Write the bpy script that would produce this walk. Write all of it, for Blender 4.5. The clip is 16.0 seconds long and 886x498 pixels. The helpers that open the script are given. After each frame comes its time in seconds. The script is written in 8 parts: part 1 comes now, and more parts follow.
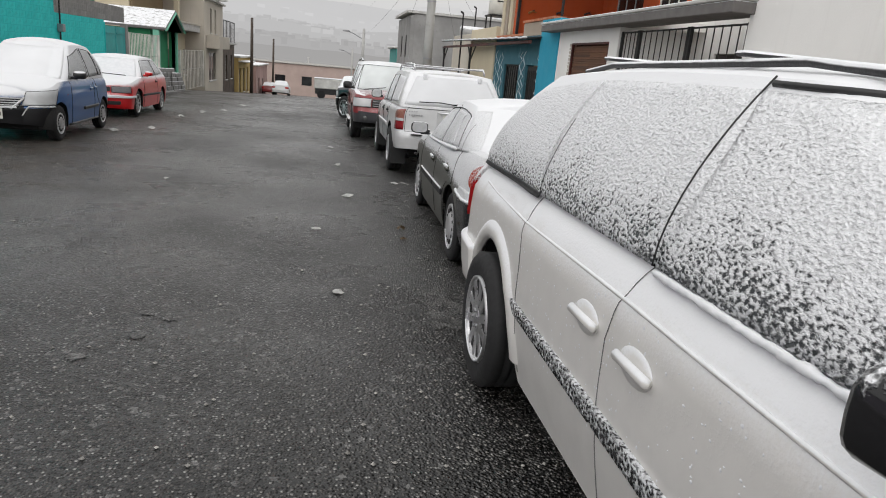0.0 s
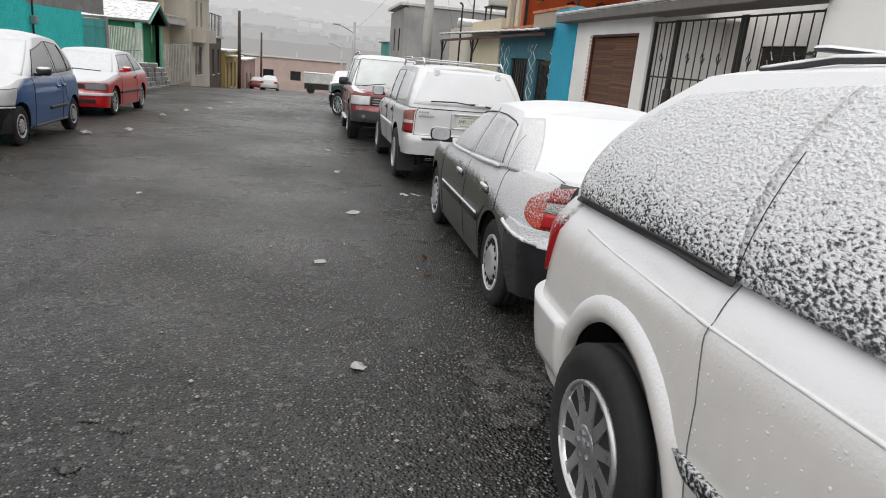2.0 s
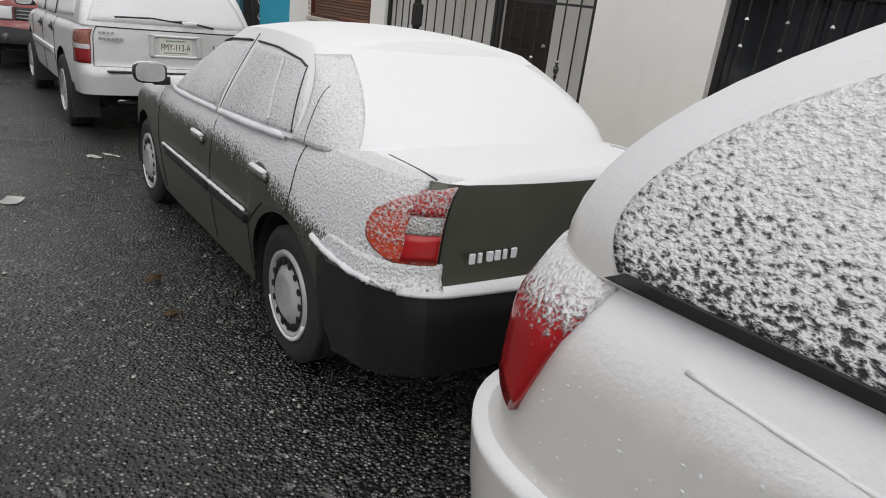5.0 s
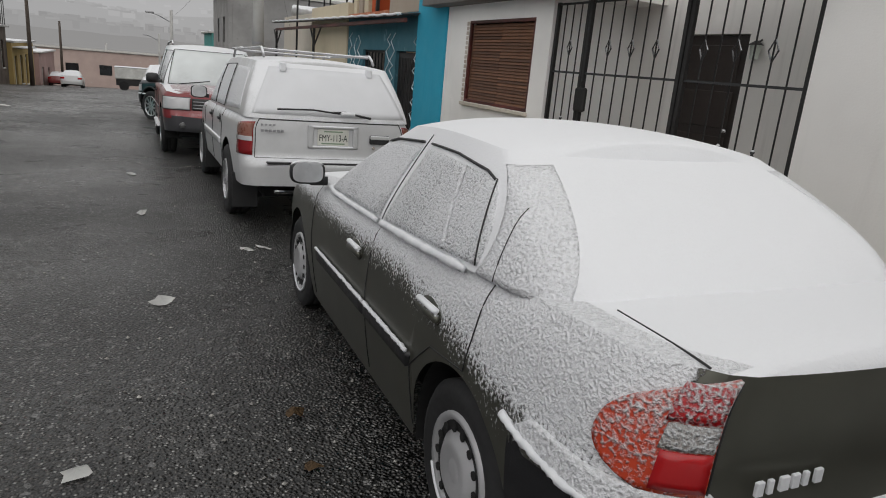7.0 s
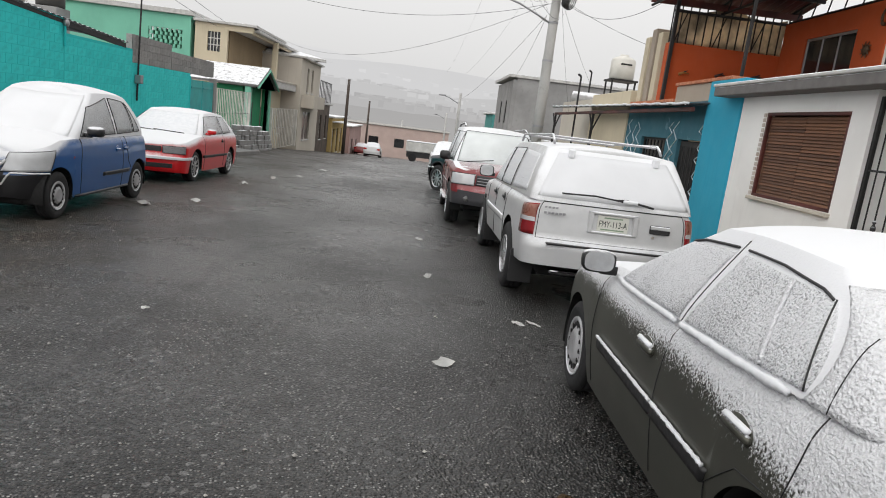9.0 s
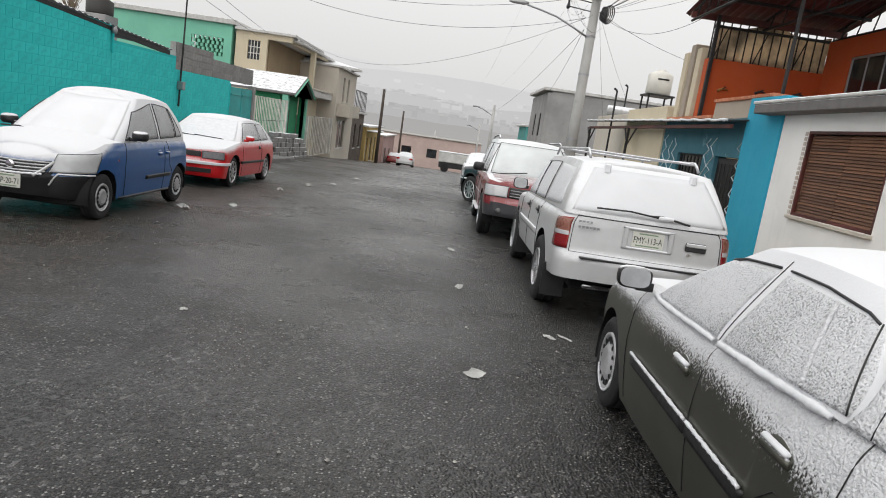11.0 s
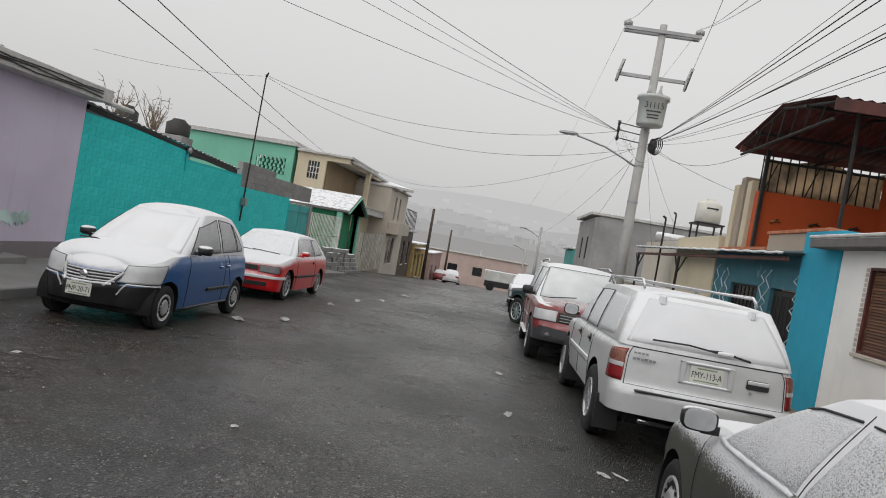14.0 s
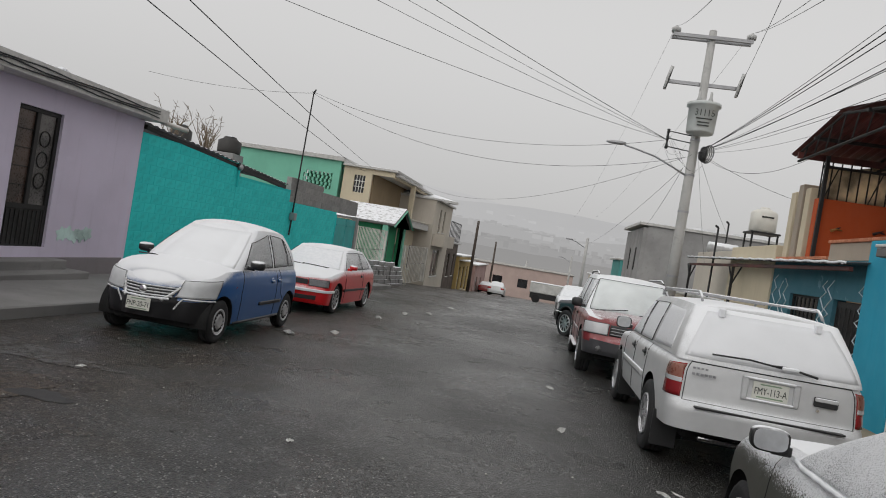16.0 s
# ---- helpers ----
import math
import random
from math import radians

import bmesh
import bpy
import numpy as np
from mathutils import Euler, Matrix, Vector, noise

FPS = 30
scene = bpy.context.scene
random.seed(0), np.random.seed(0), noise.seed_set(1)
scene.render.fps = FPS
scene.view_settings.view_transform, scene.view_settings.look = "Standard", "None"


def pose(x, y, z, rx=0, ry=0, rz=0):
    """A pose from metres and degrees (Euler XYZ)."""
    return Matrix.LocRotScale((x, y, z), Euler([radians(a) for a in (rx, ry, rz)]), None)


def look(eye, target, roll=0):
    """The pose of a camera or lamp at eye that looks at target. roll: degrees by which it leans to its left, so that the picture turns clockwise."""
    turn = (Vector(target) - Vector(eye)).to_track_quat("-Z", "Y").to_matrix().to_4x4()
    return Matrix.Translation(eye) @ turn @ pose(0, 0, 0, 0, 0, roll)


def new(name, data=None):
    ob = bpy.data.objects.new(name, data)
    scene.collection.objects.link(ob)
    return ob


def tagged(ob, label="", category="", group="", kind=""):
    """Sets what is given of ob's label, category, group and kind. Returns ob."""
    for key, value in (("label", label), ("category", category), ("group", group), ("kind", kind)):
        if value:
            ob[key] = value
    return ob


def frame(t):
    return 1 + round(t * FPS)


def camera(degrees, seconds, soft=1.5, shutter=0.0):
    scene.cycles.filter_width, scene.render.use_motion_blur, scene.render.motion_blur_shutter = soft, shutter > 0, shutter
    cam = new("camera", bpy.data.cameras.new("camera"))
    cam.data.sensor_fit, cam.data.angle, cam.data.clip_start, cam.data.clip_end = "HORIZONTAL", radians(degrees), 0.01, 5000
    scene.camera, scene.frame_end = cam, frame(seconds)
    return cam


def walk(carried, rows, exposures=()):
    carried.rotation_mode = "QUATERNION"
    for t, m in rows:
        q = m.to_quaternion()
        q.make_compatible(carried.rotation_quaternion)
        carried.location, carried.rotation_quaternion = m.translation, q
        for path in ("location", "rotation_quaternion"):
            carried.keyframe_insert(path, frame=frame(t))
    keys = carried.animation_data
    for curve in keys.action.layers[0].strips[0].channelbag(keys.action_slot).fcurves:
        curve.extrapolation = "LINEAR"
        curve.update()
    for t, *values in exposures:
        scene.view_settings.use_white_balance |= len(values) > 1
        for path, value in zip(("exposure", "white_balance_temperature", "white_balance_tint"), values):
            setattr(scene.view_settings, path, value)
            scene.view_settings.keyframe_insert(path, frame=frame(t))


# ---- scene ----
cam = camera(68.1, 16.0, 1.0)
METRES, EYE, TILT, LEAN, TURN = 4.3, 1.466, 0.0, 0.0, -10.9
ROWS = [
    (0.0, 0.0, 0.0, 0.0, 1.4, -15.74, -4.98),
    (0.5, -0.017, 0.0643, -0.0019, 0.16, -17.17, -5.99),
    (1.0, -0.0426, 0.1275, 0.0005, -0.87, -17.08, -5.19),
    (1.5, -0.0609, 0.2006, -0.0038, 3.5, -14.45, -4.65),
    (2.0, -0.0837, 0.2759, -0.0068, 0.47, -16.13, -4.91),
    (2.5, -0.1081, 0.3373, -0.0075, -6.39, -17.83, -3.59),
    (3.0, -0.1045, 0.4183, -0.0119, -5.43, -18.04, -1.43),
    (3.5, -0.1029, 0.4888, -0.0144, -9.62, -19.28, -3.31),
    (5.8, -0.1293, 0.783, -0.0260, -28.48, -19.95, -6.0),
    (6.0, -0.1257, 0.8049, -0.0231, -24.17, -17.64, -4.89),
    (6.5, -0.1175, 0.8472, -0.0224, -15.43, -17.3, -5.75),
    (7.0, -0.124, 0.8576, -0.0187, -13.5, -15.44, -4.93),
    (7.5, -0.14, 0.8546, -0.0158, -8.19, -14.49, -6.35),
    (8.0, -0.1608, 0.8473, -0.0097, 1.34, -11.57, -6.16),
    (8.5, -0.1689, 0.8467, -0.0082, 7.32, -11.32, -6.02),
    (9.0, -0.1734, 0.8465, -0.0079, 9.14, -11.1, -6.96),
    (9.5, -0.1766, 0.846, -0.0076, 10.61, -10.76, -7.21),
    (10.0, -0.1786, 0.8432, -0.0072, 11.42, -10.4, -7.76),
    (12.5, -0.1812, 0.8379, -0.0081, 12.58, -10.8, -8.45),
    (13.0, -0.1822, 0.8364, -0.0082, 13.27, -10.61, -9.11),
    (13.5, -0.1883, 0.8328, 0.0008, 13.92, -5.13, -9.99),
    (14.0, -0.2004, 0.8268, 0.0058, 16.05, -0.98, -9.92),
    (14.5, -0.208, 0.8227, 0.0086, 18.26, 0.5, -9.38),
    (15.0, -0.2135, 0.8282, 0.0078, 19.23, 0.13, -9.22),
    (15.5, -0.2144, 0.8267, 0.0075, 19.74, 0.16, -9.05),
    (16.0, -0.2164, 0.8291, 0.0069, 19.96, -0.59, -9.34),
]
walk(cam, [(t, pose(0, 0, EYE, TILT, LEAN, TURN) @ pose(METRES * x, METRES * y, METRES * z, 90 + pitch, roll, yaw)) for t, x, y, z, yaw, pitch, roll in ROWS],
     [(0, 0.38), (1.2, 0.44), (2.0, 0.48), (2.8, 0.36), (3.5, 0.32), (5.8, 0.14), (6.6, -0.05), (7.3, -0.05), (8.2, 0.38), (9.0, 0.52), (12.5, 0.54), (13.3, 0.55), (14.0, 0.2), (16.0, 0.05)])

# ---- world and light: heavy overcast, snow in the air ----
world = bpy.data.worlds.new("overcast")
scene.world = world
world.use_nodes = True
wn, wl = world.node_tree.nodes, world.node_tree.links
sky = wn.new("ShaderNodeTexSky")
sky.sky_type, sky.sun_disc = "NISHITA", False
sky.sun_elevation, sky.sun_rotation = radians(44), radians(212)
sky.dust_density, sky.air_density = 4.0, 1.0
grey = wn.new("ShaderNodeHueSaturation")
grey.inputs["Saturation"].default_value = 0.10
cloud = wn.new("ShaderNodeMix")
cloud.data_type = "RGBA"
cloud.inputs[0].default_value = 0.86
cloud.inputs[7].default_value = (7.2, 7.14, 7.1, 1)
wl.new(sky.outputs[0], grey.inputs["Color"])
wl.new(grey.outputs[0], cloud.inputs[6])
# an overcast sky is brighter overhead than at the horizon
way = wn.new("ShaderNodeTexCoord")
part_z = wn.new("ShaderNodeSeparateXYZ")
lift_z = wn.new("ShaderNodeMapRange")
lift_z.interpolation_type = "SMOOTHSTEP"
for i_, v_ in ((1, -0.02), (2, 0.34), (3, 0.82), (4, 1.04)):
    lift_z.inputs[i_].default_value = v_
dome = wn.new("ShaderNodeVectorMath")
dome.operation = "SCALE"
wl.new(way.outputs["Generated"], part_z.inputs[0])
wl.new(part_z.outputs[2], lift_z.inputs[0])
wl.new(cloud.outputs[2], dome.inputs[0])
wl.new(lift_z.outputs[0], dome.inputs["Scale"])
wl.new(dome.outputs[0], wn["Background"].inputs["Color"])
wn["Background"].inputs["Strength"].default_value = 0.092
sun = new("sun", bpy.data.lights.new("sun", "SUN"))
sun.data.energy, sun.data.angle, sun.data.color = 1.1, radians(100), (1, 0.985, 0.96)
sun.matrix_world = look((0, 0, 30), (16, 26, 0))

# ---- materials ----


class Nodes:
    """A short hand for building one node material."""

    def __init__(self, name):
        self.mat = bpy.data.materials.new(name)
        self.mat.use_nodes = True
        self.n, self.l = self.mat.node_tree.nodes, self.mat.node_tree.links
        self.bsdf = self.n["Principled BSDF"]
        self.co = self.n.new("ShaderNodeTexCoord").outputs["Object"]

    def put(self, socket, value):
        if hasattr(value, "is_linked"):
            self.l.new(value, socket)
        else:
            socket.default_value = value

    def noise(self, scale, detail=4, rough=0.55, co=None, stretch=None):
        nd = self.n.new("ShaderNodeTexNoise")
        nd.inputs["Scale"].default_value, nd.inputs["Detail"].default_value, nd.inputs["Roughness"].default_value = scale, detail, rough
        src = co or self.co
        if stretch:
            mp = self.n.new("ShaderNodeMapping")
            mp.inputs["Scale"].default_value = stretch
            self.l.new(src, mp.inputs[0])
            src = mp.outputs[0]
        self.l.new(src, nd.inputs["Vector"])
        return nd.outputs["Fac"]

    def voronoi(self, scale, out="Distance"):
        nd = self.n.new("ShaderNodeTexVoronoi")
        nd.inputs["Scale"].default_value = scale
        self.l.new(self.co, nd.inputs["Vector"])
        return nd.outputs[out]

    def ramp(self, fac, a, b, ca=0.0, cb=1.0):
        nd = self.n.new("ShaderNodeMapRange")
        nd.interpolation_type = "SMOOTHSTEP"
        for i, v in enumerate((fac, a, b, ca, cb)):
            self.put(nd.inputs[i], v)
        return nd.outputs[0]

    def math(self, op, a, b=0.0):
        nd = self.n.new("ShaderNodeMath")
        nd.operation = op
        self.put(nd.inputs[0], a), self.put(nd.inputs[1], b)
        return nd.outputs[0]

    def mix(self, fac, a, b):
        nd = self.n.new("ShaderNodeMix")
        nd.data_type = "RGBA"
        for i, v in ((0, fac), (6, a), (7, b)):
            self.put(nd.inputs[i], (*v, 1) if isinstance(v, tuple) and len(v) == 3 else v)
        return nd.outputs[2]

    def mixf(self, fac, a, b):
        nd = self.n.new("ShaderNodeMix")
        for i, v in ((0, fac), (2, a), (3, b)):
            self.put(nd.inputs[i], v)
        return nd.outputs[0]

    def axis(self, i, co=None):
        nd = self.n.new("ShaderNodeSeparateXYZ")
        self.l.new(co or self.co, nd.inputs[0])
        return nd.outputs[i]

    def upward(self):
        return self.axis(2, self.n.new("ShaderNodeNewGeometry").outputs["Normal"])

    def rand(self):
        return self.n.new("ShaderNodeObjectInfo").outputs["Random"]

    def island(self):
        return self.n.new("ShaderNodeNewGeometry").outputs["Random Per Island"]

    def bump(self, height, strength=0.3, dist=0.01, film=None):
        nd = self.n.new("ShaderNodeBump")
        nd.inputs["Strength"].default_value, nd.inputs["Distance"].default_value = strength, dist
        self.l.new(height, nd.inputs["Height"])
        self.l.new(nd.outputs[0], self.bsdf.inputs["Normal"])
        if film is not None:
            coat = self.n.new("ShaderNodeBump")
            coat.inputs["Strength"].default_value, coat.inputs["Distance"].default_value = film, dist
            self.l.new(height, coat.inputs["Height"])
            self.l.new(coat.outputs[0], self.bsdf.inputs["Coat Normal"])

    def done(self, color, rough=0.6, metal=0.0, **more):
        self.put(self.bsdf.inputs["Base Color"], (*color, 1) if isinstance(color, tuple) and len(color) == 3 else color)
        self.put(self.bsdf.inputs["Roughness"], rough)
        self.put(self.bsdf.inputs["Metallic"], metal)
        for key, value in more.items():
            self.put(self.bsdf.inputs[key.replace("_", " ")], value)
        return self.mat


SNOW = (0.79, 0.80, 0.82)


def plain(name, color, rough=0.5, metal=0.0, vary=0.12, scale=6.0, bump=0.15, dirt=None):
    """A surface of one paint or stuff, with mottling at two sizes and fine relief."""
    m = Nodes(name)
    big, fine = m.noise(scale * 0.25, 3), m.noise(scale * 6, 5)
    dark = tuple(c * (1 - vary * 1.6) for c in (dirt or color))
    lite = tuple(min(1, c * (1 + vary)) for c in color)
    col = m.mix(m.ramp(big, 0.3, 0.7), dark, lite)
    col = m.mix(m.ramp(fine, 0.35, 0.75, 0, 0.35), col, color)
    m.bump(fine, bump, 0.004)
    return m.done(col, m.ramp(fine, 0.2, 0.8, max(0.05, rough - 0.08), min(1, rough + 0.08)), metal)


def wall_paint(name, color, streak=0.25, dirt=(0.16, 0.14, 0.12), flake=0.0, bare=(0.42, 0.40, 0.37)):
    """Old masonry paint: patchy, streaked by rain, here and there flaked."""
    m = Nodes(name)
    big, mid, fine = m.noise(0.5, 4), m.noise(3.5, 5), m.noise(55, 4)
    runs = m.noise(3.0, 5, 0.6, stretch=(2.2, 2.2, 0.16))
    col = m.mix(m.ramp(big, 0.3, 0.72), tuple(c * 0.86 for c in color), color)
    col = m.mix(m.ramp(runs, 0.54, 0.8, 0, streak), col, dirt)
    col = m.mix(m.ramp(mid, 0.62, 0.76, 0, 0.25), col, tuple(min(1, c * 1.12 + 0.02) for c in color))
    if flake:
        col = m.mix(m.ramp(m.noise(2.1, 8, 0.7), 0.74 - flake, 0.76 - flake), col, bare)
    m.bump(m.math("ADD", fine, m.math("MULTIPLY", mid, 1.5)), 0.28, 0.006)
    return m.done(col, m.ramp(mid, 0.3, 0.7, 0.78, 0.95))


def car_paint(name, color, lo, hi, metal=0.0, rough=0.3, grit=0.35, grain=95.0, sill=None, nose=None):
    """Car paint under thin dry snow: it lies on all that faces upward, and lies thin on what slopes."""
    m = Nodes(name)
    fine, mid, big = m.noise(grain, 3, 0.6), m.noise(9, 4), m.noise(2.2, 3)
    up = m.math("ADD", m.upward(), m.math("MULTIPLY", m.math("SUBTRACT", fine, 0.5), grit))
    up = m.math("ADD", up, m.math("MULTIPLY", m.math("SUBTRACT", mid, 0.5), 0.30))
    up = m.math("ADD", up, m.math("MULTIPLY", m.math("SUBTRACT", big, 0.5), 0.22))
    snow = m.ramp(up, lo, hi)
    if sill:
        # snow caught along the shoulder, which falls away over the nose
        level = m.math("ADD", m.axis(2), m.ramp(m.axis(1), nose[0], nose[1], 0.0, nose[2]))
        level = m.math("ADD", level, m.math("MULTIPLY", m.math("SUBTRACT", mid, 0.5), 0.05))
        snow = m.math("MAXIMUM", snow, m.ramp(m.math("ADD", level, m.math("MULTIPLY", m.math("SUBTRACT", fine, 0.5), 0.08)), sill[0], sill[1]))
    base = m.mix(m.ramp(mid, 0.35, 0.7, 0, 0.25), color, tuple(c * 0.75 + 0.02 for c in color))
    col = m.mix(snow, base, SNOW)
    m.bump(m.math("MULTIPLY", snow, m.math("ADD", fine, mid)), 0.35, 0.006)
    return m.done(col, m.mixf(snow, rough, 0.85), m.math("MULTIPLY", m.math("SUBTRACT", 1.0, snow), metal), Coat_Weight=m.math("MULTIPLY", m.math("SUBTRACT", 1.0, snow), 0.5))


def frosted(name, lo, hi, scale=70.0, base=(0.012, 0.014, 0.016), z0=0.9, z1=1.6, stretch=None, top=SNOW, soft=0.12):
    """Glass or lacquer under blown snow; the grains lie closer the higher they are."""
    m = Nodes(name)
    grains, drift = m.noise(scale, 2, 0.5, stretch=stretch), m.noise(3.0, 3)
    z = m.ramp(m.axis(2), z0, z1, lo, hi)
    cover = m.math("ADD", m.math("ADD", m.math("MULTIPLY", grains, 1.0), m.math("MULTIPLY", m.math("SUBTRACT", drift, 0.5), 0.35)), z)
    snow = m.ramp(cover, 0.54 - soft, 0.54 + soft)
    # snow darkened in the dips between grains: relief shading put into the colour
    thin = m.mix(m.ramp(grains, 0.36, 0.58), tuple(t_ * 0.82 + b_ * 0.1 for t_, b_ in zip(top, base)), top)
    col = m.mix(snow, base, thin)
    m.bump(m.math("MULTIPLY", snow, grains), 1.0, 1.3 / scale)
    return m.done(col, m.mixf(snow, 0.12, 0.9), 0.0)


def asphalt(name="asphalt", gain=1.0, tint=(1, 1, 1)):
    """Coarse worn asphalt: black binder, grey and white chips, damp and dusty fields."""
    m = Nodes(name)
    cell, chip = m.voronoi(60, "Color"), m.voronoi(60)
    grit, grit_d = m.voronoi(120, "Color"), m.voronoi(120)
    cell2 = m.voronoi(38, "Color")
    big, mid, fine = m.noise(0.33, 5, 0.6), m.noise(2.2, 5, 0.65), m.noise(190, 3)
    tone = m.axis(0, cell)
    stone = m.ramp(chip, 0.62, 0.30)
    col = m.mix(m.math("MULTIPLY", m.math("POWER", tone, 2.0), stone), (0.003, 0.003, 0.003), (0.158, 0.149, 0.139))
    col = m.mix(m.math("MULTIPLY", m.ramp(m.axis(0, grit), 0.72, 0.95), m.ramp(grit_d, 0.55, 0.2, 0, 0.7)), col, (0.17, 0.165, 0.16))
    col = m.mix(m.math("MULTIPLY", m.ramp(m.axis(1, cell), 0.76, 0.88), m.ramp(chip, 0.50, 0.2)), col, (0.46, 0.455, 0.44))
    col = m.mix(m.math("MULTIPLY", m.ramp(m.axis(1, cell2), 0.955, 0.985), 0.5), col, (0.26, 0.255, 0.25))
    col = m.mix(m.ramp(mid, 0.5, 0.75, 0, 0.26), col, (0.052, 0.049, 0.046))
    col = m.mix(m.ramp(m.noise(0.8, 6, 0.7), 0.60, 0.74, 0, 0.35), col, (0.085, 0.082, 0.078))
    # muddy margin on the far side, and the long joint between two lanes of paving
    wander = m.math("ADD", m.axis(0), m.math("MULTIPLY", m.math("SUBTRACT", mid, 0.5), 1.6))
    mud = m.math("MULTIPLY", m.ramp(wander, -2.2, -3.8), m.ramp(m.noise(1.3, 5, 0.65), 0.32, 0.60, 0.25, 0.8))
    col = m.mix(mud, col, m.mix(m.ramp(m.axis(1, cell2), 0.55, 0.95), (0.030, 0.022, 0.016), (0.135, 0.11, 0.086)))
    joint = m.math("ABSOLUTE", m.math("ADD", m.math("ADD", m.axis(0), 1.82), m.math("MULTIPLY", m.math("SUBTRACT", m.noise(3, 4, 0.6), 0.5), 0.12)))
    col = m.mix(m.math("MULTIPLY", m.ramp(joint, 0.09, 0.015), m.ramp(m.noise(5, 4, 0.7), 0.35, 0.55, 0.2, 0.85)), col, (0.012, 0.010, 0.010))
    # a film of meltwater, patchy, least on the mud
    wet = m.ramp(m.noise(0.55, 5, 0.62), 0.30, 0.66, 0.50, 0.90)
    wet = m.math("MULTIPLY", wet, m.math("SUBTRACT", 1.0, m.math("MULTIPLY", mud, 0.7)))
    rough = m.math("ADD", m.ramp(big, 0.38, 0.62, 0.36, 0.62), m.math("MULTIPLY", m.math("SUBTRACT", tone, 0.5), 0.2))
    if gain != 1.0:
        col = m.mix(m.ramp(m.noise(9, 6, 0.7), 0.42, 0.58), col, (0.055 * gain * tint[0], 0.054 * gain * tint[1], 0.052 * gain * tint[2]))
    m.bump(m.math("ADD", m.math("MULTIPLY", tone, 0.8), m.math("MULTIPLY", m.ramp(chip, 0.0, 0.7, 1, 0), 0.9)), 1.0, 0.02, 0.5)
    return m.done(col, rough, 0.0, Specular_IOR_Level=0.3, Coat_Weight=wet, Coat_Roughness=m.ramp(m.noise(0.9, 4, 0.6), 0.35, 0.65, 0.24, 0.40))


def concrete(name, color=(0.30, 0.29, 0.28)):
    m = Nodes(name)
    big, mid, fine = m.noise(0.7, 5), m.noise(5, 6, 0.65), m.noise(80, 4)
    col = m.mix(m.ramp(big, 0.3, 0.7), tuple(c * 0.7 for c in color), color)
    col = m.mix(m.ramp(mid, 0.55, 0.75, 0, 0.5), col, tuple(c * 0.5 for c in color))
    col = m.mix(m.ramp(fine, 0.6, 0.8, 0, 0.4), col, tuple(min(1, c * 1.35) for c in color))
    m.bump(m.math("ADD", fine, mid), 0.4, 0.006)
    return m.done(col, 0.9)


def varied(name, a, b, rough=0.85, bump=0.4):
    """Blocks, bricks and planks: each one takes a tone of its own."""
    m = Nodes(name)
    mid, fine = m.noise(7, 5, 0.6), m.noise(70, 4)
    col = m.mix(m.rand(), a, b)
    col = m.mix(m.ramp(mid, 0.45, 0.75, 0, 0.4), col, tuple(c * 0.6 for c in a))
    m.bump(m.math("ADD", fine, mid), bump, 0.006)
    return m.done(col, rough)


def snowed(name, color, lo=0.35, hi=0.75, rough=0.8, vary=0.2):
    """Roofing, ledges and pipes with snow on what faces up."""
    m = Nodes(name)
    mid, fine = m.noise(6, 5), m.noise(60, 3)
    up = m.math("ADD", m.upward(), m.math("MULTIPLY", m.math("SUBTRACT", mid, 0.5), 0.9))
    snow = m.ramp(up, lo, hi)
    col = m.mix(m.ramp(mid, 0.3, 0.7), tuple(c * (1 - vary) for c in color), color)
    m.bump(m.math("ADD", fine, m.math("MULTIPLY", snow, 2.0)), 0.3, 0.008)
    return m.done(m.mix(snow, col, SNOW), rough)


def snow_stuff():
    m = Nodes("snow")
    fine, mid = m.noise(120, 4), m.noise(14, 4)
    m.bump(m.math("ADD", m.math("MULTIPLY", fine, 0.6), m.math("MULTIPLY", mid, 0.35)), 0.3, 0.006)
    return m.done(m.mix(m.ramp(mid, 0.3, 0.7), (0.72, 0.735, 0.76), SNOW), 0.9)


M_SNOW = snow_stuff()
M_ASPHALT = asphalt()
M_CONCRETE = concrete("concrete")
M_PALE_CONCRETE = concrete("pale_concrete", (0.40, 0.385, 0.36))
M_RUBBER = plain("tyre_rubber", (0.018, 0.018, 0.019), 0.8, vary=0.3)
M_BLACK = plain("black_plastic", (0.02, 0.02, 0.021), 0.5, vary=0.2)
M_DARK = plain("dark_inside", (0.008, 0.008, 0.008), 0.9)
M_IRON = plain("black_iron", (0.012, 0.011, 0.011), 0.6, vary=0.4)
M_ALLOY = plain("alloy_metal", (0.55, 0.55, 0.56), 0.32, 0.8, vary=0.25)
M_STEEL = plain("grey_steel", (0.33, 0.33, 0.34), 0.4, 0.7)
M_CAP = plain("silver_wheel_disc", (0.46, 0.46, 0.47), 0.45, 0.3, vary=0.2)
M_CHROME = plain("chrome", (0.72, 0.72, 0.73), 0.12, 1.0, vary=0.08, bump=0.02)
M_WIRE = plain("cable_sheath", (0.025, 0.025, 0.027), 0.6)

# ---- mesh helpers ----


def part(name, bm, material, parent=None, label="", smooth=False):
    """Links a bmesh as one mesh object, under a thing or a part where one is given."""
    me = bpy.data.meshes.new(name)
    bm.to_mesh(me)
    bm.free()
    if smooth:
        for f in me.polygons:
            f.use_smooth = True
    if material:
        me.materials.append(material)
    ob = new(name, me)
    if parent:
        ob.parent = parent
    return tagged(ob, label)


def thing(name, label, category, m=None, group="", kind=""):
    ob = new(name)
    ob.empty_display_size = 0.2
    if m is not None:
        ob.matrix_basis = m
    return tagged(ob, label, category, group, kind)


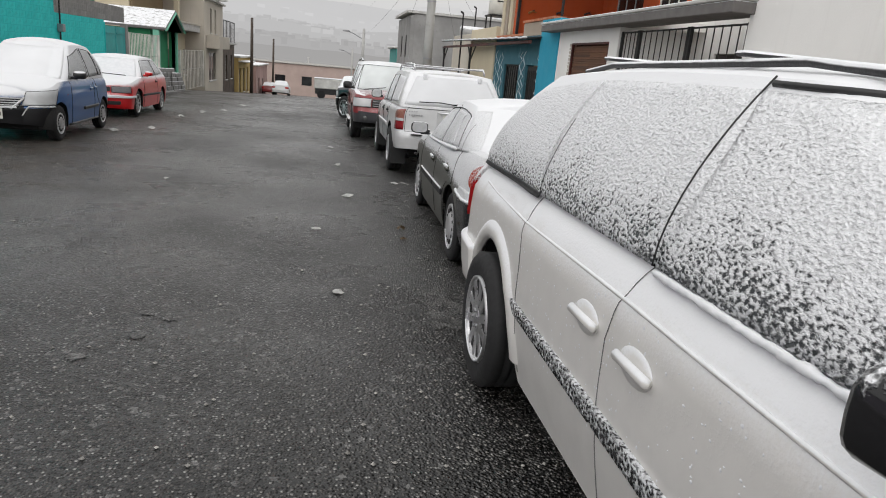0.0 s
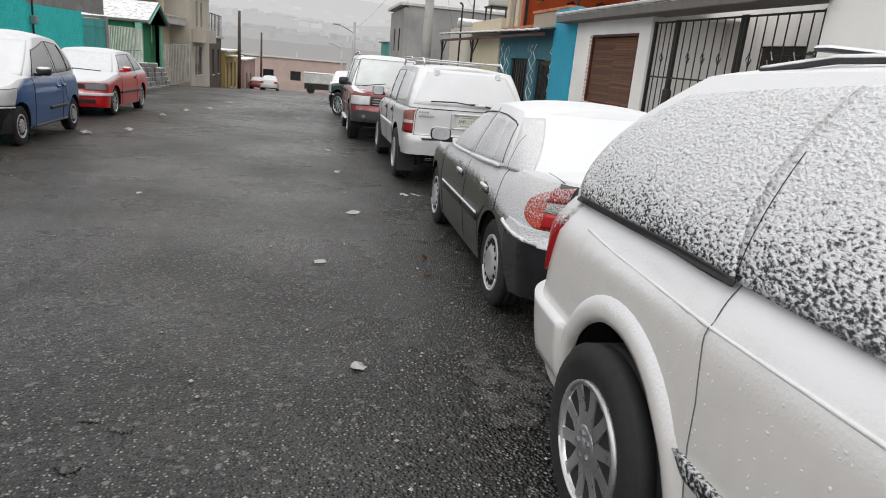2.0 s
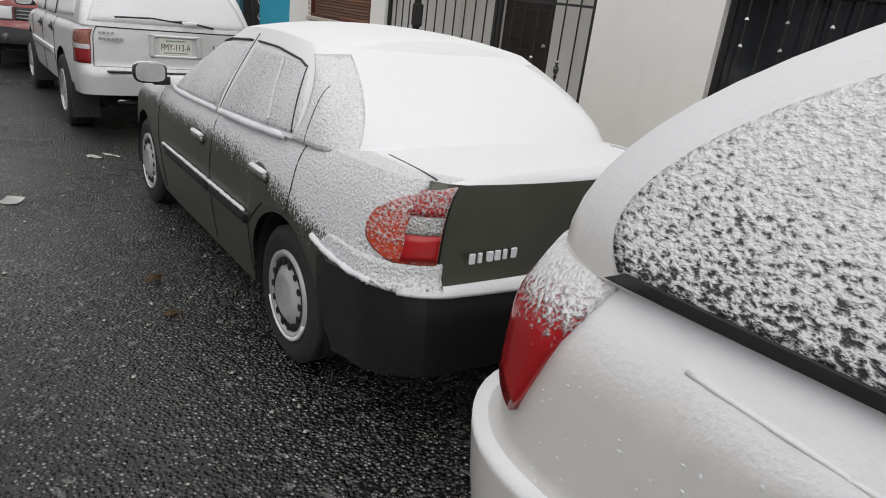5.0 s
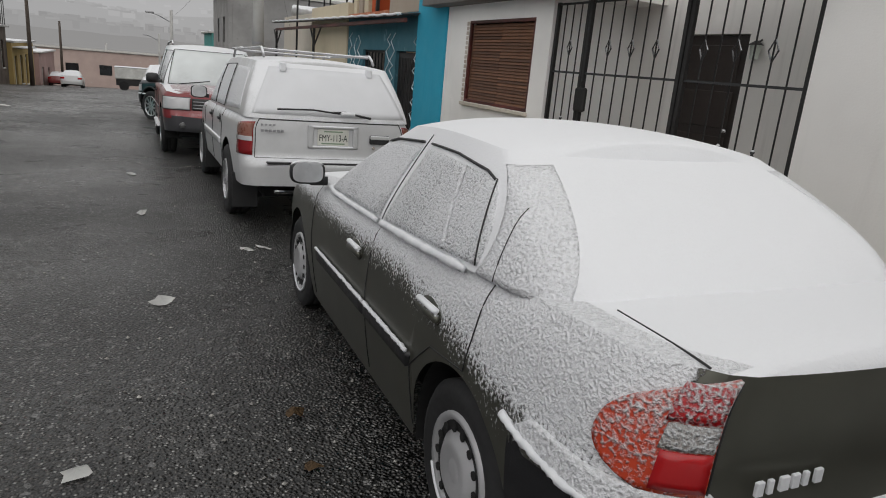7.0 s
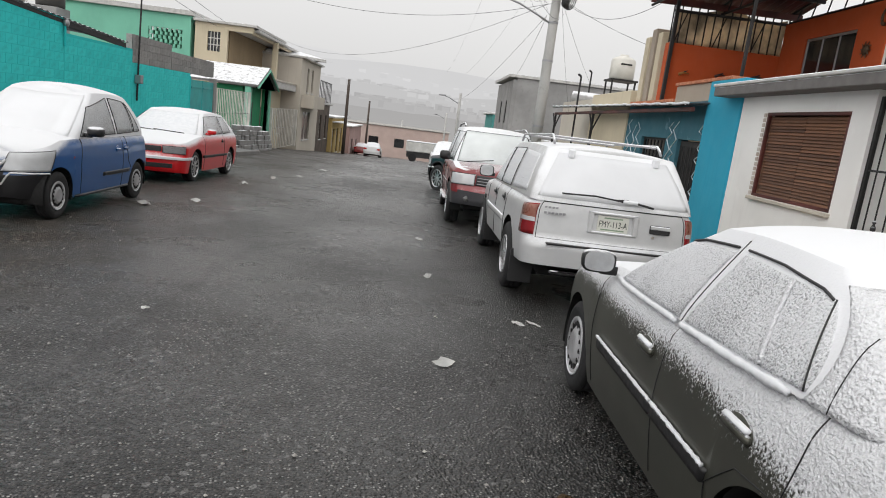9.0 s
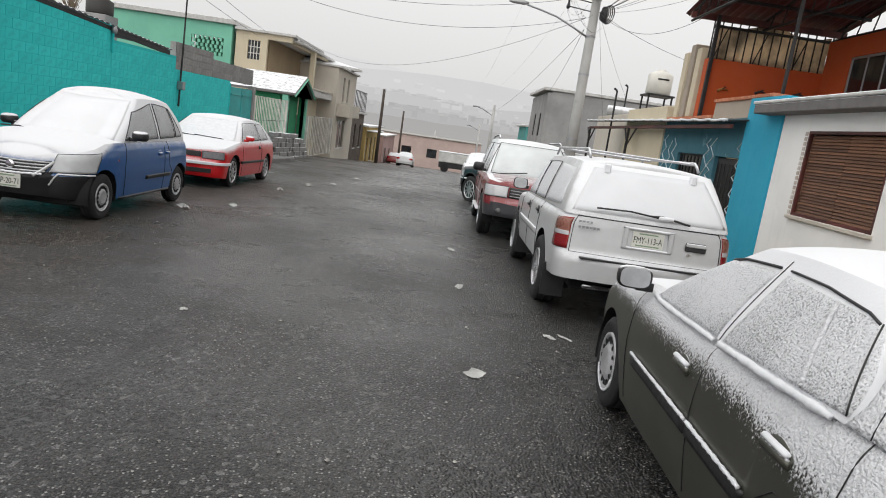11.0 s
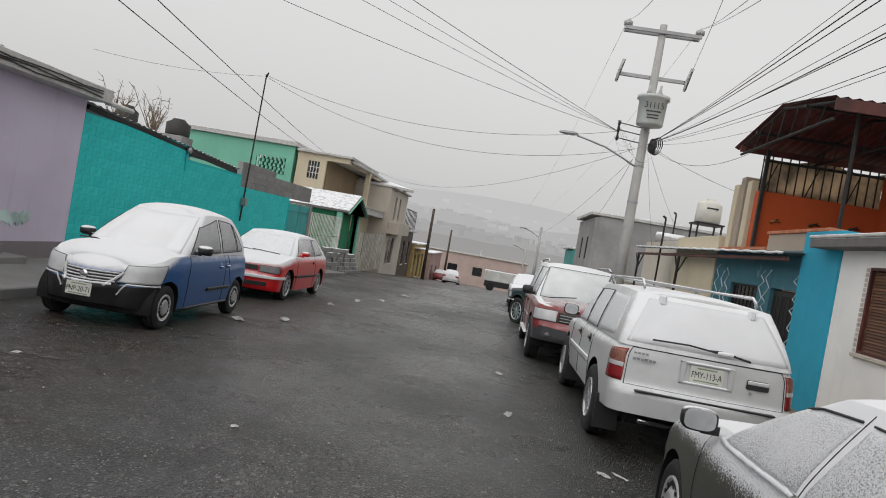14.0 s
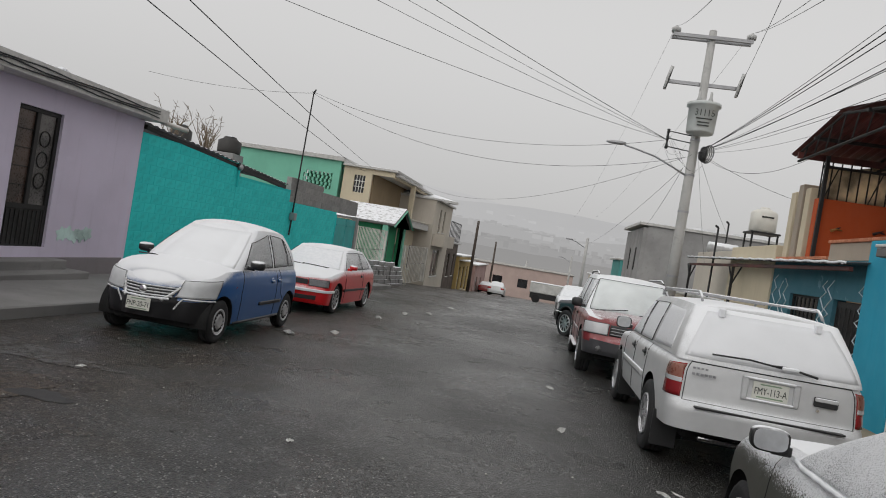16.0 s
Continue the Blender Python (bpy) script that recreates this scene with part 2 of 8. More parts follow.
def add_box(bm, lo, hi, bevel=0.0, m=None):
    verts = [bm.verts.new((x, y, z)) for x in (lo[0], hi[0]) for y in (lo[1], hi[1]) for z in (lo[2], hi[2])]
    faces = [bm.faces.new([verts[i] for i in f]) for f in ((0, 1, 3, 2), (4, 6, 7, 5), (0, 4, 5, 1), (2, 3, 7, 6), (0, 2, 6, 4), (1, 5, 7, 3))]
    if bevel:
        edges = list({e for f in faces for e in f.edges})
        made = bmesh.ops.bevel(bm, geom=edges, offset=bevel, segments=1, affect="EDGES", profile=0.5)
        verts = list({v for f in made["faces"] for v in f.verts} | {v for v in verts if v.is_valid})
    if m is not None:
        for v in verts:
            v.co = m @ v.co
    return verts


def box(lo, hi, bevel=0.0, m=None):
    bm = bmesh.new()
    add_box(bm, lo, hi, bevel, m)
    return bm


def add_tube(bm, pts, r, n=8, r_end=None, cap=True):
    """A round rod along a line of points."""
    pts = [Vector(p) for p in pts]
    rings = []
    for i, p in enumerate(pts):
        d = (pts[min(i + 1, len(pts) - 1)] - pts[max(i - 1, 0)]).normalized()
        side = d.cross(Vector((0, 0, 1)) if abs(d.z) < 0.95 else Vector((1, 0, 0))).normalized()
        up = side.cross(d)
        k = i / max(1, len(pts) - 1)
        rr = r if r_end is None else r + (r_end - r) * k
        rings.append([bm.verts.new(p + (side * math.cos(a) + up * math.sin(a)) * rr) for a in (2 * math.pi * j / n for j in range(n))])
    for a, b in zip(rings, rings[1:]):
        for j in range(n):
            bm.faces.new((a[j], a[(j + 1) % n], b[(j + 1) % n], b[j]))
    if cap:
        bm.faces.new(rings[0][::-1]), bm.faces.new(rings[-1])


def ragged(pts, r, seed=0):
    """A ridge of loose snow along a line: its section swells and shrinks."""
    rnd_ = random.Random(seed)
    bm = bmesh.new()
    dense = []
    for p, q in zip(pts, pts[1:]):
        k = max(1, int((Vector(q) - Vector(p)).length / 0.012))
        dense += [Vector(p).lerp(Vector(q), i / k) for i in range(k)]
    dense.append(Vector(pts[-1]))
    add_tube(bm, dense, r, 8)
    for i, v in enumerate(bm.verts):
        c = dense[min(i // 8, len(dense) - 1)]
        swell = 0.75 + 0.3 * noise.noise(c * 22) + rnd_.uniform(-0.22, 0.22)
        v.co = c + (v.co - c) * max(0.15, swell)
    return bm


def tube(pts, r, n=8, r_end=None):
    bm = bmesh.new()
    add_tube(bm, pts, r, n, r_end)
    return bm


def lathe(profile, n=32, axis="x", bm=None, at=(0, 0, 0)):
    """Turns (along, radius) points about an axis."""
    bm = bm or bmesh.new()
    rings = []
    for a, r in profile:
        ring = []
        for j in range(n):
            c, s = math.cos(2 * math.pi * j / n) * r, math.sin(2 * math.pi * j / n) * r
            p = {"x": (a, c, s), "y": (c, a, s), "z": (c, s, a)}[axis]
            ring.append(bm.verts.new(Vector(p) + Vector(at)))
        rings.append(ring)
    for a, b in zip(rings, rings[1:]):
        for j in range(n):
            bm.faces.new((a[j], a[(j + 1) % n], b[(j + 1) % n], b[j]))
    bm.faces.new(rings[0]), bm.faces.new(rings[-1][::-1])
    bmesh.ops.recalc_face_normals(bm, faces=bm.faces)
    return bm


def grid_mesh(rows, close=False, bm=None):
    bm = bm or bmesh.new()
    vs = [[bm.verts.new(p) for p in r] for r in rows]
    for a, b in zip(vs, vs[1:]):
        n = len(a)
        for j in range(n if close else n - 1):
            quad = (a[j], a[(j + 1) % n], b[(j + 1) % n], b[j])
            if len(set(quad)) == 4:
                bm.faces.new(quad)
    return bm, vs


def lerp_line(table, x):
    """Reads a broken line of (x, value) pairs, rounded at its corners."""
    xs, ys = [p[0] for p in table], [p[1] for p in table]
    return float(np.interp(x, xs, ys))


def camber(x):
    """The road falls off a little towards the right-hand kerb."""
    return -0.035 * min(1.0, max(0.0, x / 0.9))


def ground(y):
    """The street's height: nearly level at first, steeper down the hill."""
    if y < 18:
        return 0.01 - 0.022 * y
    k = min(y, 45) - 18
    z = -0.386 - 0.022 * k - 0.0007 * k * k
    return z - 0.06 * max(0, y - 45)


# ---- cars ----


def power(h, e):
    return h ** e if h > 0 else h


class Outline:
    """Half of a car's outline from above, from the middle of its tail round one side to the middle of its nose."""

    def __init__(self, u0, u1, w, r_rear, r_front, bow_rear=0.05, bow_front=0.08, taper_rear=0.0, taper_front=0.0):
        pts = []
        for i in range(21):
            x = (w - r_rear) * i / 20
            pts.append((x, u0 + bow_rear * (x / w) ** 2))
        e = pts[-1]
        for i in range(1, 25):
            a = math.pi / 2 * i / 24
            pts.append((e[0] + r_rear * math.sin(a), e[1] + r_rear * (1 - math.cos(a))))
        a_u, b_u = pts[-1][1], u1 - bow_front - r_front
        for i in range(1, 181):
            pts.append((w, a_u + (b_u - a_u) * i / 180))
        for i in range(1, 25):
            a = math.pi / 2 * i / 24
            pts.append((w - r_front * (1 - math.cos(a)), b_u + r_front * math.sin(a)))
        e = pts[-1]
        for i in range(1, 21):
            x = e[0] * (1 - i / 20)
            pts.append((x, e[1] + (u1 - e[1]) * (1 - (x / e[0]) ** 2)))
        self.pts = []
        for x, u in pts:
            k = (u - u0) / (u1 - u0)
            x *= 1 - taper_rear * max(0, 1 - k / 0.35) ** 2 - taper_front * max(0, (k - 0.62) / 0.38) ** 2
            self.pts.append((x, u))
        self.s = [0.0]
        for p, q in zip(self.pts, self.pts[1:]):
            self.s.append(self.s[-1] + math.dist(p, q))
        self.length = self.s[-1]
        self.u0, self.u1, self.w = u0, u1, w

    def at(self, s):
        return (float(np.interp(s, self.s, [p[0] for p in self.pts])), float(np.interp(s, self.s, [p[1] for p in self.pts])))

    def s_u(self, u):
        return float(np.interp(u, [p[1] for p in self.pts[20:-20]], self.s[20:-20]))

    def s_rear(self, x):
        return float(np.interp(x, [p[0] for p in self.pts[:45]], self.s[:45]))

    def s_front(self, x):
        return float(np.interp(-x, [-p[0] for p in self.pts[-45:]], self.s[-45:]))


class Car:
    """A car built up on its outline. Local axes: x to its right, y forward from the tail, z up from the ground."""

    def __init__(self, name, label, m, spec, paint, group="parked cars"):
        self.k = spec
        self.paint = paint
        self.root = thing(name, label, "car", m, group)
        L, W = spec["L"], spec["W"] / 2
        self.out = Outline(0, L, W, spec.get("rr", 0.25), spec.get("rf", 0.3), spec.get("br", 0.06), spec.get("bf", 0.14), spec.get("tr", 0.05), spec.get("tf", 0.10))
        g = spec["glass"]
        self.gl = Outline(g["u0"], g["u1"], g["w0"] / 2, g.get("rr", 0.14), g.get("rf", 0.2), g.get("br", 0.08), g.get("bf", 0.16), g.get("tr", 0.04), g.get("tf", 0.06))
        self.axles = (spec["oh"], spec["oh"] + spec["wb"])

    # surfaces
    def body(self, s, z, off=0.0, side=1):
        x, u = self.out.at(s)
        k = self.k
        rise = max(0, (z - lerp_line(k["belt"], u) + 0.10) / 0.10)
        f = lerp_line(k["prof"], z) - 0.04 * rise * rise
        fade = max(0, 1 - u / 0.7)
        nose = max(0, 1 - (k["L"] - u) / 0.7)
        un = u + lerp_line(k["tail"], z) * fade * fade - lerp_line(k["nose"], z) * nose * nose
        p = Vector((x * f, un, z))
        if off:
            x2, u2 = self.out.at(min(s + 0.02, self.out.length))
            x1, u1 = self.out.at(max(s - 0.02, 0))
            n = Vector((u2 - u1, -(x2 - x1), 0)).normalized()
            p += n * off
        p.x *= side
        return p

    def cabin(self, s, h, off=0.0, side=1):
        g = self.k["glass"]
        x, u = self.gl.at(s)
        k = (u - g["u0"]) / (g["u1"] - g["u0"])
        e = power(h, g.get("ex", 1.25))
        er, ef = power(h, g.get("er", 1.15)), power(h, g.get("ef", 1.12))
        w = (g["w0"] + (g["w1"] - g["w0"]) * e) / g["w0"]
        a, b = g["u0"] + (g["t0"] - g["u0"]) * er, g["u1"] + (g["t1"] - g["u1"]) * ef
        z0 = lerp_line(self.k["belt"], u) - 0.01
        p = Vector((x * w, a + (b - a) * k, z0 + (g["z1"] - 0.05 - z0 + 0.03 * math.sin(math.pi * min(1, max(0, k)))) * h))
        if off:
            p += self.cabin_normal(s, h) * off
        p.x *= side
        return p

    def cabin_normal(self, s, h):
        a = self.cabin(min(s + 0.02, self.gl.length), h) - self.cabin(max(s - 0.02, 0), h)
        b = self.cabin(s, min(1, h + 0.03)) - self.cabin(s, max(0, h - 0.03))
        return a.cross(b).normalized()

    def glass_s(self, u, h):
        """The outline's place of the cabin's side that lies at u at the height share h."""
        g = self.k["glass"]
        er, ef = power(h, g.get("er", 1.15)), power(h, g.get("ef", 1.12))
        a, b = g["u0"] + (g["t0"] - g["u0"]) * er, g["u1"] + (g["t1"] - g["u1"]) * ef
        return self.gl.s_u(g["u0"] + (u - a) / (b - a) * (g["u1"] - g["u0"]))

    def bottom(self, u):
        k = self.k
        z = lerp_line(k["sill"], u)
        for c in self.axles:
            d = k["arch"] ** 2 - (u - c) ** 2
            if d > 0:
                z = max(z, k["wr"] + math.sqrt(d) * 1.0)
        return z

    def wide(self, y):
        """Half the body's width at the shoulder, y from the tail."""
        return float(np.interp(y, [p[1] for p in self.out.pts[20:-20]], [p[0] for p in self.out.pts[20:-20]])) * 0.95

    def shell(self):
        """Lower body with open wheel arches, bonnet and boot lid, then the cabin and its roof."""
        k, out = self.k, self.out
        ss = set(np.linspace(0, out.s_rear(out.w - 0.01), 14)) | set(np.linspace(out.s_u(0.3), out.s_u(k["L"] - 0.3), 60)) | set(np.linspace(out.s_front(out.w - 0.01), out.length, 14))
        ss |= {out.s_u(u) for u in np.linspace(0.02, 0.3, 8)} | {out.s_u(k["L"] - u) for u in np.linspace(0.02, 0.3, 8)}
        for c in self.axles:
            ss |= {out.s_u(c + k["arch"] * math.cos(a)) for a in np.linspace(0.001, math.pi - 0.001, 31)}
        ss = sorted(ss)
        split = k.get("split")
        cols = []
        for s in ss:
            u = out.at(s)[1]
            zb, zt = self.bottom(u), lerp_line(k["belt"], u)
            cols.append([self.body(s, zb + (zt - zb) * j / 12) for j in range(13)])
        full = cols + [[Vector((-p.x, p.y, p.z)) for p in c] for c in reversed(cols[1:-1])]
        bm, vs = grid_mesh(full + [full[0]])
        bmesh.ops.remove_doubles(bm, verts=bm.verts, dist=0.0004)
        # bonnet, boot lid and the floor of the cabin
        crown = k.get("crown", 0.05)
        rows = []
        for c in cols:
            p = c[-1]
            row = []
            for j in range(17):
                q = -1 + j / 8
                edge = abs(q)
                row.append((p.x * q, p.y, p.z + crown * min(1, p.x / 0.5) * (1 - edge ** 2.6)))
            rows.append(row)
        top, _ = grid_mesh(rows)
        bmesh.ops.recalc_face_normals(top, faces=top.faces)
        if sum(f.normal.z for f in top.faces) < 0:
            bmesh.ops.reverse_faces(top, faces=top.faces)
        bmesh.ops.recalc_face_normals(bm, faces=bm.faces)
        cen = sum(((f.calc_center_median() - Vector((0, k["L"] / 2, 0.6))).dot(f.normal) for f in bm.faces))
        if cen < 0:
            bmesh.ops.reverse_faces(bm, faces=bm.faces)
        if split:
            low = bm.copy()
            bmesh.ops.delete(bm, geom=[f for f in bm.faces if split(f.calc_center_median())], context="FACES")
            bmesh.ops.delete(low, geom=[f for f in low.faces if not split(f.calc_center_median())], context="FACES")
            rear = low.copy()
            bmesh.ops.delete(low, geom=[f for f in low.faces if f.calc_center_median().y < k["L"] / 2], context="FACES")
            bmesh.ops.delete(rear, geom=[f for f in rear.faces if f.calc_center_median().y >= k["L"] / 2], context="FACES")
            part("front_bumper", low, k["bumper"], self.root, k.get("bumper_label", "black plastic bumper"), True)
            part("rear_bumper", rear, k["bumper"], self.root, k.get("bumper_label", "black plastic bumper"), True)
        part("body", bm, self.paint, self.root, smooth=True)
        wings = top.copy()
        edge = 0.80
        inner = lambda f: abs(f.calc_center_median().x) < edge * max(0.1, self.wide(f.calc_center_median().y))
        bmesh.ops.delete(wings, geom=[f for f in wings.faces if inner(f)], context="FACES")
        bmesh.ops.delete(top, geom=[f for f in top.faces if not inner(f)], context="FACES")
        part("shoulder_panel", wings, k.get("wing", self.paint), self.root, smooth=True)
        part("bonnet", top, k.get("lid", k.get("top", self.paint)), self.root, "snow-covered bonnet and lid panels", True)
        # the cabin
        gs = sorted(set(np.linspace(0, self.gl.length, 70)) | set(np.linspace(self.gl.s[18], self.gl.s[46], 12)) | set(np.linspace(self.gl.s[-47], self.gl.s[-18], 12)))
        cols = [[self.cabin(s, j / 10) for j in range(11)] for s in gs]
        full = cols + [[Vector((-p.x, p.y, p.z)) for p in c] for c in reversed(cols[1:-1])]
        bm, _ = grid_mesh(full + [full[0]])
        bmesh.ops.remove_doubles(bm, verts=bm.verts, dist=0.0004)
        bmesh.ops.recalc_face_normals(bm, faces=bm.faces)
        if sum(((f.calc_center_median() - Vector((0, k["L"] / 2, 1.0))).dot(f.normal) for f in bm.faces)) < 0:
            bmesh.ops.reverse_faces(bm, faces=bm.faces)
        part("cabin", bm, k.get("top", self.paint), self.root, smooth=True)
        rows = []
        n = len(cols)
        rc = k.get("roof_crown", 0.055)
        for i, c in enumerate(cols):
            p = c[-1]
            ends = min(1.0, 1.0 - abs(2 * i / (n - 1) - 1) ** 6)
            rows.append([(p.x * q, p.y, p.z + rc * (1 - abs(q) ** 2.2) * min(1, p.x / 0.35) * (0.35 + 0.65 * ends)) for q in (-1 + j / 8 for j in range(17))])
        roof, _ = grid_mesh(rows)
        bmesh.ops.recalc_face_normals(roof, faces=roof.faces)
        if sum(f.normal.z for f in roof.faces) < 0:
            bmesh.ops.reverse_faces(roof, faces=roof.faces)
        part("roof", roof, k.get("top", self.paint), self.root, "snow-covered roof", True)
        # floor pan and wheel housings
        pan = box((-out.w + 0.24, 0.25, k["clear"]), (out.w - 0.24, k["L"] - 0.3, k["clear"] + 0.3), 0.03)
        part("floor_pan", pan, M_DARK, self.root, "dark underside")
        for c in self.axles:
            for sd in (-1, 1):
                bm = bmesh.new()
                rows = []
                for a in np.linspace(-0.25, math.pi + 0.25, 25):
                    y, z = c + (k["arch"] + 0.012) * math.cos(a), k["wr"] + (k["arch"] + 0.012) * math.sin(a)
                    rows.append([(sd * x, y, z) for x in (out.w * 0.945, out.w - 0.30)])
                grid_mesh(rows, bm=bm)
                part("wheel_housing", bm, M_DARK, self.root, "black wheel housing", True)

    def patch_pts(self, f, corners, nu, nv, off, side, bulge=0.0):
        a, b, c, d = corners
        rows = []
        for i in range(nv + 1):
            t = i / nv
            l = (a[0] + (d[0] - a[0]) * t, a[1] + (d[1] - a[1]) * t)
            r = (b[0] + (c[0] - b[0]) * t, b[1] + (c[1] - b[1]) * t)
            swell = abs(bulge) * max(0.0, 1 - abs(2 * t - 1) ** 2.6)
            l, r = ((l[0] - swell, l[1]), r) if bulge < 0 else (l, (r[0] + swell, r[1]))
            rows.append([f(l[0] + (r[0] - l[0]) * j / nu, l[1] + (r[1] - l[1]) * j / nu, off, side) for j in range(nu + 1)])
        return rows

    def patch(self, name, f, corners, material, label="", off=0.006, thick=0.01, nu=14, nv=8, parent=None, sides=(1, -1), rim=None, rim_r=0.006, bulge=0.0):
        """A panel that follows a surface, four corners anticlockwise from the lower rear, one on each side."""
        made = []
        total = self.gl.length if f == self.cabin else self.out.length
        rear, front = corners[0][0] == 0, abs(corners[1][0] - total) < 1e-6
        for sd in sides[:1] if rear or front else sides:
            outer = self.patch_pts(f, corners, nu, nv, off, sd, bulge)
            inner = self.patch_pts(f, corners, nu, nv, off - thick, sd, bulge)
            if rear or front:
                flip = [[[Vector((-p.x, p.y, p.z)) for p in r] for r in side] for side in (outer, inner)]
                if rear:
                    outer, inner = ([m[:0:-1] + r for m, r in zip(fl, own)] for fl, own in zip(flip, (outer, inner)))
                else:
                    outer, inner = ([r + m[-2::-1] for m, r in zip(fl, own)] for fl, own in zip(flip, (outer, inner)))
            bm, vo = grid_mesh(outer)
            ring_o = outer[0] + [r[-1] for r in outer[1:]] + outer[-1][-2::-1] + [r[0] for r in outer[-2:0:-1]]
            ring_i = inner[0] + [r[-1] for r in inner[1:]] + inner[-1][-2::-1] + [r[0] for r in inner[-2:0:-1]]
            grid_mesh([ring_o, ring_i], close=True, bm=bm)
            bmesh.ops.remove_doubles(bm, verts=bm.verts, dist=0.0003)
            bmesh.ops.recalc_face_normals(bm, faces=bm.faces)
            mid = outer[nv // 2][len(outer[0]) // 2]
            fc = min(bm.faces, key=lambda q: (q.calc_center_median() - mid).length)
            if fc.normal.dot(mid - Vector((0, self.k["L"] / 2, 0.7))) < 0:
                bmesh.ops.reverse_faces(bm, faces=bm.faces)
            ob = part(name, bm, material, parent or self.root, label, True)
            if rim:
                part("rubber_seal", tube(ring_o + ring_o[:1], rim_r, 6), rim, ob, "black rubber seal", True)
            made.append(ob)
        return made

    def side_quad(self, u0, z0, u1, z1, u2, z2, u3, z3):
        f = self.out.s_u
        return ((f(u0), z0), (f(u1), z1), (f(u2), z2), (f(u3), z3))

    def cab_quad(self, pts):
        return tuple((self.glass_s(u, h), h) for u, h in pts)

    def line(self, name, pts, material, label="", r=0.004, on="body", sides=(1, -1), off=0.002):
        """A seam or a bead along the body's or the cabin's side."""
        for sd in sides:
            dense = []
            for p, q in zip(pts, pts[1:]):
                for i in range(8):
                    dense.append((p[0] + (q[0] - p[0]) * i / 8, p[1] + (q[1] - p[1]) * i / 8))
            dense.append(pts[-1])
            if on == "body":
                w = [self.body(self.out.s_u(u), z, off, sd) for u, z in dense]
            else:
                w = [self.cabin(self.glass_s(u, h), h, off, sd) for u, h in dense]
            bm = ragged(w, r, len(name)) if material == M_SNOW else tube(w, r, 6)
            part(name, bm, material, self.root, label, True)

    def tail_line(self, name, x0, z0, x1, z1, material, label="", r=0.004, nose=False, off=0.002):
        f = self.out.s_front if nose else self.out.s_rear
        w = []
        for i in range(21):
            x, z = x0 + (x1 - x0) * i / 20, z0 + (z1 - z0) * i / 20
            w.append(self.body(f(abs(x)), z, off, 1 if x >= 0 else -1))
        return part(name, ragged(w, r, 3) if material == M_SNOW else tube(w, r, 6), material, self.root, label, True)

    def wheels(self, style, tyre_w=0.185, rim=0.19, snow=True):
        k = self.k
        for c in self.axles:
            for sd in (-1, 1):
                x = sd * (k["W"] / 2 - k.get("inset", 0.05))
                t = part("wheel", lathe([(-0.02 * sd, 0.05), (-0.06 * sd, 0.05)], 10), M_DARK, self.root)
                t.location = (x - sd * 0.05, c, k["wr"])
                R, h = k["wr"], tyre_w / 2
                prof = [(-h * 0.8, rim), (-h, rim + (R - rim) * 0.45), (-h * 0.9, R - 0.02), (-h * 0.75, R - 0.006), (-h * 0.72, R), (-0.03, R), (-0.026, R - 0.008), (-0.018, R - 0.008), (-0.014, R),
                        (0.014, R), (0.018, R - 0.008), (0.026, R - 0.008), (0.03, R), (h * 0.72, R), (h * 0.75, R - 0.006), (h * 0.9, R - 0.02), (h, rim + (R - rim) * 0.45), (h * 0.8, rim)]
                tyre = part("tyre", lathe(prof, 40), M_RUBBER, t, "black tyre", True)
                tyre.location.x = -sd * (h - 0.05)
                f = sd * 0.045
                rimbm = bmesh.new()
                if style == "cap":
                    lathe([(f * 0.2, rim), (f, rim - 0.008), (f * 0.9, rim - 0.03), (f * 0.3, rim - 0.045), (f * 0.6, rim - 0.06), (f * 1.15, rim * 0.5), (f * 1.3, rim * 0.42), (f * 1.0, 0.045), (f * 1.1, 0.035), (f * 1.1, 0.004)], 32, bm=rimbm)
                    part("hubcap", rimbm, M_CAP, t, "grey steel wheel disc", True)
                    for i in range(14):
                        a = 2 * math.pi * i / 14
                        hole = lathe([(0, 0.015), (0.004, 0.015)], 10)
                        ob = part("vent_hole", hole, M_DARK, t, "dark slot")
                        ob.location = (f * 0.92 if sd > 0 else f * 0.92 - 0.004, math.cos(a) * (rim - 0.055), math.sin(a) * (rim - 0.055))
                else:
                    lathe([(f * 0.2, rim + 0.004), (f * 1.05, rim + 0.002), (f * 1.0, rim - 0.014), (f * 0.2, rim - 0.02), (-f * 0.8, rim - 0.03)], 36, bm=rimbm)
                    part("rim", rimbm, M_ALLOY, t, "alloy rim", True)
                    part("brake_drum", lathe([(-f * 0.8, rim * 0.8), (-f * 0.5, rim * 0.78), (-f * 0.5, 0.05)], 24), M_DARK, t, "dark brake drum")
                    n = {"five": 5, "six": 6, "multi": 9}[style]
                    pair = (-0.36, 0.36) if style == "five" else (0,)
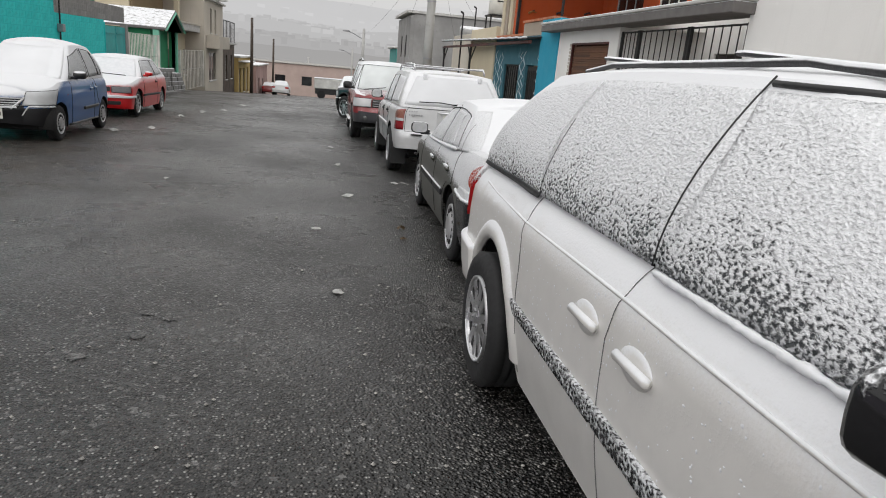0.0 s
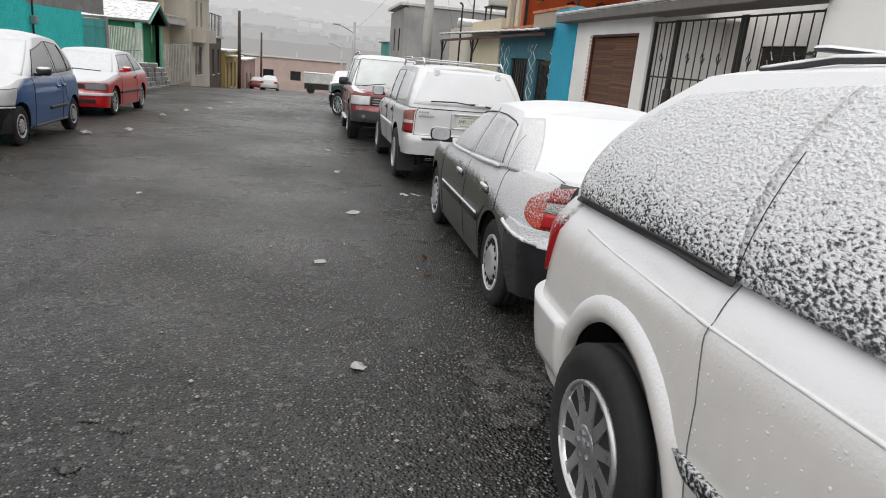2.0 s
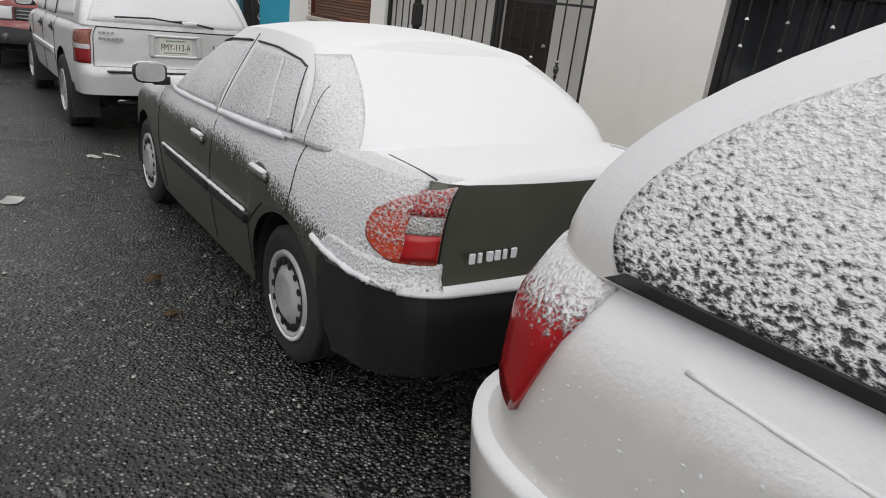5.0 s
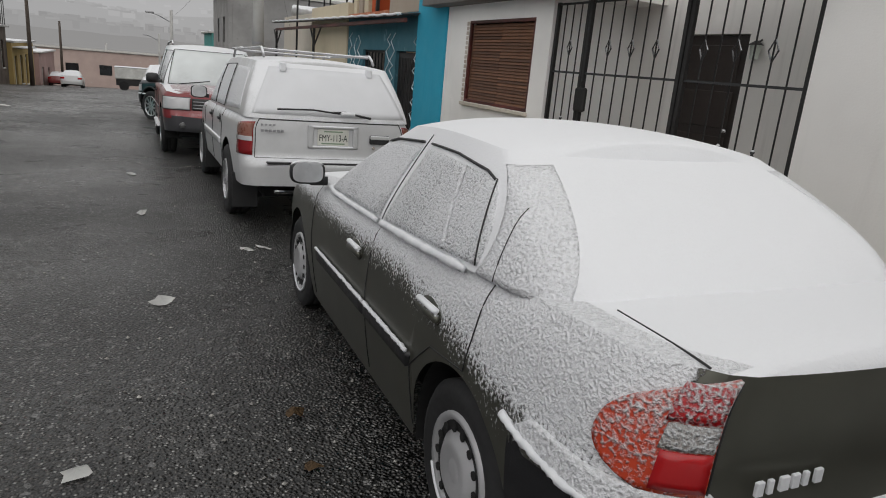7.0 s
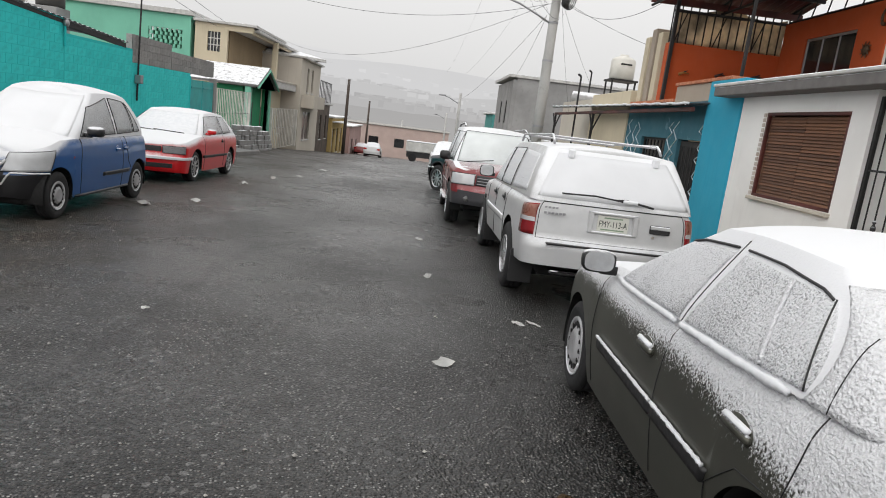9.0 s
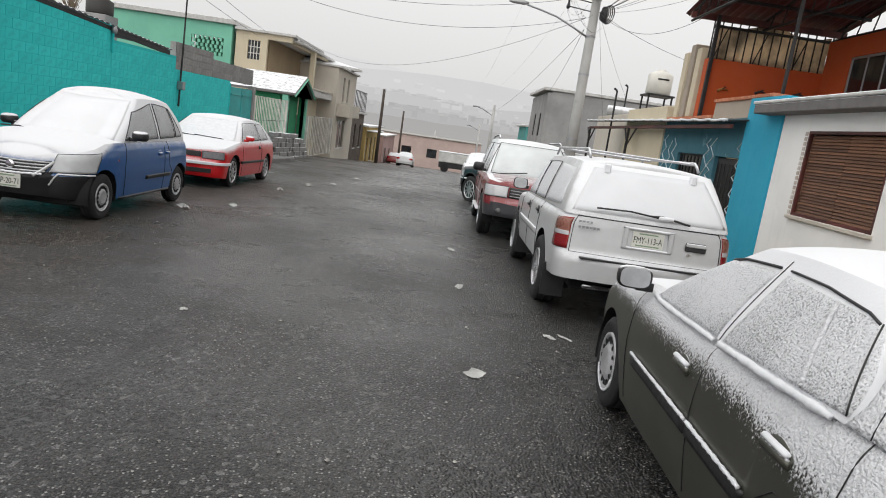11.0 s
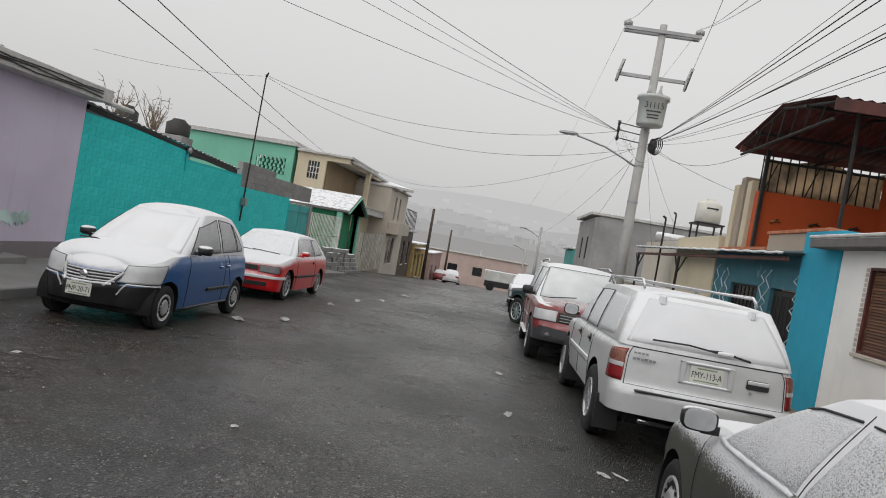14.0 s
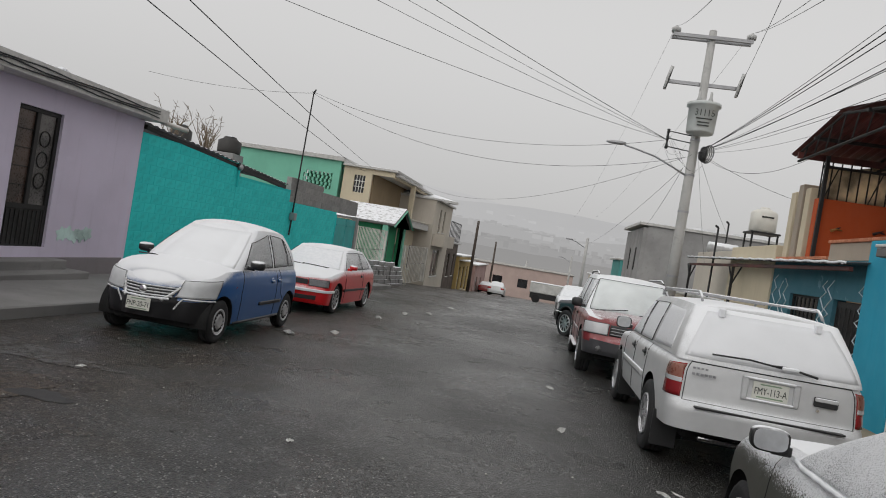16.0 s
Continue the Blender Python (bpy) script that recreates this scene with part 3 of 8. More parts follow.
                    for i in range(n):
                        bm = bmesh.new()
                        for dd in pair:
                            a = 2 * math.pi * (i + 0.25) / n
                            wd = {"five": 0.021, "six": 0.032, "multi": 0.014}[style]
                            m4 = Matrix.Rotation(a, 4, "X")
                            v = []
                            for rr, ww, fx in ((0.045, wd * 1.3, f * 0.95), (rim * 0.6, wd, f * 0.75), (rim - 0.012, wd * 1.1, f * 0.85)):
                                sh = dd * rr * (0.9 if rr > 0.1 else 0.5)
                                v.append([bm.verts.new(m4 @ Vector(q)) for q in ((fx, sh - ww, rr), (fx, sh + ww, rr), (fx - sd * 0.03, sh + ww * 1.1, rr), (fx - sd * 0.03, sh - ww * 1.1, rr))])
                            for p, q in zip(v, v[1:]):
                                for j in range(4):
                                    bm.faces.new((p[j], p[(j + 1) % 4], q[(j + 1) % 4], q[j]))
                        bmesh.ops.recalc_face_normals(bm, faces=bm.faces)
                        part("spoke", bm, M_ALLOY, t)
                    part("hub_cap", lathe([(f * 0.4, 0.075), (f * 0.9, 0.07), (f * 1.0, 0.055), (f * 0.9, 0.03), (f * 1.05, 0.026), (f * 1.05, 0.003)], 20), M_ALLOY, t, "", True)
                if style != "cap":
                    for i in range(5):
                        a = 2 * math.pi * (i + 0.5) / 5
                        nut = part("wheel_nut", lathe([(f * 0.95, 0.011), (f * 1.15, 0.010)], 6), M_STEEL, t)
                        nut.location = (0, 0.042 * math.cos(a), 0.042 * math.sin(a))
                if snow:
                    a = np.linspace(math.pi * 1.12, math.pi * 1.88, 14)
                    part("snow_rim", tube([(f * 0.9, math.cos(q) * (rim - 0.006), math.sin(q) * (rim - 0.006)) for q in a], 0.009, 6), M_SNOW, t, "snow caught in the rim", True)

    def mirror(self, u, z, w=0.17, h=0.12, material=None, face=1, sides=(1, -1), depth=0.09, snow=False):
        """A door mirror on its stalk; face 1: the glass looks to the tail."""
        for sd in sides:
            p = self.body(self.out.s_u(u), min(z - 0.03, lerp_line(self.k["belt"], u)), 0, sd)
            bm = bmesh.new()
            rows = []
            for i, (dy, sc) in enumerate(((-0.5, 0.97), (-0.42, 1.0), (0.0, 0.95), (0.3, 0.78), (0.5, 0.45))):
                ring = []
                for j in range(20):
                    a = 2 * math.pi * j / 20
                    cx, cz = math.cos(a), math.sin(a)
                    ring.append((sd * (w / 2 + 0.045) + w / 2 * sc * math.copysign(abs(cx) ** 0.6, cx), dy * depth, 0.02 + h / 2 * sc * math.copysign(abs(cz) ** 0.6, cz)))
                rows.append(ring)
            _, vs = grid_mesh(rows, close=True, bm=bm)
            bm.faces.new(vs[0]), bm.faces.new(vs[-1])
            add_box(bm, (sd * 0.06 - 0.06, -0.02, -0.055), (sd * 0.06 + 0.04, 0.02, 0.0), 0.006)
            bmesh.ops.recalc_face_normals(bm, faces=bm.faces)
            ob = part("mirror", bm, material or M_BLACK, self.root, "door mirror", True)
            ob.location = p + Vector((0, 0, z - p.z))
            gl = bmesh.new()
            pts = [(sd * (w / 2 + 0.045) + w / 2 * 0.86 * math.copysign(abs(math.cos(a)) ** 0.6, math.cos(a)), -0.5 * depth - 0.003, 0.02 + h / 2 * 0.84 * math.copysign(abs(math.sin(a)) ** 0.6, math.sin(a))) for a in (2 * math.pi * j / 24 for j in range(24))]
            front = [gl.verts.new(q) for q in pts]
            back = [gl.verts.new((q[0], q[1] + 0.004, q[2])) for q in pts]
            gl.faces.new(front), gl.faces.new(back[::-1])
            for j in range(24):
                gl.faces.new((front[j], back[j], back[(j + 1) % 24], front[(j + 1) % 24]))
            bmesh.ops.recalc_face_normals(gl, faces=gl.faces)
            part("mirror_glass", gl, M_MIRROR, ob, "mirror glass misted by snow")

    def handle(self, u, z, material, snow=False, w=0.17, sides=(1, -1), cup=True):
        for sd in sides:
            s = self.out.s_u(u)
            p = self.body(s, z, 0.012, sd)
            bm = bmesh.new()
            if cup:
                lathe([(0, 0.052), (0.004, 0.05), (0.004, 0.02)], 20, bm=bm)
                for v in bm.verts:
                    v.co = Vector((v.co.x * sd, v.co.y * w / 0.11, v.co.z))
            ob = part("door_handle", bm, M_BLACK if cup == "dark" else self.paint, self.root, "flush door handle", True) if cup else None
            if ob:
                ob.location = self.body(s, z, 0.0, sd)
            grip = box((-0.012, -w / 2, -0.016), (0.014, w / 2, 0.016), 0.009)
            g = part("handle_grip", grip, material, ob or self.root, "", True)
            g.location = (sd * 0.016, 0, 0) if ob else p
            if snow:
                sn = part("handle_snow", box((-0.014, -w / 2 * 0.9, 0.0), (0.012, w / 2 * 0.9, 0.022), 0.008), M_SNOW, ob or self.root, "snow lodged on the handle", True)
                sn.location = (sd * 0.016, 0, 0.015) if ob else p + Vector((0, 0, 0.012))

    def plate(self, x, z, text, tail=True, w=0.30, h=0.15, off=0.02, tilt=0):
        f = self.out.s_rear if tail else self.out.s_front
        p = self.body(f(abs(x)), z, off)
        m4 = Matrix.Translation((x, p.y, z)) @ (Matrix.Rotation(math.pi, 4, "Z") if not tail else Matrix()) @ Matrix.Rotation(radians(tilt), 4, "X")
        ob = part("number_plate", box((-w / 2, -0.004, -h / 2), (w / 2, 0.004, h / 2), 0.003), M_PLATE, self.root, "white number plate with dark characters")
        ob.matrix_basis = m4
        letters(text, 0.088, M_INK, ob, (0, -0.0055, -0.008), width=w * 0.9)
        for zz, ww in ((h * 0.36, 0.6), (-h * 0.38, 0.75)):
            part("print_line", box((-w * ww / 2, -0.0052, zz - 0.006), (w * ww / 2, -0.004, zz + 0.006)), M_PLATE_GREEN, ob, "small printed line")


def letters(text, size, material, parent, at, width=None, rot=(90, 0, 0), name="lettering", depth=0.001):
    """Characters in the built-in face, turned into a mesh."""
    cu = bpy.data.curves.new(name, "FONT")
    cu.body, cu.size, cu.align_x, cu.align_y, cu.extrude = text, size, "CENTER", "CENTER", depth
    tmp = bpy.data.objects.new(name, cu)
    scene.collection.objects.link(tmp)
    dg = bpy.context.evaluated_depsgraph_get()
    me = bpy.data.meshes.new_from_object(tmp.evaluated_get(dg))
    bpy.data.objects.remove(tmp)
    me.materials.clear()
    me.materials.append(material)
    ob = new(name, me)
    ob.parent = parent
    if width and len(me.vertices):
        xs = [v.co.x for v in me.vertices]
        ob.scale.x = width / max(0.01, max(xs) - min(xs))
    ob.location = at
    ob.rotation_euler = [radians(a) for a in rot]
    return ob


M_MIRROR = plain("misted_mirror", (0.62, 0.63, 0.64), 0.34, 0.85, vary=0.12, scale=30, bump=0.05)
M_PLATE = plain("plate_white", (0.68, 0.68, 0.62), 0.45, vary=0.1)
M_INK = plain("plate_ink", (0.03, 0.035, 0.03), 0.5)
M_PLATE_GREEN = plain("plate_print", (0.22, 0.30, 0.20), 0.5)
M_RED_LENS = frosted("red_lens", -0.22, 0.14, 110, (0.38, 0.012, 0.015), 0.70, 1.05, soft=0.22)
M_RED_CLEAR = plain("red_lens_clear", (0.42, 0.012, 0.015), 0.15, vary=0.2, bump=0.05)
M_AMBER = frosted("amber_lens", -0.20, 0.14, 95, (0.50, 0.055, 0.022), 0.66, 1.0, soft=0.24)
M_DARK_RED_LENS = plain("dark_red_lens", (0.24, 0.012, 0.014), 0.15, vary=0.25, bump=0.05)
M_DULL_LENS = frosted("dull_clear_lens", -0.1, 0.1, 120, (0.30, 0.28, 0.26), 0.6, 1.0, soft=0.25)
M_CLEAR_LENS = plain("clear_lens", (0.55, 0.55, 0.56), 0.2, 0.2, vary=0.2, bump=0.1)


def van(m):
    """The white minivan that the walk sets out beside."""
    paint = car_paint("white_van_paint", (0.70, 0.685, 0.66), 0.05, 0.5, rough=0.35, grit=0.25)
    glass = frosted("van_side_glass", 0.05, 0.30, 100, (0.06, 0.067, 0.07), 1.0, 1.34, stretch=(1, 0.7, 1.0), soft=0.10)
    spec = dict(L=5.09, W=2.0, wb=3.03, oh=1.06, wr=0.34, arch=0.41, clear=0.2, inset=-0.05, rr=0.30, rf=0.4, br=0.10, bf=0.25, tr=0.06, tf=0.13,
                prof=[(0.15, 0.93), (0.32, 0.962), (0.45, 0.985), (0.62, 1.0), (0.80, 0.996), (0.90, 0.992), (0.935, 0.985), (0.955, 0.968), (1.0, 0.952), (1.1, 0.925)],
                tail=[(0.2, 0.10), (0.33, 0.0), (0.6, -0.02), (0.66, 0.04), (0.9, 0.07), (1.1, 0.13)], nose=[(0.2, 0.15), (0.35, 0), (0.6, 0.03), (0.8, 0.15), (1.0, 0.4)],
                sill=[(0, 0.33), (0.4, 0.25), (0.65, 0.23), (4.4, 0.21), (4.9, 0.25), (5.09, 0.3)],
                belt=[(0, 1.02), (0.4, 1.05), (1.2, 1.075), (3.3, 1.05), (3.9, 1.02), (4.5, 0.88), (5.0, 0.72), (5.09, 0.6)],
                glass=dict(u0=0.08, u1=4.35, t0=0.62, t1=2.98, w0=1.86, w1=1.36, z1=1.60, rr=0.34, rf=0.3, br=0.1, bf=0.3, ex=1.6, er=2.0, ef=1.05, tr=0.05, tf=0.05),
                roof_crown=0.07, crown=0.03)
    c = Car("minivan", "white minivan with snow-frosted windows, parked at the kerb", m, spec, paint)
    seam = plain("door_gap_grey", (0.16, 0.16, 0.16), 0.8)
    c.shell()
    c.wheels("five", 0.215, 0.215)
    q = c.cab_quad
    # rear quarter glass that runs to the tail, sliding door glass, front door glass
    c.patch("side_window", c.cabin, q(((0.44, 0.05), (1.50, 0.0), (1.50, 0.93), (0.80, 0.86))), glass, "frosted side window", nu=28, nv=18, off=0.004, bulge=-0.10)
    c.patch("side_window", c.cabin, q(((1.50, 0.0), (2.505, 0.0), (2.505, 0.93), (1.50, 0.93))), glass, "frosted side window", nu=24, nv=18, off=0.004)
    c.patch("side_window", c.cabin, q(((2.505, 0.0), (3.5, 0.0), (2.9, 0.92), (2.505, 0.93))), glass, "frosted side window", nu=20, nv=14, off=0.004)
    c.line("window_seam", [(1.50, 0.0), (1.50, 0.62)], M_BLACK, "dark gap between the panes", 0.0012, "cabin", off=0.006)
    c.line("window_seam", [(2.505, 0.0), (2.505, 1.0)], M_BLACK, "dark gap between the panes", 0.0028, "cabin", off=0.006)
    c.line("door_trim", [(2.52, 0.965), (2.9, 0.955), (3.3, 0.6)], M_BLACK, "black trim over the front door", 0.010, "cabin", off=0.004)
    c.line("sill_snow", [(2.53, -0.02), (3.5, -0.02)], M_SNOW, "ridge of snow on the window sill", 0.014, "cabin", off=0.006)
    c.patch("rear_window", c.cabin, ((c.gl.s_rear(0), 0.08), (c.gl.s_rear(0.66), 0.08), (c.gl.s_rear(0.60), 0.9), (c.gl.s_rear(0), 0.9)), M_SNOW, "rear window under snow", nv=10)
    c.patch("windscreen", c.cabin, ((c.gl.s_front(0.75), 0.05), (c.gl.length, 0.05), (c.gl.length, 0.94), (c.gl.s_front(0.75), 0.94)), M_SNOW, "windscreen under snow")
    c.patch("window_moulding", c.cabin, q(((0.42, 0.02), (1.50, -0.03), (1.50, 0.012), (0.46, 0.06))), M_BLACK, "black window moulding", off=0.012)
    c.patch("side_moulding", c.body, c.side_quad(1.55, 0.55, 2.41, 0.52, 2.41, 0.59, 1.49, 0.60), frosted("moulding_snow", 0.0, 0.2, 75, (0.03, 0.03, 0.032), 0.56, 0.64), "black rubbing strip flecked with snow", off=0.016, thick=0.02, nv=4, nu=24)
    c.patch("side_moulding", c.body, c.side_quad(2.43, 0.52, 3.55, 0.49, 3.55, 0.56, 2.43, 0.59), frosted("moulding_snow", 0.0, 0.2, 75, (0.03, 0.03, 0.032), 0.54, 0.62), "black rubbing strip flecked with snow", off=0.016, thick=0.02, nv=4, nu=24)
    c.line("door_seam", [(1.55, 0.28), (1.53, 0.75), (1.50, 0.92), (1.50, 1.06)], seam, "thin grey door gap", 0.0016)
    c.line("door_seam", [(2.45, 0.26), (2.42, 0.8), (2.49, 1.05)], seam, "thin grey door gap", 0.0016)
    c.line("door_seam", [(3.62, 0.26), (3.62, 0.98)], seam, "thin grey door gap", 0.0016)
    c.handle(2.27, 0.81, paint, w=0.2)
    c.handle(2.62, 0.80, paint, w=0.2)
    c.patch("tail_lamp", c.body, ((c.out.s_rear(0.80), 0.78), (c.out.s_u(0.28), 0.72), (c.out.s_u(0.42), 1.04), (c.out.s_rear(0.74), 1.03)), frosted("van_red_lens", -0.32, 0.45, 85, (0.38, 0.012, 0.015), 0.86, 1.05, soft=0.16), "red tail lamp dusted with snow", off=0.018, thick=0.03)
    c.patch("bumper_step", c.body, ((c.out.s_rear(0), 0.36), (c.out.s_u(0.62), 0.36), (c.out.s_u(0.62), 0.60), (c.out.s_rear(0), 0.62)), paint, "white bumper", off=0.035, thick=0.04, nu=30)
    c.line("shoulder_crease", [(0.62, 0.975), (0.9, 0.958), (1.5, 0.94), (2.5, 0.938), (3.6, 0.925)], paint, "pressed crease along the side", 0.007, off=-0.004)
    # dabs of blown snow that stick to the flank
    rnd_ = random.Random(12)
    dabs = bmesh.new()
    for k in range(420):
        u, z = rnd_.uniform(0.35, 3.6), 0.45 + 0.47 * rnd_.random() ** 0.7
        if z < c.bottom(u) + 0.06:
            continue
        at = c.body(c.out.s_u(u), z, 0.0005, 1)
        w, h = rnd_.uniform(0.002, 0.008), rnd_.uniform(0.002, 0.006)
        ring = [dabs.verts.new(at + Vector((0, w * math.cos(a) * rnd_.uniform(0.6, 1), h * math.sin(a)))) for a in (math.pi * j / 3 for j in range(6))]
        tip = dabs.verts.new(at + Vector((0.0025, 0, h * 0.2)))
        for j in range(6):
            dabs.faces.new((ring[j], ring[(j + 1) % 6], tip))
    tagged(part("snow_flecks", dabs, M_SNOW, c.root, "", True), "dabs of snow on the flank", kind="stuff")
    # wide flares round the wheels
    for cc in c.axles:
        for sd in (1, -1):
            rows = []
            for a in np.linspace(-0.05, math.pi + 0.05, 28):
                ring = []
                for rr, o in ((0.0, -0.01), (0.005, 0.014), (0.03, 0.022), (0.07, 0.016), (0.095, -0.002)):
                    u, z = cc + (spec["arch"] + rr) * math.cos(a), spec["wr"] + (spec["arch"] + rr) * math.sin(a)
                    ring.append(c.body(c.out.s_u(u), z, o, sd))
                rows.append(ring)
            bm, _ = grid_mesh(rows)
            bmesh.ops.recalc_face_normals(bm, faces=bm.faces)
            part("wheel_flare", bm, paint, c.root, "white wheel-arch lip", True)
    c.mirror(3.47, 1.08, 0.17, 0.15, M_MIRROR_SHELL, depth=0.16)
    # roof rack
    for sd in (1, -1):
        pts = []
        for i in range(25):
            u = 0.95 + 1.85 * i / 24
            h = 0.03 * min(1, 6 * min(i / 24, 1 - i / 24))
            pts.append((sd * 0.58, u, 1.585 + h))
        part("roof_rail", tube(pts, 0.013, 8), M_RAIL, c.root, "black roof rail with snow on it", True)
    for u in (1.2, 2.2):
        part("cross_bar", box((-0.6, u - 0.03, 1.635), (0.6, u + 0.03, 1.652), 0.008), M_RAIL, c.root, "roof cross bar with snow")
    return c


M_MIRROR_SHELL = frosted("snowy_black_mirror", -0.45, 0.30, 60, (0.014, 0.014, 0.015), 0.02, 0.12)
M_MIRROR_RIM = snowed("snow_capped_black", (0.02, 0.02, 0.021), 0.35, 0.75, 0.4)
M_RAIL = snowed("snowy_rail", (0.03, 0.03, 0.032), 0.1, 0.55, 0.5)


def saloon(m):
    """The grey-green four-door saloon."""
    body = Nodes("grey_green_paint")
    gb, gm, gf = body.noise(2.0, 3), body.noise(9, 4), body.noise(88, 2, 0.6)
    # blown snow: thick on the shoulders and the hind wing, none on the lower doors
    lift = body.ramp(body.axis(1), 1.5, 0.3, 0.0, 0.52)
    level = body.math("ADD", body.ramp(body.axis(2), 0.50, 0.96, -0.35, 0.78), lift)
    level = body.math("ADD", level, body.math("MULTIPLY", body.upward(), 0.5))
    rear_face = body.ramp(body.axis(1), 0.19, 0.12, 0.0, 1.6)
    level = body.math("SUBTRACT", level, body.math("MULTIPLY", rear_face, body.ramp(body.upward(), 0.75, 0.25)))
    level = body.math("ADD", level, body.math("MULTIPLY", body.math("SUBTRACT", gf, 0.5), 1.15))
    level = body.math("ADD", level, body.math("MULTIPLY", body.math("SUBTRACT", gm, 0.5), 0.35))
    snow = body.ramp(level, 0.38, 0.66)
    body.bump(body.math("MULTIPLY", snow, gf), 1.0, 0.018)
    # low spots of the lumpy snow get a darker tone, painted shading
    paint = body.done(body.mix(snow, body.mix(body.ramp(gb, 0.3, 0.7), (0.075, 0.075, 0.062), (0.10, 0.10, 0.082)), body.mix(body.ramp(gf, 0.36, 0.60), tuple(c_ * 0.87 for c_ in SNOW), SNOW)), body.mixf(snow, 0.30, 0.9), body.math("MULTIPLY", body.math("SUBTRACT", 1.0, snow), 0.55))
    top = car_paint("saloon_snow_top", (0.10, 0.10, 0.085), -0.35, 0.05, rough=0.3, grit=0.2)
    glass = frosted("saloon_side_glass", 0.12, 0.22, 125, (0.33, 0.34, 0.35), 0.85, 1.12, soft=0.16)
    bump = frosted("bumper_snow_edge", -0.75, 0.35, 70, (0.016, 0.016, 0.018), 0.54, 0.66)
    spec = dict(L=4.15, W=1.63, wb=2.47, oh=0.88, wr=0.292, arch=0.35, clear=0.17, inset=0.03, rr=0.26, rf=0.32, br=0.07, bf=0.2, tr=0.05, tf=0.10,
                prof=[(0.15, 0.93), (0.3, 0.965), (0.45, 0.99), (0.58, 1.0), (0.70, 0.99), (0.80, 0.97), (0.88, 0.945), (0.95, 0.925), (1.0, 0.90)],
                tail=[(0.15, 0.12), (0.3, 0.02), (0.5, 0.0), (0.61, 0.01), (0.65, 0.045), (0.85, 0.055), (0.96, 0.06), (1.03, 0.12)], nose=[(0.2, 0.1), (0.35, 0), (0.5, 0), (0.65, 0.08), (0.8, 0.3)],
                sill=[(0, 0.30), (0.4, 0.24), (0.55, 0.20), (3.5, 0.19), (4.0, 0.2), (4.15, 0.24)],
                belt=[(0, 0.95), (0.10, 0.963), (0.6, 0.96), (1.2, 0.937), (2.2, 0.91), (3.0, 0.89), (3.5, 0.84), (3.95, 0.70), (4.15, 0.58)],
                glass=dict(u0=0.44, u1=3.12, t0=1.02, t1=2.10, w0=1.51, w1=1.18, z1=1.335, rr=0.26, rf=0.26, br=0.12, bf=0.24, er=1.7, ef=1.2, tr=0.05, tf=0.04),
                split=lambda p: (p.z < (0.61 if p.y < 1.0 else 0.57) and (p.y < 0.56 or p.y > 3.66)), bumper=bump, bumper_label="black bumper with a snowy upper edge", top=top, crown=0.035, roof_crown=0.06)
    c = Car("saloon_car", "grey-green four-door saloon under thin snow, parked at the kerb", m, spec, paint)
    c.shell()
    c.wheels("cap", 0.185, 0.195)
    q = c.cab_quad
    c.patch("side_window", c.cabin, q(((0.93, 0.06), (1.76, 0.02), (1.62, 0.80), (1.04, 0.74))), glass, "frosted rear side window", nu=20, nv=14)
    c.patch("side_window", c.cabin, q(((1.83, 0.02), (2.82, 0.02), (2.16, 0.77), (1.70, 0.80))), glass, "frosted front side window", nu=20, nv=14)
    c.patch("rear_pillar", c.cabin, q(((0.56, -0.01), (0.93, 0.0), (1.06, 0.88), (0.99, 0.93))), frosted("pillar_snow", 0.26, 0.40, 95, (0.55, 0.55, 0.55), 0.9, 1.2, soft=0.2), "rear pillar under lumpy blown snow", off=0.0015, thick=0.004, nu=16, nv=16)
    for sd in (1, -1):
        lid = []
        for i in range(13):
            y = 0.13 + 0.33 * i / 12
            half = c.wide(y) / 0.95 * 0.885
            x = 0.60 - 0.02 * i / 12
            lid.append((sd * x, y, lerp_line(spec["belt"], y) + 0.035 * (1 - min(1.0, x / half) ** 2.6) - 0.001))
        part("boot_seam", tube(lid, 0.0028, 6), M_BLACK, c.root, "dark boot gap")
    c.patch("bumper_shoulder", c.body, ((c.out.s_rear(0.59), 0.60), (c.out.s_u(0.56), 0.63), (c.out.s_u(0.46), 0.70), (c.out.s_rear(0.59), 0.70)), frosted("bumper_top_snow", 0.16, 0.34, 88, (0.10, 0.10, 0.085), 0.55, 0.67), "lumpy snow on the bumper's shoulder", off=0.012, thick=0.02, nu=24, nv=6)
    c.line("window_post", [(1.16, 0.06), (1.26, 0.76)], paint, "slim post in the rear window", 0.008, "cabin", off=0.012)
    c.line("window_line", [(0.93, 0.06), (1.04, 0.74)], M_BLACK, "dark edge of the rear pane", 0.003, "cabin", off=0.008)
    c.line("window_trim", [(1.05, 0.73), (1.12, 0.78), (1.36, 0.835), (1.62, 0.845)], M_BLACK, "black trim over the window", 0.005, "cabin", off=0.006)
    c.line("window_trim", [(1.70, 0.845), (2.0, 0.825), (2.2, 0.74), (2.5, 0.46), (2.88, 0.05)], M_BLACK, "black trim over the window", 0.006, "cabin", off=0.006)
    c.line("pillar_seam", [(0.82, 0.0), (0.84, 0.6)], M_BLACK, "dark gap behind the rear door", 0.002, "cabin")
    c.line("pillar_seam", [(1.80, 0.0), (1.66, 0.93)], M_BLACK, "dark gap between the doors", 0.002, "cabin")
    c.line("sill_snow", [(0.98, 0.0), (1.76, -0.02)], M_SNOW, "ridge of snow on the window sill", 0.019, "cabin", off=0.012)
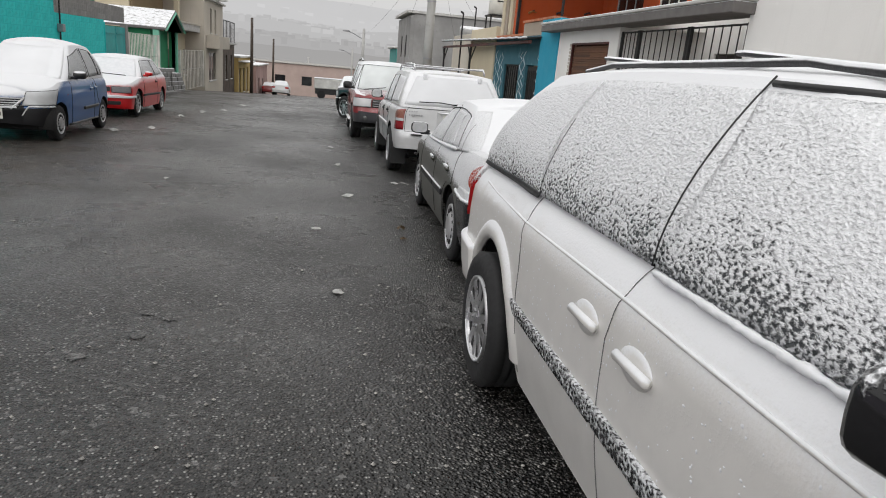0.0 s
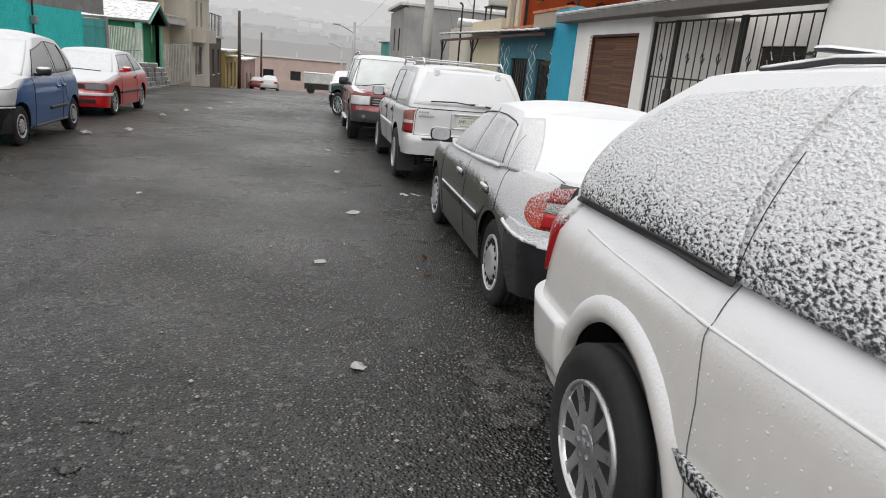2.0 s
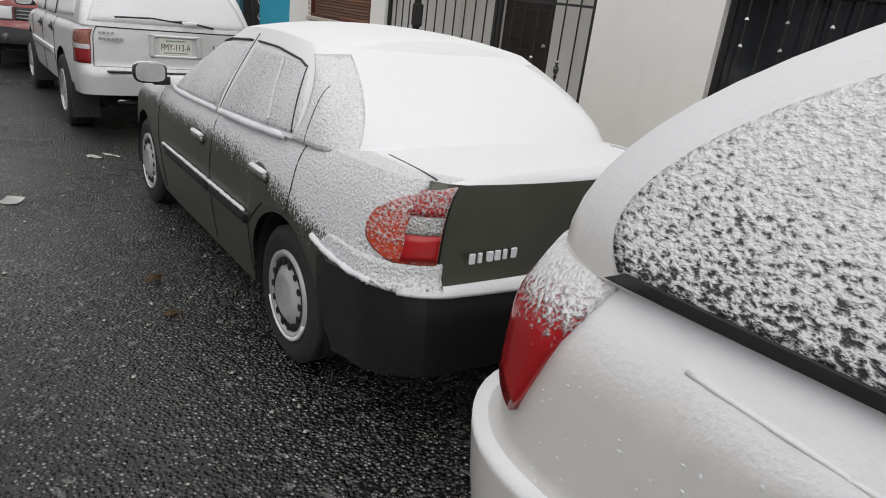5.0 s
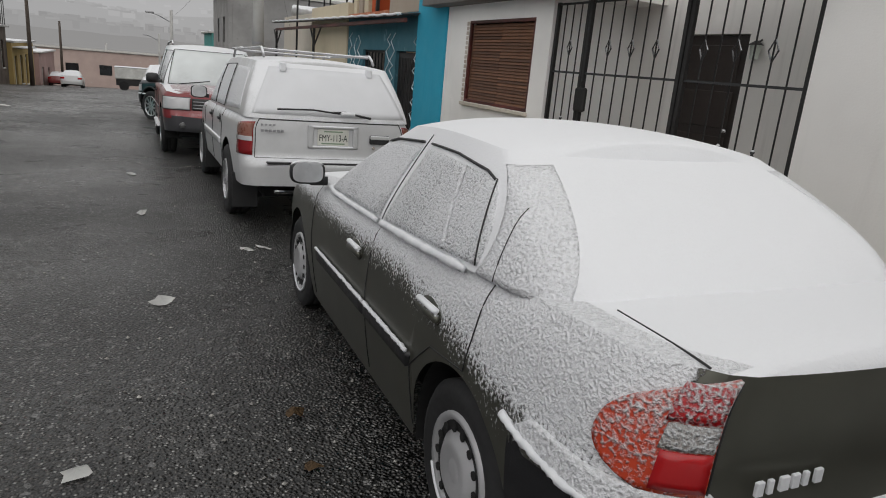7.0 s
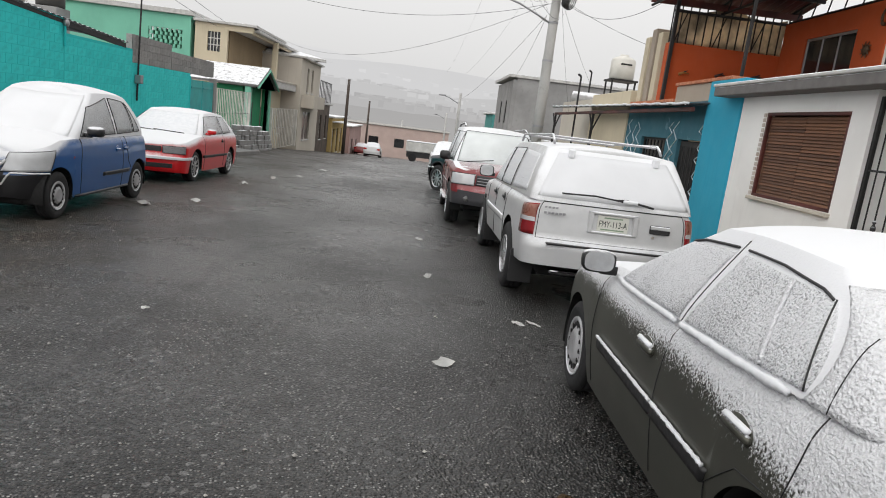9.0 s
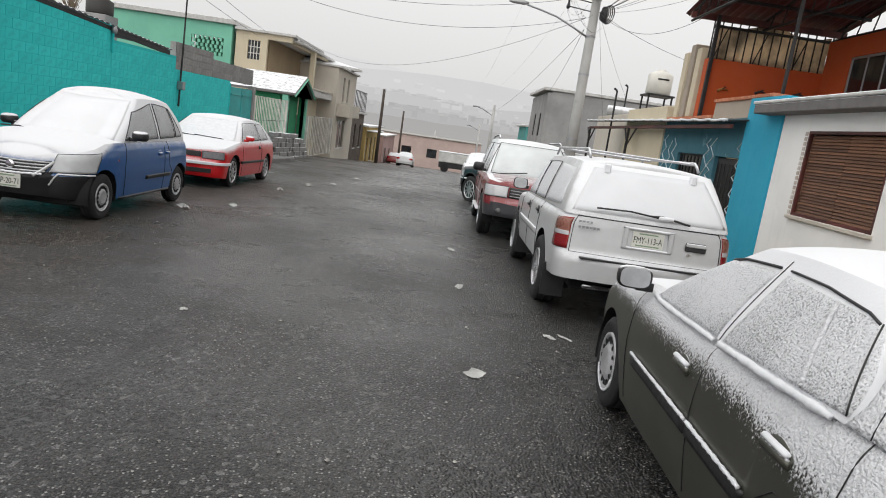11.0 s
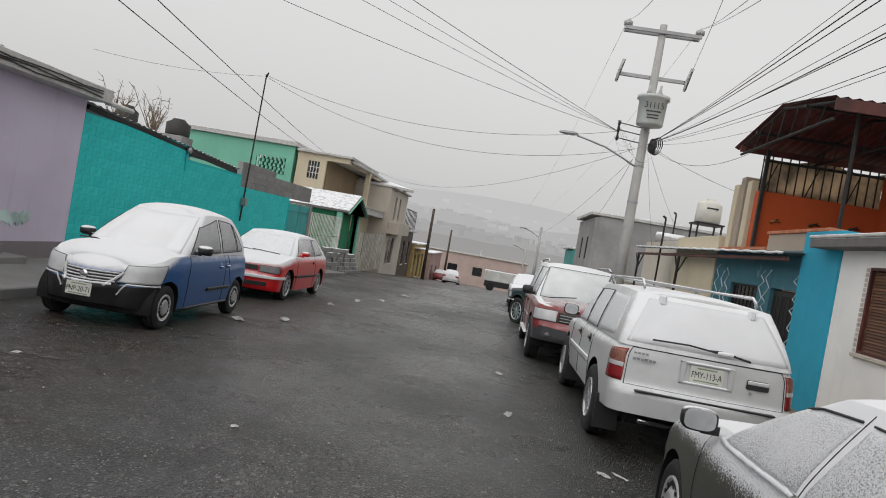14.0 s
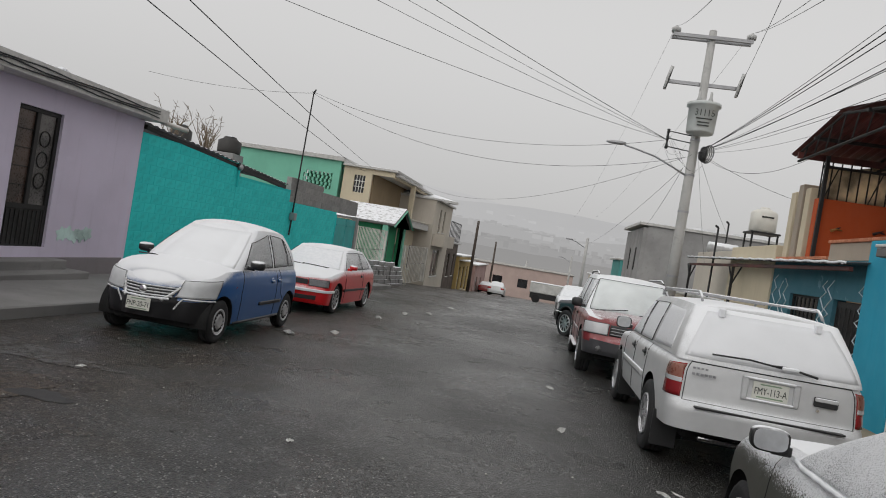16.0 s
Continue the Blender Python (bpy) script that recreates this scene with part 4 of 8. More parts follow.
    c.line("sill_snow", [(1.83, -0.02), (2.84, -0.01)], M_SNOW, "ridge of snow on the window sill", 0.017, "cabin", off=0.012)
    c.patch("windscreen", c.cabin, ((c.gl.s_front(0.62), 0.05), (c.gl.length, 0.05), (c.gl.length, 0.94), (c.gl.s_front(0.62), 0.94)), M_SNOW, "windscreen under snow")
    for pts in ([(1.80, 0.24), (1.80, 0.93)], [(0.84, 0.66), (0.82, 0.80), (0.82, 0.95)], [(2.86, 0.24), (2.88, 0.9)], [(1.25, 0.26), (1.25, 0.5), (1.08, 0.64), (0.84, 0.66)]):
        c.line("door_seam", pts, M_BLACK, "dark door gap", 0.0022)
    c.patch("side_moulding", c.body, c.side_quad(1.26, 0.49, 1.79, 0.49, 1.79, 0.545, 1.24, 0.545), M_BLACK, "black rubbing strip", off=0.014, thick=0.02, nv=3)
    c.patch("side_moulding", c.body, c.side_quad(1.81, 0.49, 2.70, 0.49, 2.70, 0.545, 1.81, 0.545), M_BLACK, "black rubbing strip", off=0.014, thick=0.02, nv=3)
    c.line("strip_snow", [(1.26, 0.552), (1.79, 0.552)], M_SNOW, "snow on the rubbing strip", 0.011, off=0.012)
    c.line("strip_snow", [(1.81, 0.552), (2.70, 0.552)], M_SNOW, "snow on the rubbing strip", 0.011, off=0.012)
    c.handle(1.12, 0.75, paint, True, cup=True, w=0.18)
    c.handle(1.99, 0.73, paint, True, cup=True, w=0.18)
    c.patch("tail_lamp", c.body, ((c.out.s_rear(0.61), 0.70), (c.out.s_u(0.13), 0.70), (c.out.s_u(0.09), 0.93), (c.out.s_rear(0.61), 0.95)), M_AMBER, "orange and red tail lamp dusted with snow", off=0.013, thick=0.03, nu=18, nv=14, bulge=0.15)
    for z0, z1, mat, lab in ((0.71, 0.795, M_RED_CLEAR, "red lens"), (0.80, 0.855, M_DULL_LENS, "clear lens dusted with snow"), (0.86, 0.938, M_RED_LENS, "red lens dusted with snow")):
        c.patch("lamp_lens", c.body, ((c.out.s_rear(0.615), z0), (c.out.s_rear(0.71), z0), (c.out.s_rear(0.705), z1), (c.out.s_rear(0.615), z1)), mat, lab, off=0.018, thick=0.01, nu=6, nv=4)
    for sd in (1, -1):
        rim = [c.body(c.out.s_u(u), z, 0.012, sd) for u, z in ((0.585, 0.66), (0.52, 0.64), (0.42, 0.63), (0.30, 0.625), (0.20, 0.622))]
        part("bumper_edge_snow", ragged(rim, 0.015, 4), M_SNOW, c.root, "snow along the bumper's edge", True)
    # boot lid seams, its snowy lip, handle, badge and plate
    for sd in (1, -1):
        c.tail_line("boot_seam", sd * 0.60, 0.645, sd * 0.60, 0.94, M_BLACK, "dark boot gap", 0.003)
    c.tail_line("boot_seam", -0.60, 0.648, 0.60, 0.648, M_BLACK, "dark boot gap", 0.003)
    c.patch("bumper_ledge", c.body, ((c.out.s_rear(0), 0.585), (c.out.s_u(0.12), 0.60), (c.out.s_u(0.12), 0.628), (c.out.s_rear(0), 0.635)), M_SNOW, "snow along the bumper", off=0.012, thick=0.05, nu=24, nv=3)
    p = c.body(0, 0.80, 0.006)
    part("badge", lathe([(-0.006, 0.045), (0.0, 0.045), (0.0, 0.034), (-0.004, 0.033)], 24, "y", at=(0, p.y, 0.81)), M_CHROME, c.root, "round chrome badge", True)
    part("badge_bar", box((-0.052, p.y - 0.01, 0.80), (0.052, p.y - 0.002, 0.82), 0.003), M_CHROME, c.root, "chrome badge bar")
    part("boot_lock", box((-0.045, p.y - 0.012, 0.685), (0.045, p.y + 0.004, 0.725), 0.008), M_CHROME, c.root, "chrome boot lock with snow")
    for i, ww in enumerate((0.03, 0.02, 0.035, 0.03, 0.02, 0.03)):
        part("lettering", box((-0.50 + i * 0.036, p.y - 0.004, 0.70), (-0.50 + i * 0.036 + ww * 0.75, p.y + 0.006, 0.735), 0.002), M_SNOW, c.root, "snow-filled maker's lettering")
    c.plate(0.0, 0.43, "FNT-30-84", off=0.012)
    c.mirror(2.78, 0.945, 0.19, 0.125, M_MIRROR_RIM, depth=0.11)
    return c


def suv_silver(m):
    """The silver off-roader with its roof rack."""
    paint = car_paint("silver_paint", (0.54, 0.545, 0.55), 0.22, 0.62, 0.12, 0.42, 0.4)
    glass = frosted("suv_side_glass", 0.20, 0.34, 80, (0.40, 0.41, 0.42), 1.05, 1.5)
    spec = dict(L=4.50, W=1.72, wb=2.70, oh=0.95, wr=0.355, arch=0.43, clear=0.3, inset=-0.01, rr=0.16, rf=0.3, br=0.06, bf=0.16, tr=0.03, tf=0.09,
                prof=[(0.3, 0.95), (0.5, 0.985), (0.7, 1.0), (0.95, 0.985), (1.08, 0.955), (1.2, 0.93)],
                tail=[(0.3, 0.06), (0.42, -0.06), (0.66, -0.07), (0.69, 0.0), (1.0, 0.03), (1.15, 0.06)], nose=[(0.3, 0.05), (0.6, 0), (0.8, 0.05), (1.0, 0.2)],
                sill=[(0, 0.45), (0.5, 0.42), (0.6, 0.40), (3.9, 0.40), (4.5, 0.42)],
                belt=[(0, 1.06), (0.3, 1.07), (3.0, 1.04), (3.4, 1.01), (4.2, 0.93), (4.5, 0.80)],
                glass=dict(u0=0.03, u1=3.42, t0=0.36, t1=2.62, w0=1.62, w1=1.30, z1=1.60, rr=0.12, rf=0.2, br=0.06, bf=0.2, er=1.25, ef=1.05, tr=0.02, tf=0.03), roof_crown=0.05)
    c = Car("off_road_car", "silver off-road car with roof rack, dusted with snow", m, spec, paint)
    c.shell()
    c.wheels("six", 0.235, 0.205)
    q = c.cab_quad
    c.patch("side_window", c.cabin, q(((0.42, 0.10), (1.30, 0.06), (1.30, 0.86), (0.56, 0.84))), glass, "frosted load-bay window", nu=18)
    c.patch("side_window", c.cabin, q(((1.42, 0.05), (2.18, 0.05), (2.18, 0.88), (1.42, 0.88))), glass, "frosted rear side window", rim=M_BLACK, rim_r=0.005)
    c.patch("side_window", c.cabin, q(((2.26, 0.05), (3.1, 0.05), (2.62, 0.88), (2.26, 0.88))), glass, "frosted front side window", rim=M_BLACK, rim_r=0.005)
    c.patch("rear_window", c.cabin, ((0, 0.08), (c.gl.s_rear(0.74), 0.08), (c.gl.s_rear(0.66), 0.92), (0, 0.92)), plain("even_snow", (0.70, 0.71, 0.73), 0.9, vary=0.04, bump=0.15), "rear window under even snow", off=0.003)
    c.patch("windscreen", c.cabin, ((c.gl.s_front(0.7), 0.05), (c.gl.length, 0.05), (c.gl.length, 0.94), (c.gl.s_front(0.7), 0.94)), M_SNOW, "windscreen under snow")
    for pts in ([(1.36, 0.45), (1.36, 1.05)], [(2.22, 0.42), (2.22, 1.04)], [(3.15, 0.42), (3.15, 1.02)]):
        c.line("door_seam", pts, M_BLACK, "dark door gap", 0.004)
    c.patch("side_moulding", c.body, c.side_quad(1.42, 0.66, 3.1, 0.66, 3.1, 0.73, 1.42, 0.73), paint, "silver rubbing strip", off=0.014, thick=0.02, nv=3)
    c.handle(1.52, 0.93, M_BLACK, cup="dark", w=0.15)
    c.handle(2.36, 0.92, M_BLACK, cup="dark", w=0.15)
    r = c.out.s_rear
    amber = plain("amber_band", (0.26, 0.10, 0.07), 0.3, vary=0.3)
    lamps = c.patch("tail_lamp", c.body, ((r(0.735), 0.72), (c.out.s_u(0.27), 0.72), (c.out.s_u(0.25), 1.0), (r(0.735), 1.02)), M_DARK_RED_LENS, "dark red tail lamp", off=0.006, thick=0.03)
    c.patch("lamp_band", c.body, ((r(0.74), 0.875), (c.out.s_u(0.265), 0.875), (c.out.s_u(0.25), 0.995), (r(0.74), 1.01)), amber, "amber lamp band", off=0.009, thick=0.01)
    c.patch("lamp_band", c.body, ((r(0.74), 0.845), (c.out.s_u(0.265), 0.845), (c.out.s_u(0.26), 0.885), (r(0.74), 0.885)), M_CLEAR_LENS, "clear lamp band", off=0.010, thick=0.01)
    # tailgate seams, number plate housing, wiper, handle
    for sd in (1, -1):
        c.tail_line("tailgate_seam", sd * 0.715, 0.70, sd * 0.715, 1.06, M_BLACK, "dark tailgate gap", 0.004)
    c.tail_line("tailgate_seam", -0.715, 0.70, 0.715, 0.70, M_BLACK, "dark tailgate gap", 0.004)
    c.tail_line("tailgate_seam", -0.72, 1.045, 0.72, 1.045, M_BLACK, "dark tailgate gap", 0.005)
    p = c.body(0, 0.88, 0.0)
    frame_bm = bmesh.new()
    for lo, hi in (((-0.24, 0.80), (0.24, 0.825)), ((-0.24, 0.985), (0.24, 1.01)), ((-0.24, 0.80), (-0.19, 1.01)), ((0.19, 0.80), (0.24, 1.01))):
        add_box(frame_bm, (lo[0], p.y - 0.02, lo[1]), (hi[0], p.y + 0.02, hi[1]), 0.008)
    part("plate_surround", frame_bm, paint, c.root, "raised silver plate surround")
    c.plate(0, 0.905, "FMY-113-A", off=0.006)
    part("gate_handle", box((0.36, p.y - 0.014, 0.855), (0.56, p.y + 0.01, 0.94), 0.01), M_BLACK, c.root, "black tailgate handle recess")
    part("gate_handle", box((0.365, p.y - 0.02, 0.90), (0.555, p.y + 0.0, 0.935), 0.006), paint, c.root, "silver tailgate lever")
    part("gate_lock", lathe([(p.y - 0.012, 0.014), (p.y, 0.016)], 12, "y", at=(0.40, 0, 0.82)), M_CHROME, c.root, "chrome lock")
    part("bumper_pad", box((-0.62, p.y - 0.09, 0.655), (0.62, p.y + 0.0, 0.672), 0.005), M_BLACK, c.root, "black step pad")
    part("tow_bar", box((-0.55, p.y - 0.05, 0.375), (0.55, p.y + 0.05, 0.41), 0.01), M_CHROME, c.root, "bright lower bumper bar")
    for i in range(6):
        part("lettering", box((-0.665 + i * 0.036, p.y - 0.006, 0.935), (-0.642 + i * 0.036, p.y + 0.01, 0.957), 0.001), M_STEEL, c.root, "maker's lettering")
    for i in range(4):
        part("lettering", box((-0.665 + i * 0.036, p.y - 0.006, 0.99), (-0.645 + i * 0.036, p.y + 0.01, 1.008), 0.001), M_STEEL, c.root, "maker's lettering")
    w = c.cabin(0, 0.06, 0.03)
    wiper = part("wiper", tube([(0.36, w.y - 0.005, w.z + 0.005), (0.1, w.y, w.z + 0.05), (-0.02, w.y - 0.01, w.z + 0.045)], 0.012, 6, 0.008), M_BLACK, c.root, "black rear wiper")
    part("wiper_blade", tube([(-0.52, w.y + 0.02, w.z + 0.05), (-0.2, w.y + 0.0, w.z + 0.06), (0.12, w.y - 0.005, w.z + 0.03)], 0.009, 6), M_BLACK, wiper)
    part("wiper_motor", box((0.06, w.y - 0.03, w.z + 0.02), (0.2, w.y + 0.01, w.z + 0.055), 0.01), M_SNOW, wiper, "snow on the wiper arm")
    for x in (-0.42, 0.42):
        h = c.cabin(c.gl.s_rear(abs(x)), 0.9, 0.012)
        part("glass_hinge", box((x - 0.03, h.y - 0.03, h.z - 0.04), (x + 0.03, h.y + 0.03, h.z + 0.05), 0.012), M_SNOW, c.root, "snow-capped glass hinge")
    # roof rack: two long rails on feet and cross bars
    rack = snowed("rack_grey", (0.35, 0.35, 0.36), 0.35, 0.8, 0.4)
    for sd in (1, -1):
        pts = [(sd * 0.55, 0.58 + 2.1 * i / 30, 1.60 + 0.085 * min(1, 9 * min(i / 30, 1 - i / 30) ** 0.8)) for i in range(31)]
        part("roof_rail", tube(pts, 0.014, 8), rack, c.root, "silver roof rail with snow", True)
    for u in (0.75, 2.25):
        part("cross_bar", box((-0.55, u - 0.025, 1.66), (0.55, u + 0.025, 1.685), 0.008), rack, c.root, "roof cross bar with snow")
    part("mud_flap", box((-0.86, c.axles[0] - 0.50, 0.16), (-0.62, c.axles[0] - 0.48, 0.5), 0.004), M_BLACK, c.root, "black mud flap")
    part("mud_flap", box((0.62, c.axles[0] - 0.50, 0.16), (0.86, c.axles[0] - 0.48, 0.5), 0.004), M_BLACK, c.root, "black mud flap")
    part("mud_flap", box((-0.86, c.axles[1] - 0.52, 0.16), (-0.62, c.axles[1] - 0.50, 0.5), 0.004), M_BLACK, c.root, "black mud flap")
    c.mirror(3.05, 1.12, 0.20, 0.16, M_MIRROR_RIM, depth=0.1)
    return c


def suv_red(m):
    """The dark red off-roader that faces up the street."""
    paint = car_paint("dark_red_paint", (0.20, 0.010, 0.014), 0.45, 0.95, 0.1, 0.3, 0.4)
    top = car_paint("red_suv_snow_top", (0.16, 0.018, 0.022), -0.4, 0.1, 0.2, 0.3, 0.3)
    glass = frosted("red_suv_glass", 0.05, 0.22, 70, (0.05, 0.055, 0.06), 1.05, 1.5)
    bumper = car_paint("grey_bumper", (0.05, 0.05, 0.055), 0.3, 0.8)
    spec = dict(L=4.80, W=1.83, wb=2.89, oh=1.0, wr=0.37, arch=0.44, clear=0.3, inset=0.0, rr=0.2, rf=0.26, br=0.08, bf=0.16, tr=0.03, tf=0.05,
                prof=[(0.3, 0.96), (0.5, 0.99), (0.75, 1.0), (0.98, 0.985), (1.1, 0.955), (1.2, 0.93)],
                tail=[(0.3, 0.05), (0.6, -0.03), (0.7, 0.0), (1.1, 0.05)], nose=[(0.3, 0.1), (0.45, -0.02), (0.66, -0.02), (0.70, 0.05), (1.0, 0.1)],
                sill=[(0, 0.45), (0.5, 0.40), (4.2, 0.40), (4.8, 0.40)],
                belt=[(0, 1.08), (3.0, 1.07), (3.6, 1.06), (4.55, 1.0), (4.8, 0.93)],
                glass=dict(u0=0.05, u1=3.62, t0=0.45, t1=2.75, w0=1.72, w1=1.36, z1=1.78, rr=0.15, rf=0.2, er=1.2, ef=1.05), roof_crown=0.05, crown=0.05, top=top, lid=car_paint("red_bonnet", (0.20, 0.02, 0.024), 0.75, 1.25, 0.1, 0.3, 0.7),
                split=lambda p: p.z < 0.62 and (p.y > 4.2 or p.y < 0.5), bumper=bumper, bumper_label="dark grey bumper")
    c = Car("off_road_car", "dark red off-road car under snow, facing up the street", m, spec, paint)
    c.shell()
    c.wheels("six", 0.245, 0.21)
    q = c.cab_quad
    c.patch("side_window", c.cabin, q(((0.35, 0.08), (1.15, 0.06), (1.15, 0.88), (0.55, 0.86))), glass, "frosted side window")
    c.patch("side_window", c.cabin, q(((1.25, 0.06), (2.15, 0.06), (2.15, 0.88), (1.25, 0.88))), glass, "frosted side window", rim=M_BLACK)
    c.patch("side_window", c.cabin, q(((2.25, 0.06), (3.25, 0.06), (2.72, 0.88), (2.25, 0.88))), glass, "frosted side window", rim=M_BLACK)
    c.patch("windscreen", c.cabin, ((c.gl.s_front(0.76), 0.06), (c.gl.length, 0.06), (c.gl.length, 0.92), (c.gl.s_front(0.74), 0.92)), plain("thin_snow_on_screen", (0.66, 0.69, 0.69), 0.7, vary=0.16, scale=3, bump=0.2), "windscreen half under snow", rim=M_BLACK)
    c.patch("rear_window", c.cabin, ((0, 0.08), (c.gl.s_rear(0.7), 0.08), (c.gl.s_rear(0.66), 0.9), (0, 0.9)), M_SNOW, "rear window under snow")
    sf = c.out.s_front
    c.patch("headlamp", c.body, ((c.out.s_u(4.42), 0.74), (sf(0.50), 0.74), (sf(0.50), 0.93), (c.out.s_u(4.42), 0.93)), M_CLEAR_LENS, "large clear headlamp", off=0.015, thick=0.03, rim=M_BLACK, rim_r=0.005)
    c.patch("grille", c.body, ((sf(0.48), 0.74), (sf(0.0), 0.74), (sf(0.0), 0.92), (sf(0.48), 0.92)), M_BLACK, "black grille", off=0.008, thick=0.03)
    for z in (0.77, 0.82, 0.87):
        c.tail_line("grille_bar", -0.46, z, 0.46, z, M_STEEL, "grille bar", 0.009, True, 0.012)
    p = c.body(sf(0.62), 0.50, 0.01)
    for sd in (1, -1):
        part("fog_lamp", lathe([(0, 0.05), (0.02, 0.045), (0.025, 0.005)], 16, "y", at=(sd * 0.62, p.y, 0.5)), plain("dim_lens", (0.12, 0.12, 0.12), 0.25), c.root, "round fog lamp", True)
    for pts in ([(1.2, 0.42), (1.2, 1.05)], [(2.2, 0.42), (2.2, 1.06)], [(3.3, 0.42), (3.3, 1.05)]):
        c.line("door_seam", pts, M_BLACK, "dark door gap", 0.004)
    c.line("body_strip", [(1.3, 0.70), (3.3, 0.70)], M_CHROME, "bright side strip", 0.012)
    for sd in (1, -1):
        part("running_board", box((sd * 0.86 - 0.09, 1.35, 0.34), (sd * 0.86 + 0.09, 3.35, 0.39), 0.02), bumper, c.root, "running board with snow")
        pts = [(sd * 0.62, 0.6 + 1.9 * i / 20, 1.775 + 0.06 * min(1, 8 * min(i / 20, 1 - i / 20))) for i in range(21)]
        part("roof_rail", tube(pts, 0.018, 6), M_RAIL, c.root, "roof rail with snow", True)
    wp = c.cabin(c.gl.length, 0.08, 0.03)
    for x in (-0.1, 0.6):
        part("wiper", tube([(x, wp.y + 0.06, wp.z - 0.02), (x - 0.5, wp.y - 0.02, wp.z + 0.05)], 0.01, 6), M_BLACK, c.root, "black wiper")
    c.handle(1.38, 0.96, M_BLACK, cup="dark", w=0.14)
    c.handle(2.36, 0.95, M_BLACK, cup="dark", w=0.14)
    c.mirror(3.2, 1.15, 0.21, 0.17, M_BLACK, depth=0.12)
    return c


def pickup(m):
    """The dark pickup that stands askew, its nose swung out into the street."""
    paint = car_paint("dark_navy_paint", (0.016, 0.020, 0.028), 0.60, 1.15, 0.1, 0.3, 0.4)
    top = car_paint("dark_pickup_snow_top", (0.02, 0.024, 0.03), -0.2, 0.3, 0.1, 0.35, 0.4)
    spec = dict(L=4.75, W=1.74, wb=2.85, oh=1.0, wr=0.375, arch=0.455, clear=0.3, inset=0.0, rr=0.1, rf=0.28, br=0.02, bf=0.14,
                prof=[(0.3, 0.95), (0.6, 1.0), (0.9, 0.98), (1.1, 0.94)], tail=[(0.3, 0), (1.1, 0)], nose=[(0.3, 0.1), (0.4, -0.03), (0.62, -0.03), (0.66, 0.05), (1.0, 0.12)],
                sill=[(0, 0.45), (0.5, 0.42), (4.75, 0.42)], belt=[(0, 1.02), (3.3, 1.06), (3.7, 1.05), (4.4, 0.98), (4.75, 0.88)],
                glass=dict(u0=1.65, u1=3.6, t0=1.85, t1=2.9, w0=1.60, w1=1.28, z1=1.66, rr=0.12, rf=0.2), crown=0.05, top=top, lid=paint,
                split=lambda p: p.z < 0.66 and p.y > 3.95, bumper=M_BLACK, bumper_label="black bumper")
    c = Car("pickup_truck", "dark pickup with snow on its bonnet, nose out in the street", m, spec, paint)
    c.shell()
    c.wheels("five", 0.24, 0.245)
    glass = frosted("pickup_glass", 0.1, 0.3, 70, (0.06, 0.065, 0.07), 1.0, 1.4)
    c.patch("side_window", c.cabin, c.cab_quad(((1.9, 0.06), (2.75, 0.06), (2.65, 0.88), (1.95, 0.88))), glass, "frosted side window")
    c.patch("windscreen", c.cabin, ((c.gl.s_front(0.7), 0.06), (c.gl.length, 0.06), (c.gl.length, 0.92), (c.gl.s_front(0.7), 0.92)), M_SNOW, "windscreen under snow")
    sf = c.out.s_front
    c.patch("headlamp", c.body, ((c.out.s_u(4.28), 0.72), (sf(0.48), 0.72), (sf(0.48), 0.89), (c.out.s_u(4.28), 0.90)), M_CLEAR_LENS, "clear headlamp", off=0.015, thick=0.03, rim=M_BLACK)
    c.patch("grille", c.body, ((sf(0.46), 0.70), (sf(0), 0.70), (sf(0), 0.86), (sf(0.46), 0.86)), M_BLACK, "black grille", off=0.008)
    c.line("bumper_snow", [(4.0, 0.665), (4.55, 0.665)], M_SNOW, "snow on the bumper", 0.024)
    for pts in ([(3.3, 0.45), (3.3, 1.04)], [(1.8, 0.45), (1.8, 1.02)]):
        c.line("door_seam", pts, M_BLACK, "dark door gap", 0.004)
    for sd in (1, -1):
        arch = [c.body(c.out.s_u(c.axles[1] + 0.47 * math.cos(a)), 0.375 + 0.47 * math.sin(a), 0.014, sd) for a in np.linspace(0.2, math.pi - 0.2, 16)]
        part("wheel_flare", tube(arch, 0.022, 6), M_BLACK, c.root, "black wheel-arch lip", True)
    c.mirror(3.15, 1.14, 0.18, 0.17, M_MIRROR_RIM)
    return c


